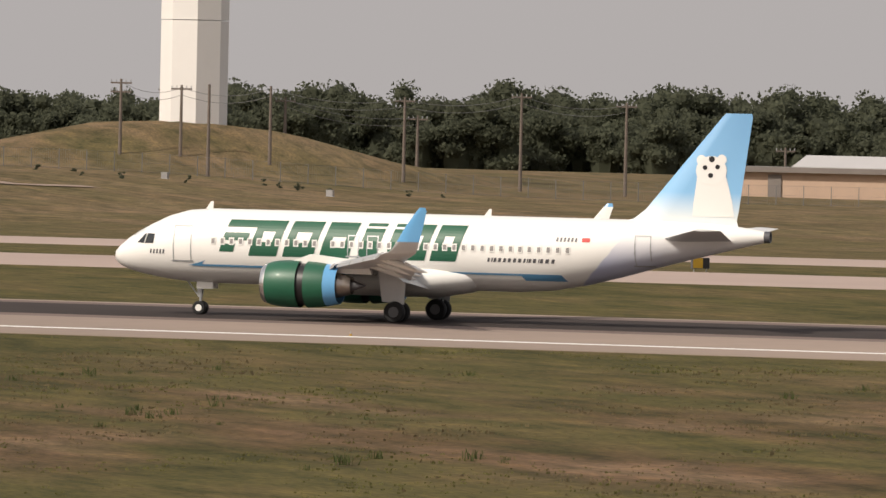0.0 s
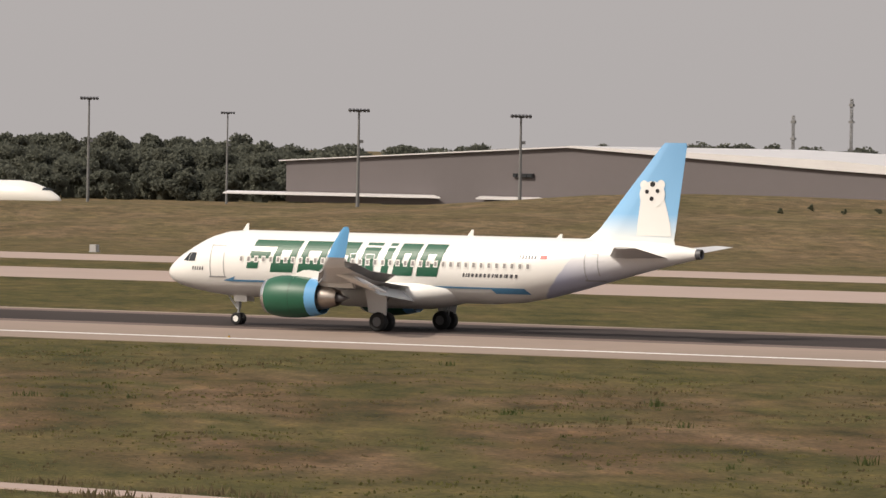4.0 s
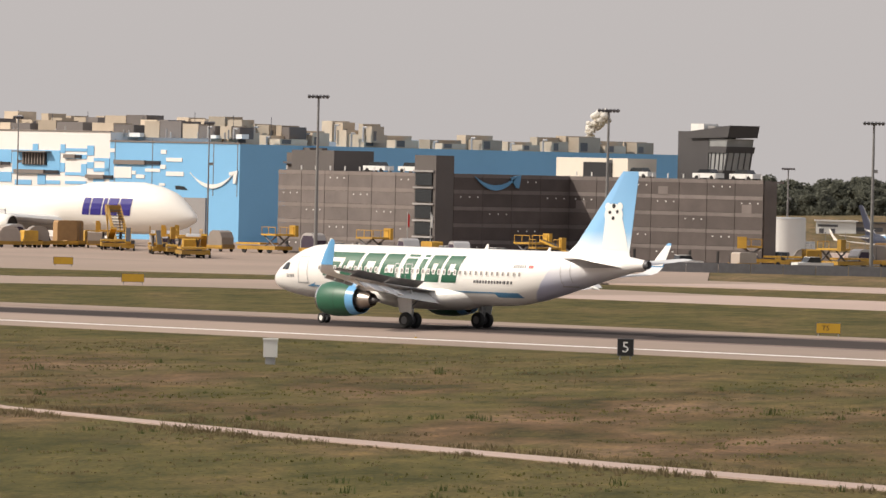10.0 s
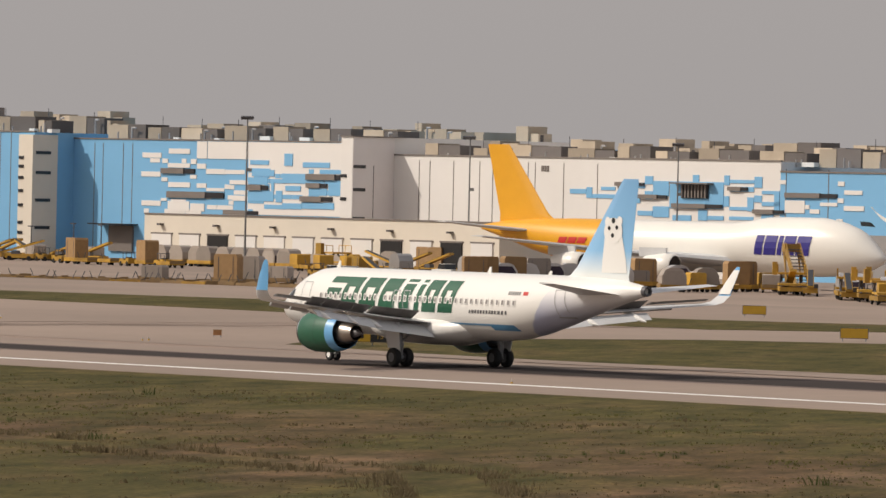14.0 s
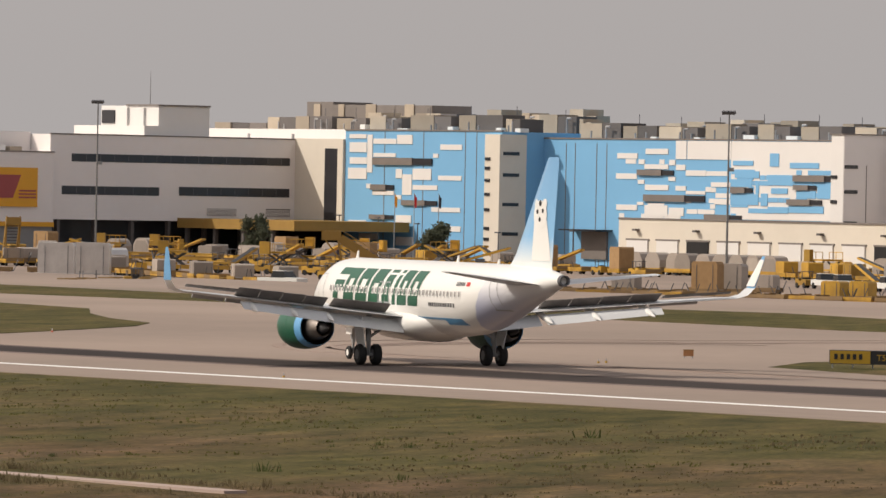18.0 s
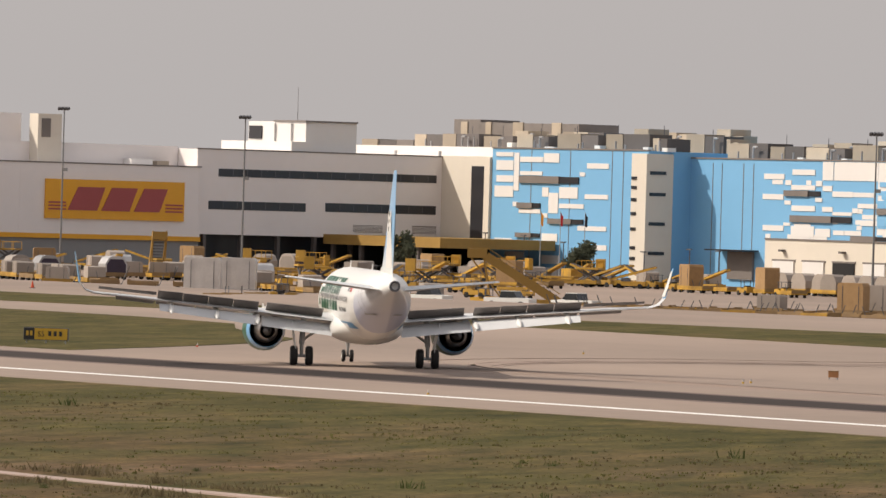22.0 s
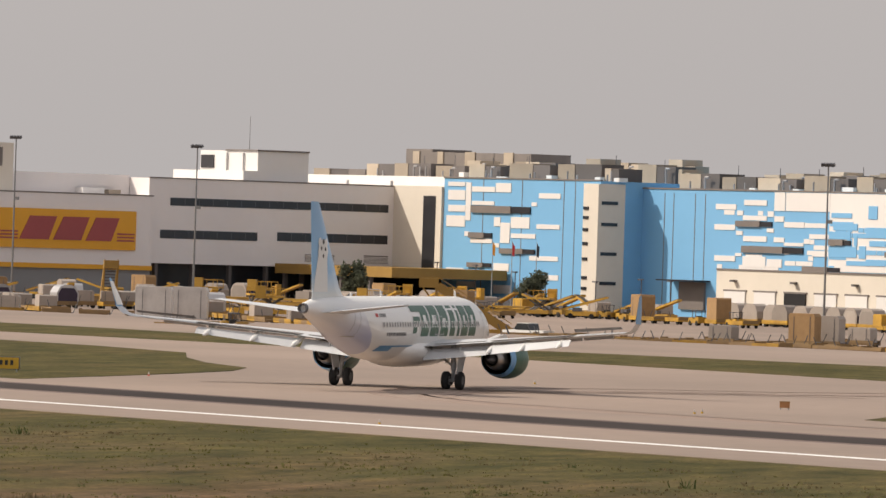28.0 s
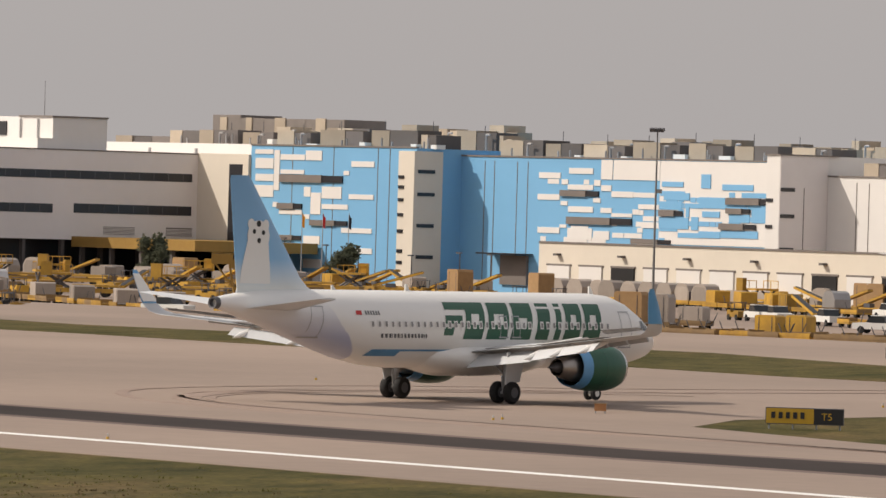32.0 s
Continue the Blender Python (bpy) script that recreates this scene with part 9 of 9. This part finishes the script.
# ---- grass tufts and weeds near the runway ----
def tufts(name, label, n, x0, x1, y0, y1, hmin, hmax, material, seed, w=0.10):
    rng = np.random.default_rng(seed)
    x, y = rng.uniform(x0, x1, n), rng.uniform(y0, y1, n)
    keep = np.array([abs(b - path_y(a)) > 3.0 for a, b in zip(x, y)])
    x, y = x[keep], y[keep]
    n = len(x)
    z = np.array([ground_z(a, b) for a, b in zip(x, y)])
    h = rng.uniform(hmin, hmax, n) * rng.uniform(0.6, 1.2, n)
    chunks = []
    for k in range(3):
        ang = rng.uniform(0, math.pi, n)
        dx, dy = np.cos(ang) * w * 2.2, np.sin(ang) * w * 2.2
        ox, oy = rng.normal(0, w, n), rng.normal(0, w, n)
        lean = rng.normal(0, 0.25, (n, 2)) * h[:, None]
        q = np.stack([np.stack([x + ox - dx, y + oy - dy, z - 0.02], 1), np.stack([x + ox + dx, y + oy + dy, z - 0.02], 1),
                      np.stack([x + ox + dx * 0.35 + lean[:, 0], y + oy + dy * 0.35 + lean[:, 1], z + h], 1), np.stack([x + ox - dx * 0.35 + lean[:, 0], y + oy - dy * 0.35 + lean[:, 1], z + h * 0.9], 1)], 1)
        chunks.append(q.reshape(-1, 3))
    return tagged(new(name, leaf_mesh(name, chunks, material)), label, "grass", kind="stuff")


GREENT = mat("green_grass_blades", (0.165, 0.155, 0.062), 0.8, col2=(0.120, 0.112, 0.042), scale=0.15, fine=2)
DRYT = mat("dry_straw_blades", (0.19, 0.150, 0.088), 0.9, col2=(0.140, 0.112, 0.062), scale=0.15, fine=2)
WEED = mat("dark_green_weeds", (0.088, 0.108, 0.040), 0.8, col2=(0.066, 0.084, 0.030), scale=0.5, fine=3)


def fringe(name, label, x, y, hmin, hmax, wide, per, material, seed, broad=0.09):
    """Bunches of narrow upright blades at the given spots."""
    rng = np.random.default_rng(seed)
    n = len(x)
    z = np.array([ground_z(a, b) for a, b in zip(x, y)])
    # taller where the ground is rich
    rich = np.array([0.5 + 0.9 * smooth(-0.25, 0.35, noise.noise((a * 0.22, b * 0.07, 8))) for a, b in zip(x, y)])
    h = rng.uniform(hmin, hmax, n) * rich
    ch = []
    for k in range(per):
        ox, oy = rng.normal(0, wide, n) * h, rng.normal(0, wide, n) * h
        ang = rng.uniform(0, math.pi, n)
        dx, dy = np.cos(ang) * h * broad, np.sin(ang) * h * broad
        hh = h * rng.uniform(0.5, 1.0, n)
        lx, ly = rng.normal(0, 0.25, n) * h, rng.normal(0, 0.25, n) * h
        px_, py_ = x + ox, y + oy
        ch.append(np.stack([np.stack([px_ - dx, py_ - dy, z - 0.02], 1), np.stack([px_ + dx, py_ + dy, z - 0.02], 1), np.stack([px_ + dx + lx * 0.6, py_ + dy + ly * 0.6, z + hh * 0.65], 1), np.stack([px_ + lx, py_ + ly, z + hh], 1)], 1).reshape(-1, 3))
    return tagged(new(name, leaf_mesh(name, ch, leafy(material, 0.4))), label, "grass", kind="stuff")


rng = np.random.default_rng(3)
wx, wy = rng.uniform(-450, -40, 260), rng.uniform(160, 326, 260)
# a part of the weeds stands in loose patches
cx_, cy_ = rng.uniform(-450, -40, 55), rng.uniform(165, 315, 55)
wx = np.concatenate([wx, (cx_[:, None] + rng.normal(0, 2.4, (55, 9))).ravel()])
wy = np.concatenate([wy, (cy_[:, None] + rng.normal(0, 6.0, (55, 9))).ravel()])
ok = np.array([abs(b - path_y(a)) > 2.4 for a, b in zip(wx, wy)])
fringe("weeds", "scattered dark green weeds in the grass", wx[ok], wy[ok], 0.12, 0.38, 0.50, 22, WEED, 5, 0.06)
fx = rng.uniform(-450, -40, 9000)
fy = np.array([path_y(a) for a in fx]) + rng.choice((1, -1), 9000) * (1.9 + np.abs(rng.normal(0, 1.0, 9000)))
fringe("dry_grass", "taller dry grass fringe along the perimeter road", fx, fy, 0.10, 0.32, 0.3, 5, DRYT, 6)
# low clumps all over, green ones and dry ones in drifts of their own
for lb, m, hi, seed, sign_ in (("short rough green grass tufts beside the runway", GREENT, 0.085, 7, 1), ("short dry grass tufts beside the runway", DRYT, 0.10, 8, -1)):
    gx_, gy_ = rng.uniform(-470, -20, 62000), rng.uniform(165, 339 if seed == 7 else 328, 62000)
    ok = np.array([abs(b - path_y(a)) > 2.0 and sign_ * noise.noise((a * 0.05, b * 0.022, 21)) > rnd.uniform(-0.35, 0.25) for a, b in zip(gx_, gy_)])
    fringe("grass_tufts", lb, gx_[ok], gy_[ok], 0.03, hi, 1.2, 4, m, seed, 0.5)
# dark fence and clipped hedge along the warehouse foot
hedge = thing("fence", "low dark mesh fence along the warehouse foot", "fence", pose(*swung(-1058, 783), -1))
for k in range(14):
    part("panel", Shape().box(k * 2.7, 0, 0.05, k * 2.7 + 2.5, 0.06, 2.0), DGREYM, hedge)
    part("post", Shape().tube((k * 2.7, 0, 0), (k * 2.7, 0, 2.2), 0.06, n=5), STEEL, hedge)


# ---- low bushes along the rise before the far woods ----
brng = np.random.default_rng(12)
for k in range(46):
    bx = -240 - 4.6 * k + brng.uniform(-2, 2)
    by = (838 if bx < -325 else 800) + brng.uniform(-9, 9) + (0 if bx > -420 else -20)
    hb = brng.uniform(0.3, 0.75)
    bush = tagged(new("bush", leaf_mesh("bush", crown_points(brng, 0, 0, -0.2, hb * 1.7, hb * 1.5, 6, 40, 0.07, True), LEAF)), "low dark green bush in the rough grass", "bush", "bushes along the rise")
    bush.location = (bx, by, ground_z(bx, by))


# ---- what moves ----
def motions():
    walk(PLANE, [(t, pose(x, y, 0.04, 0, 0, -turn)) for t, x, y, turn in TAXI])
    for ob, a, axis in SPOILERS:
        walk(ob, [(t, Matrix.Translation(a) @ Matrix.Rotation(radians(-up), 4, axis)) for t, up in ((0, 35), (24.3, 35), (26.0, 2), (32, 2))])
    walk(SAIL, [(0.75 * k, pose(0.5, 0, 20.4, 0, 0, 207 - 75 * k)) for k in range(43)] + [(32, pose(0.5, 0, 20.4, 0, 0, 207 - 3200))])
    for ob in SLEEVES:
        walk(ob, [(t, pose(dx, 0, 0)) for t, dx in ((0, 0.42), (0.4, 0.4), (1.1, 0), (32, 0))])
    walk(MOWER, [(t, pose(x, y, 0.02, 0, 0, 15)) for t, x, y in ((0, -40, 267), (14, -60, 267), (24, -260, 267), (28.4, -321.62, 266.38), (29, -327.32, 266.35), (29.5, -332.82, 266.33), (30, -338.44, 266.29), (30.5, -342.87, 266.21), (31, -347.81, 266.12), (31.5, -351.62, 266.08), (32, -355.61, 266.04))])
    for ob, at, u in PUFFS:
        walk(ob, [(t, pose(at.x + 0.25 * math.sin(t * 0.5 + 5 * u), at.y, at.z + 0.4 * math.sin(t * 0.4 + 9 * u))) for t in (0, 6, 9, 12, 20, 32)])


motions()
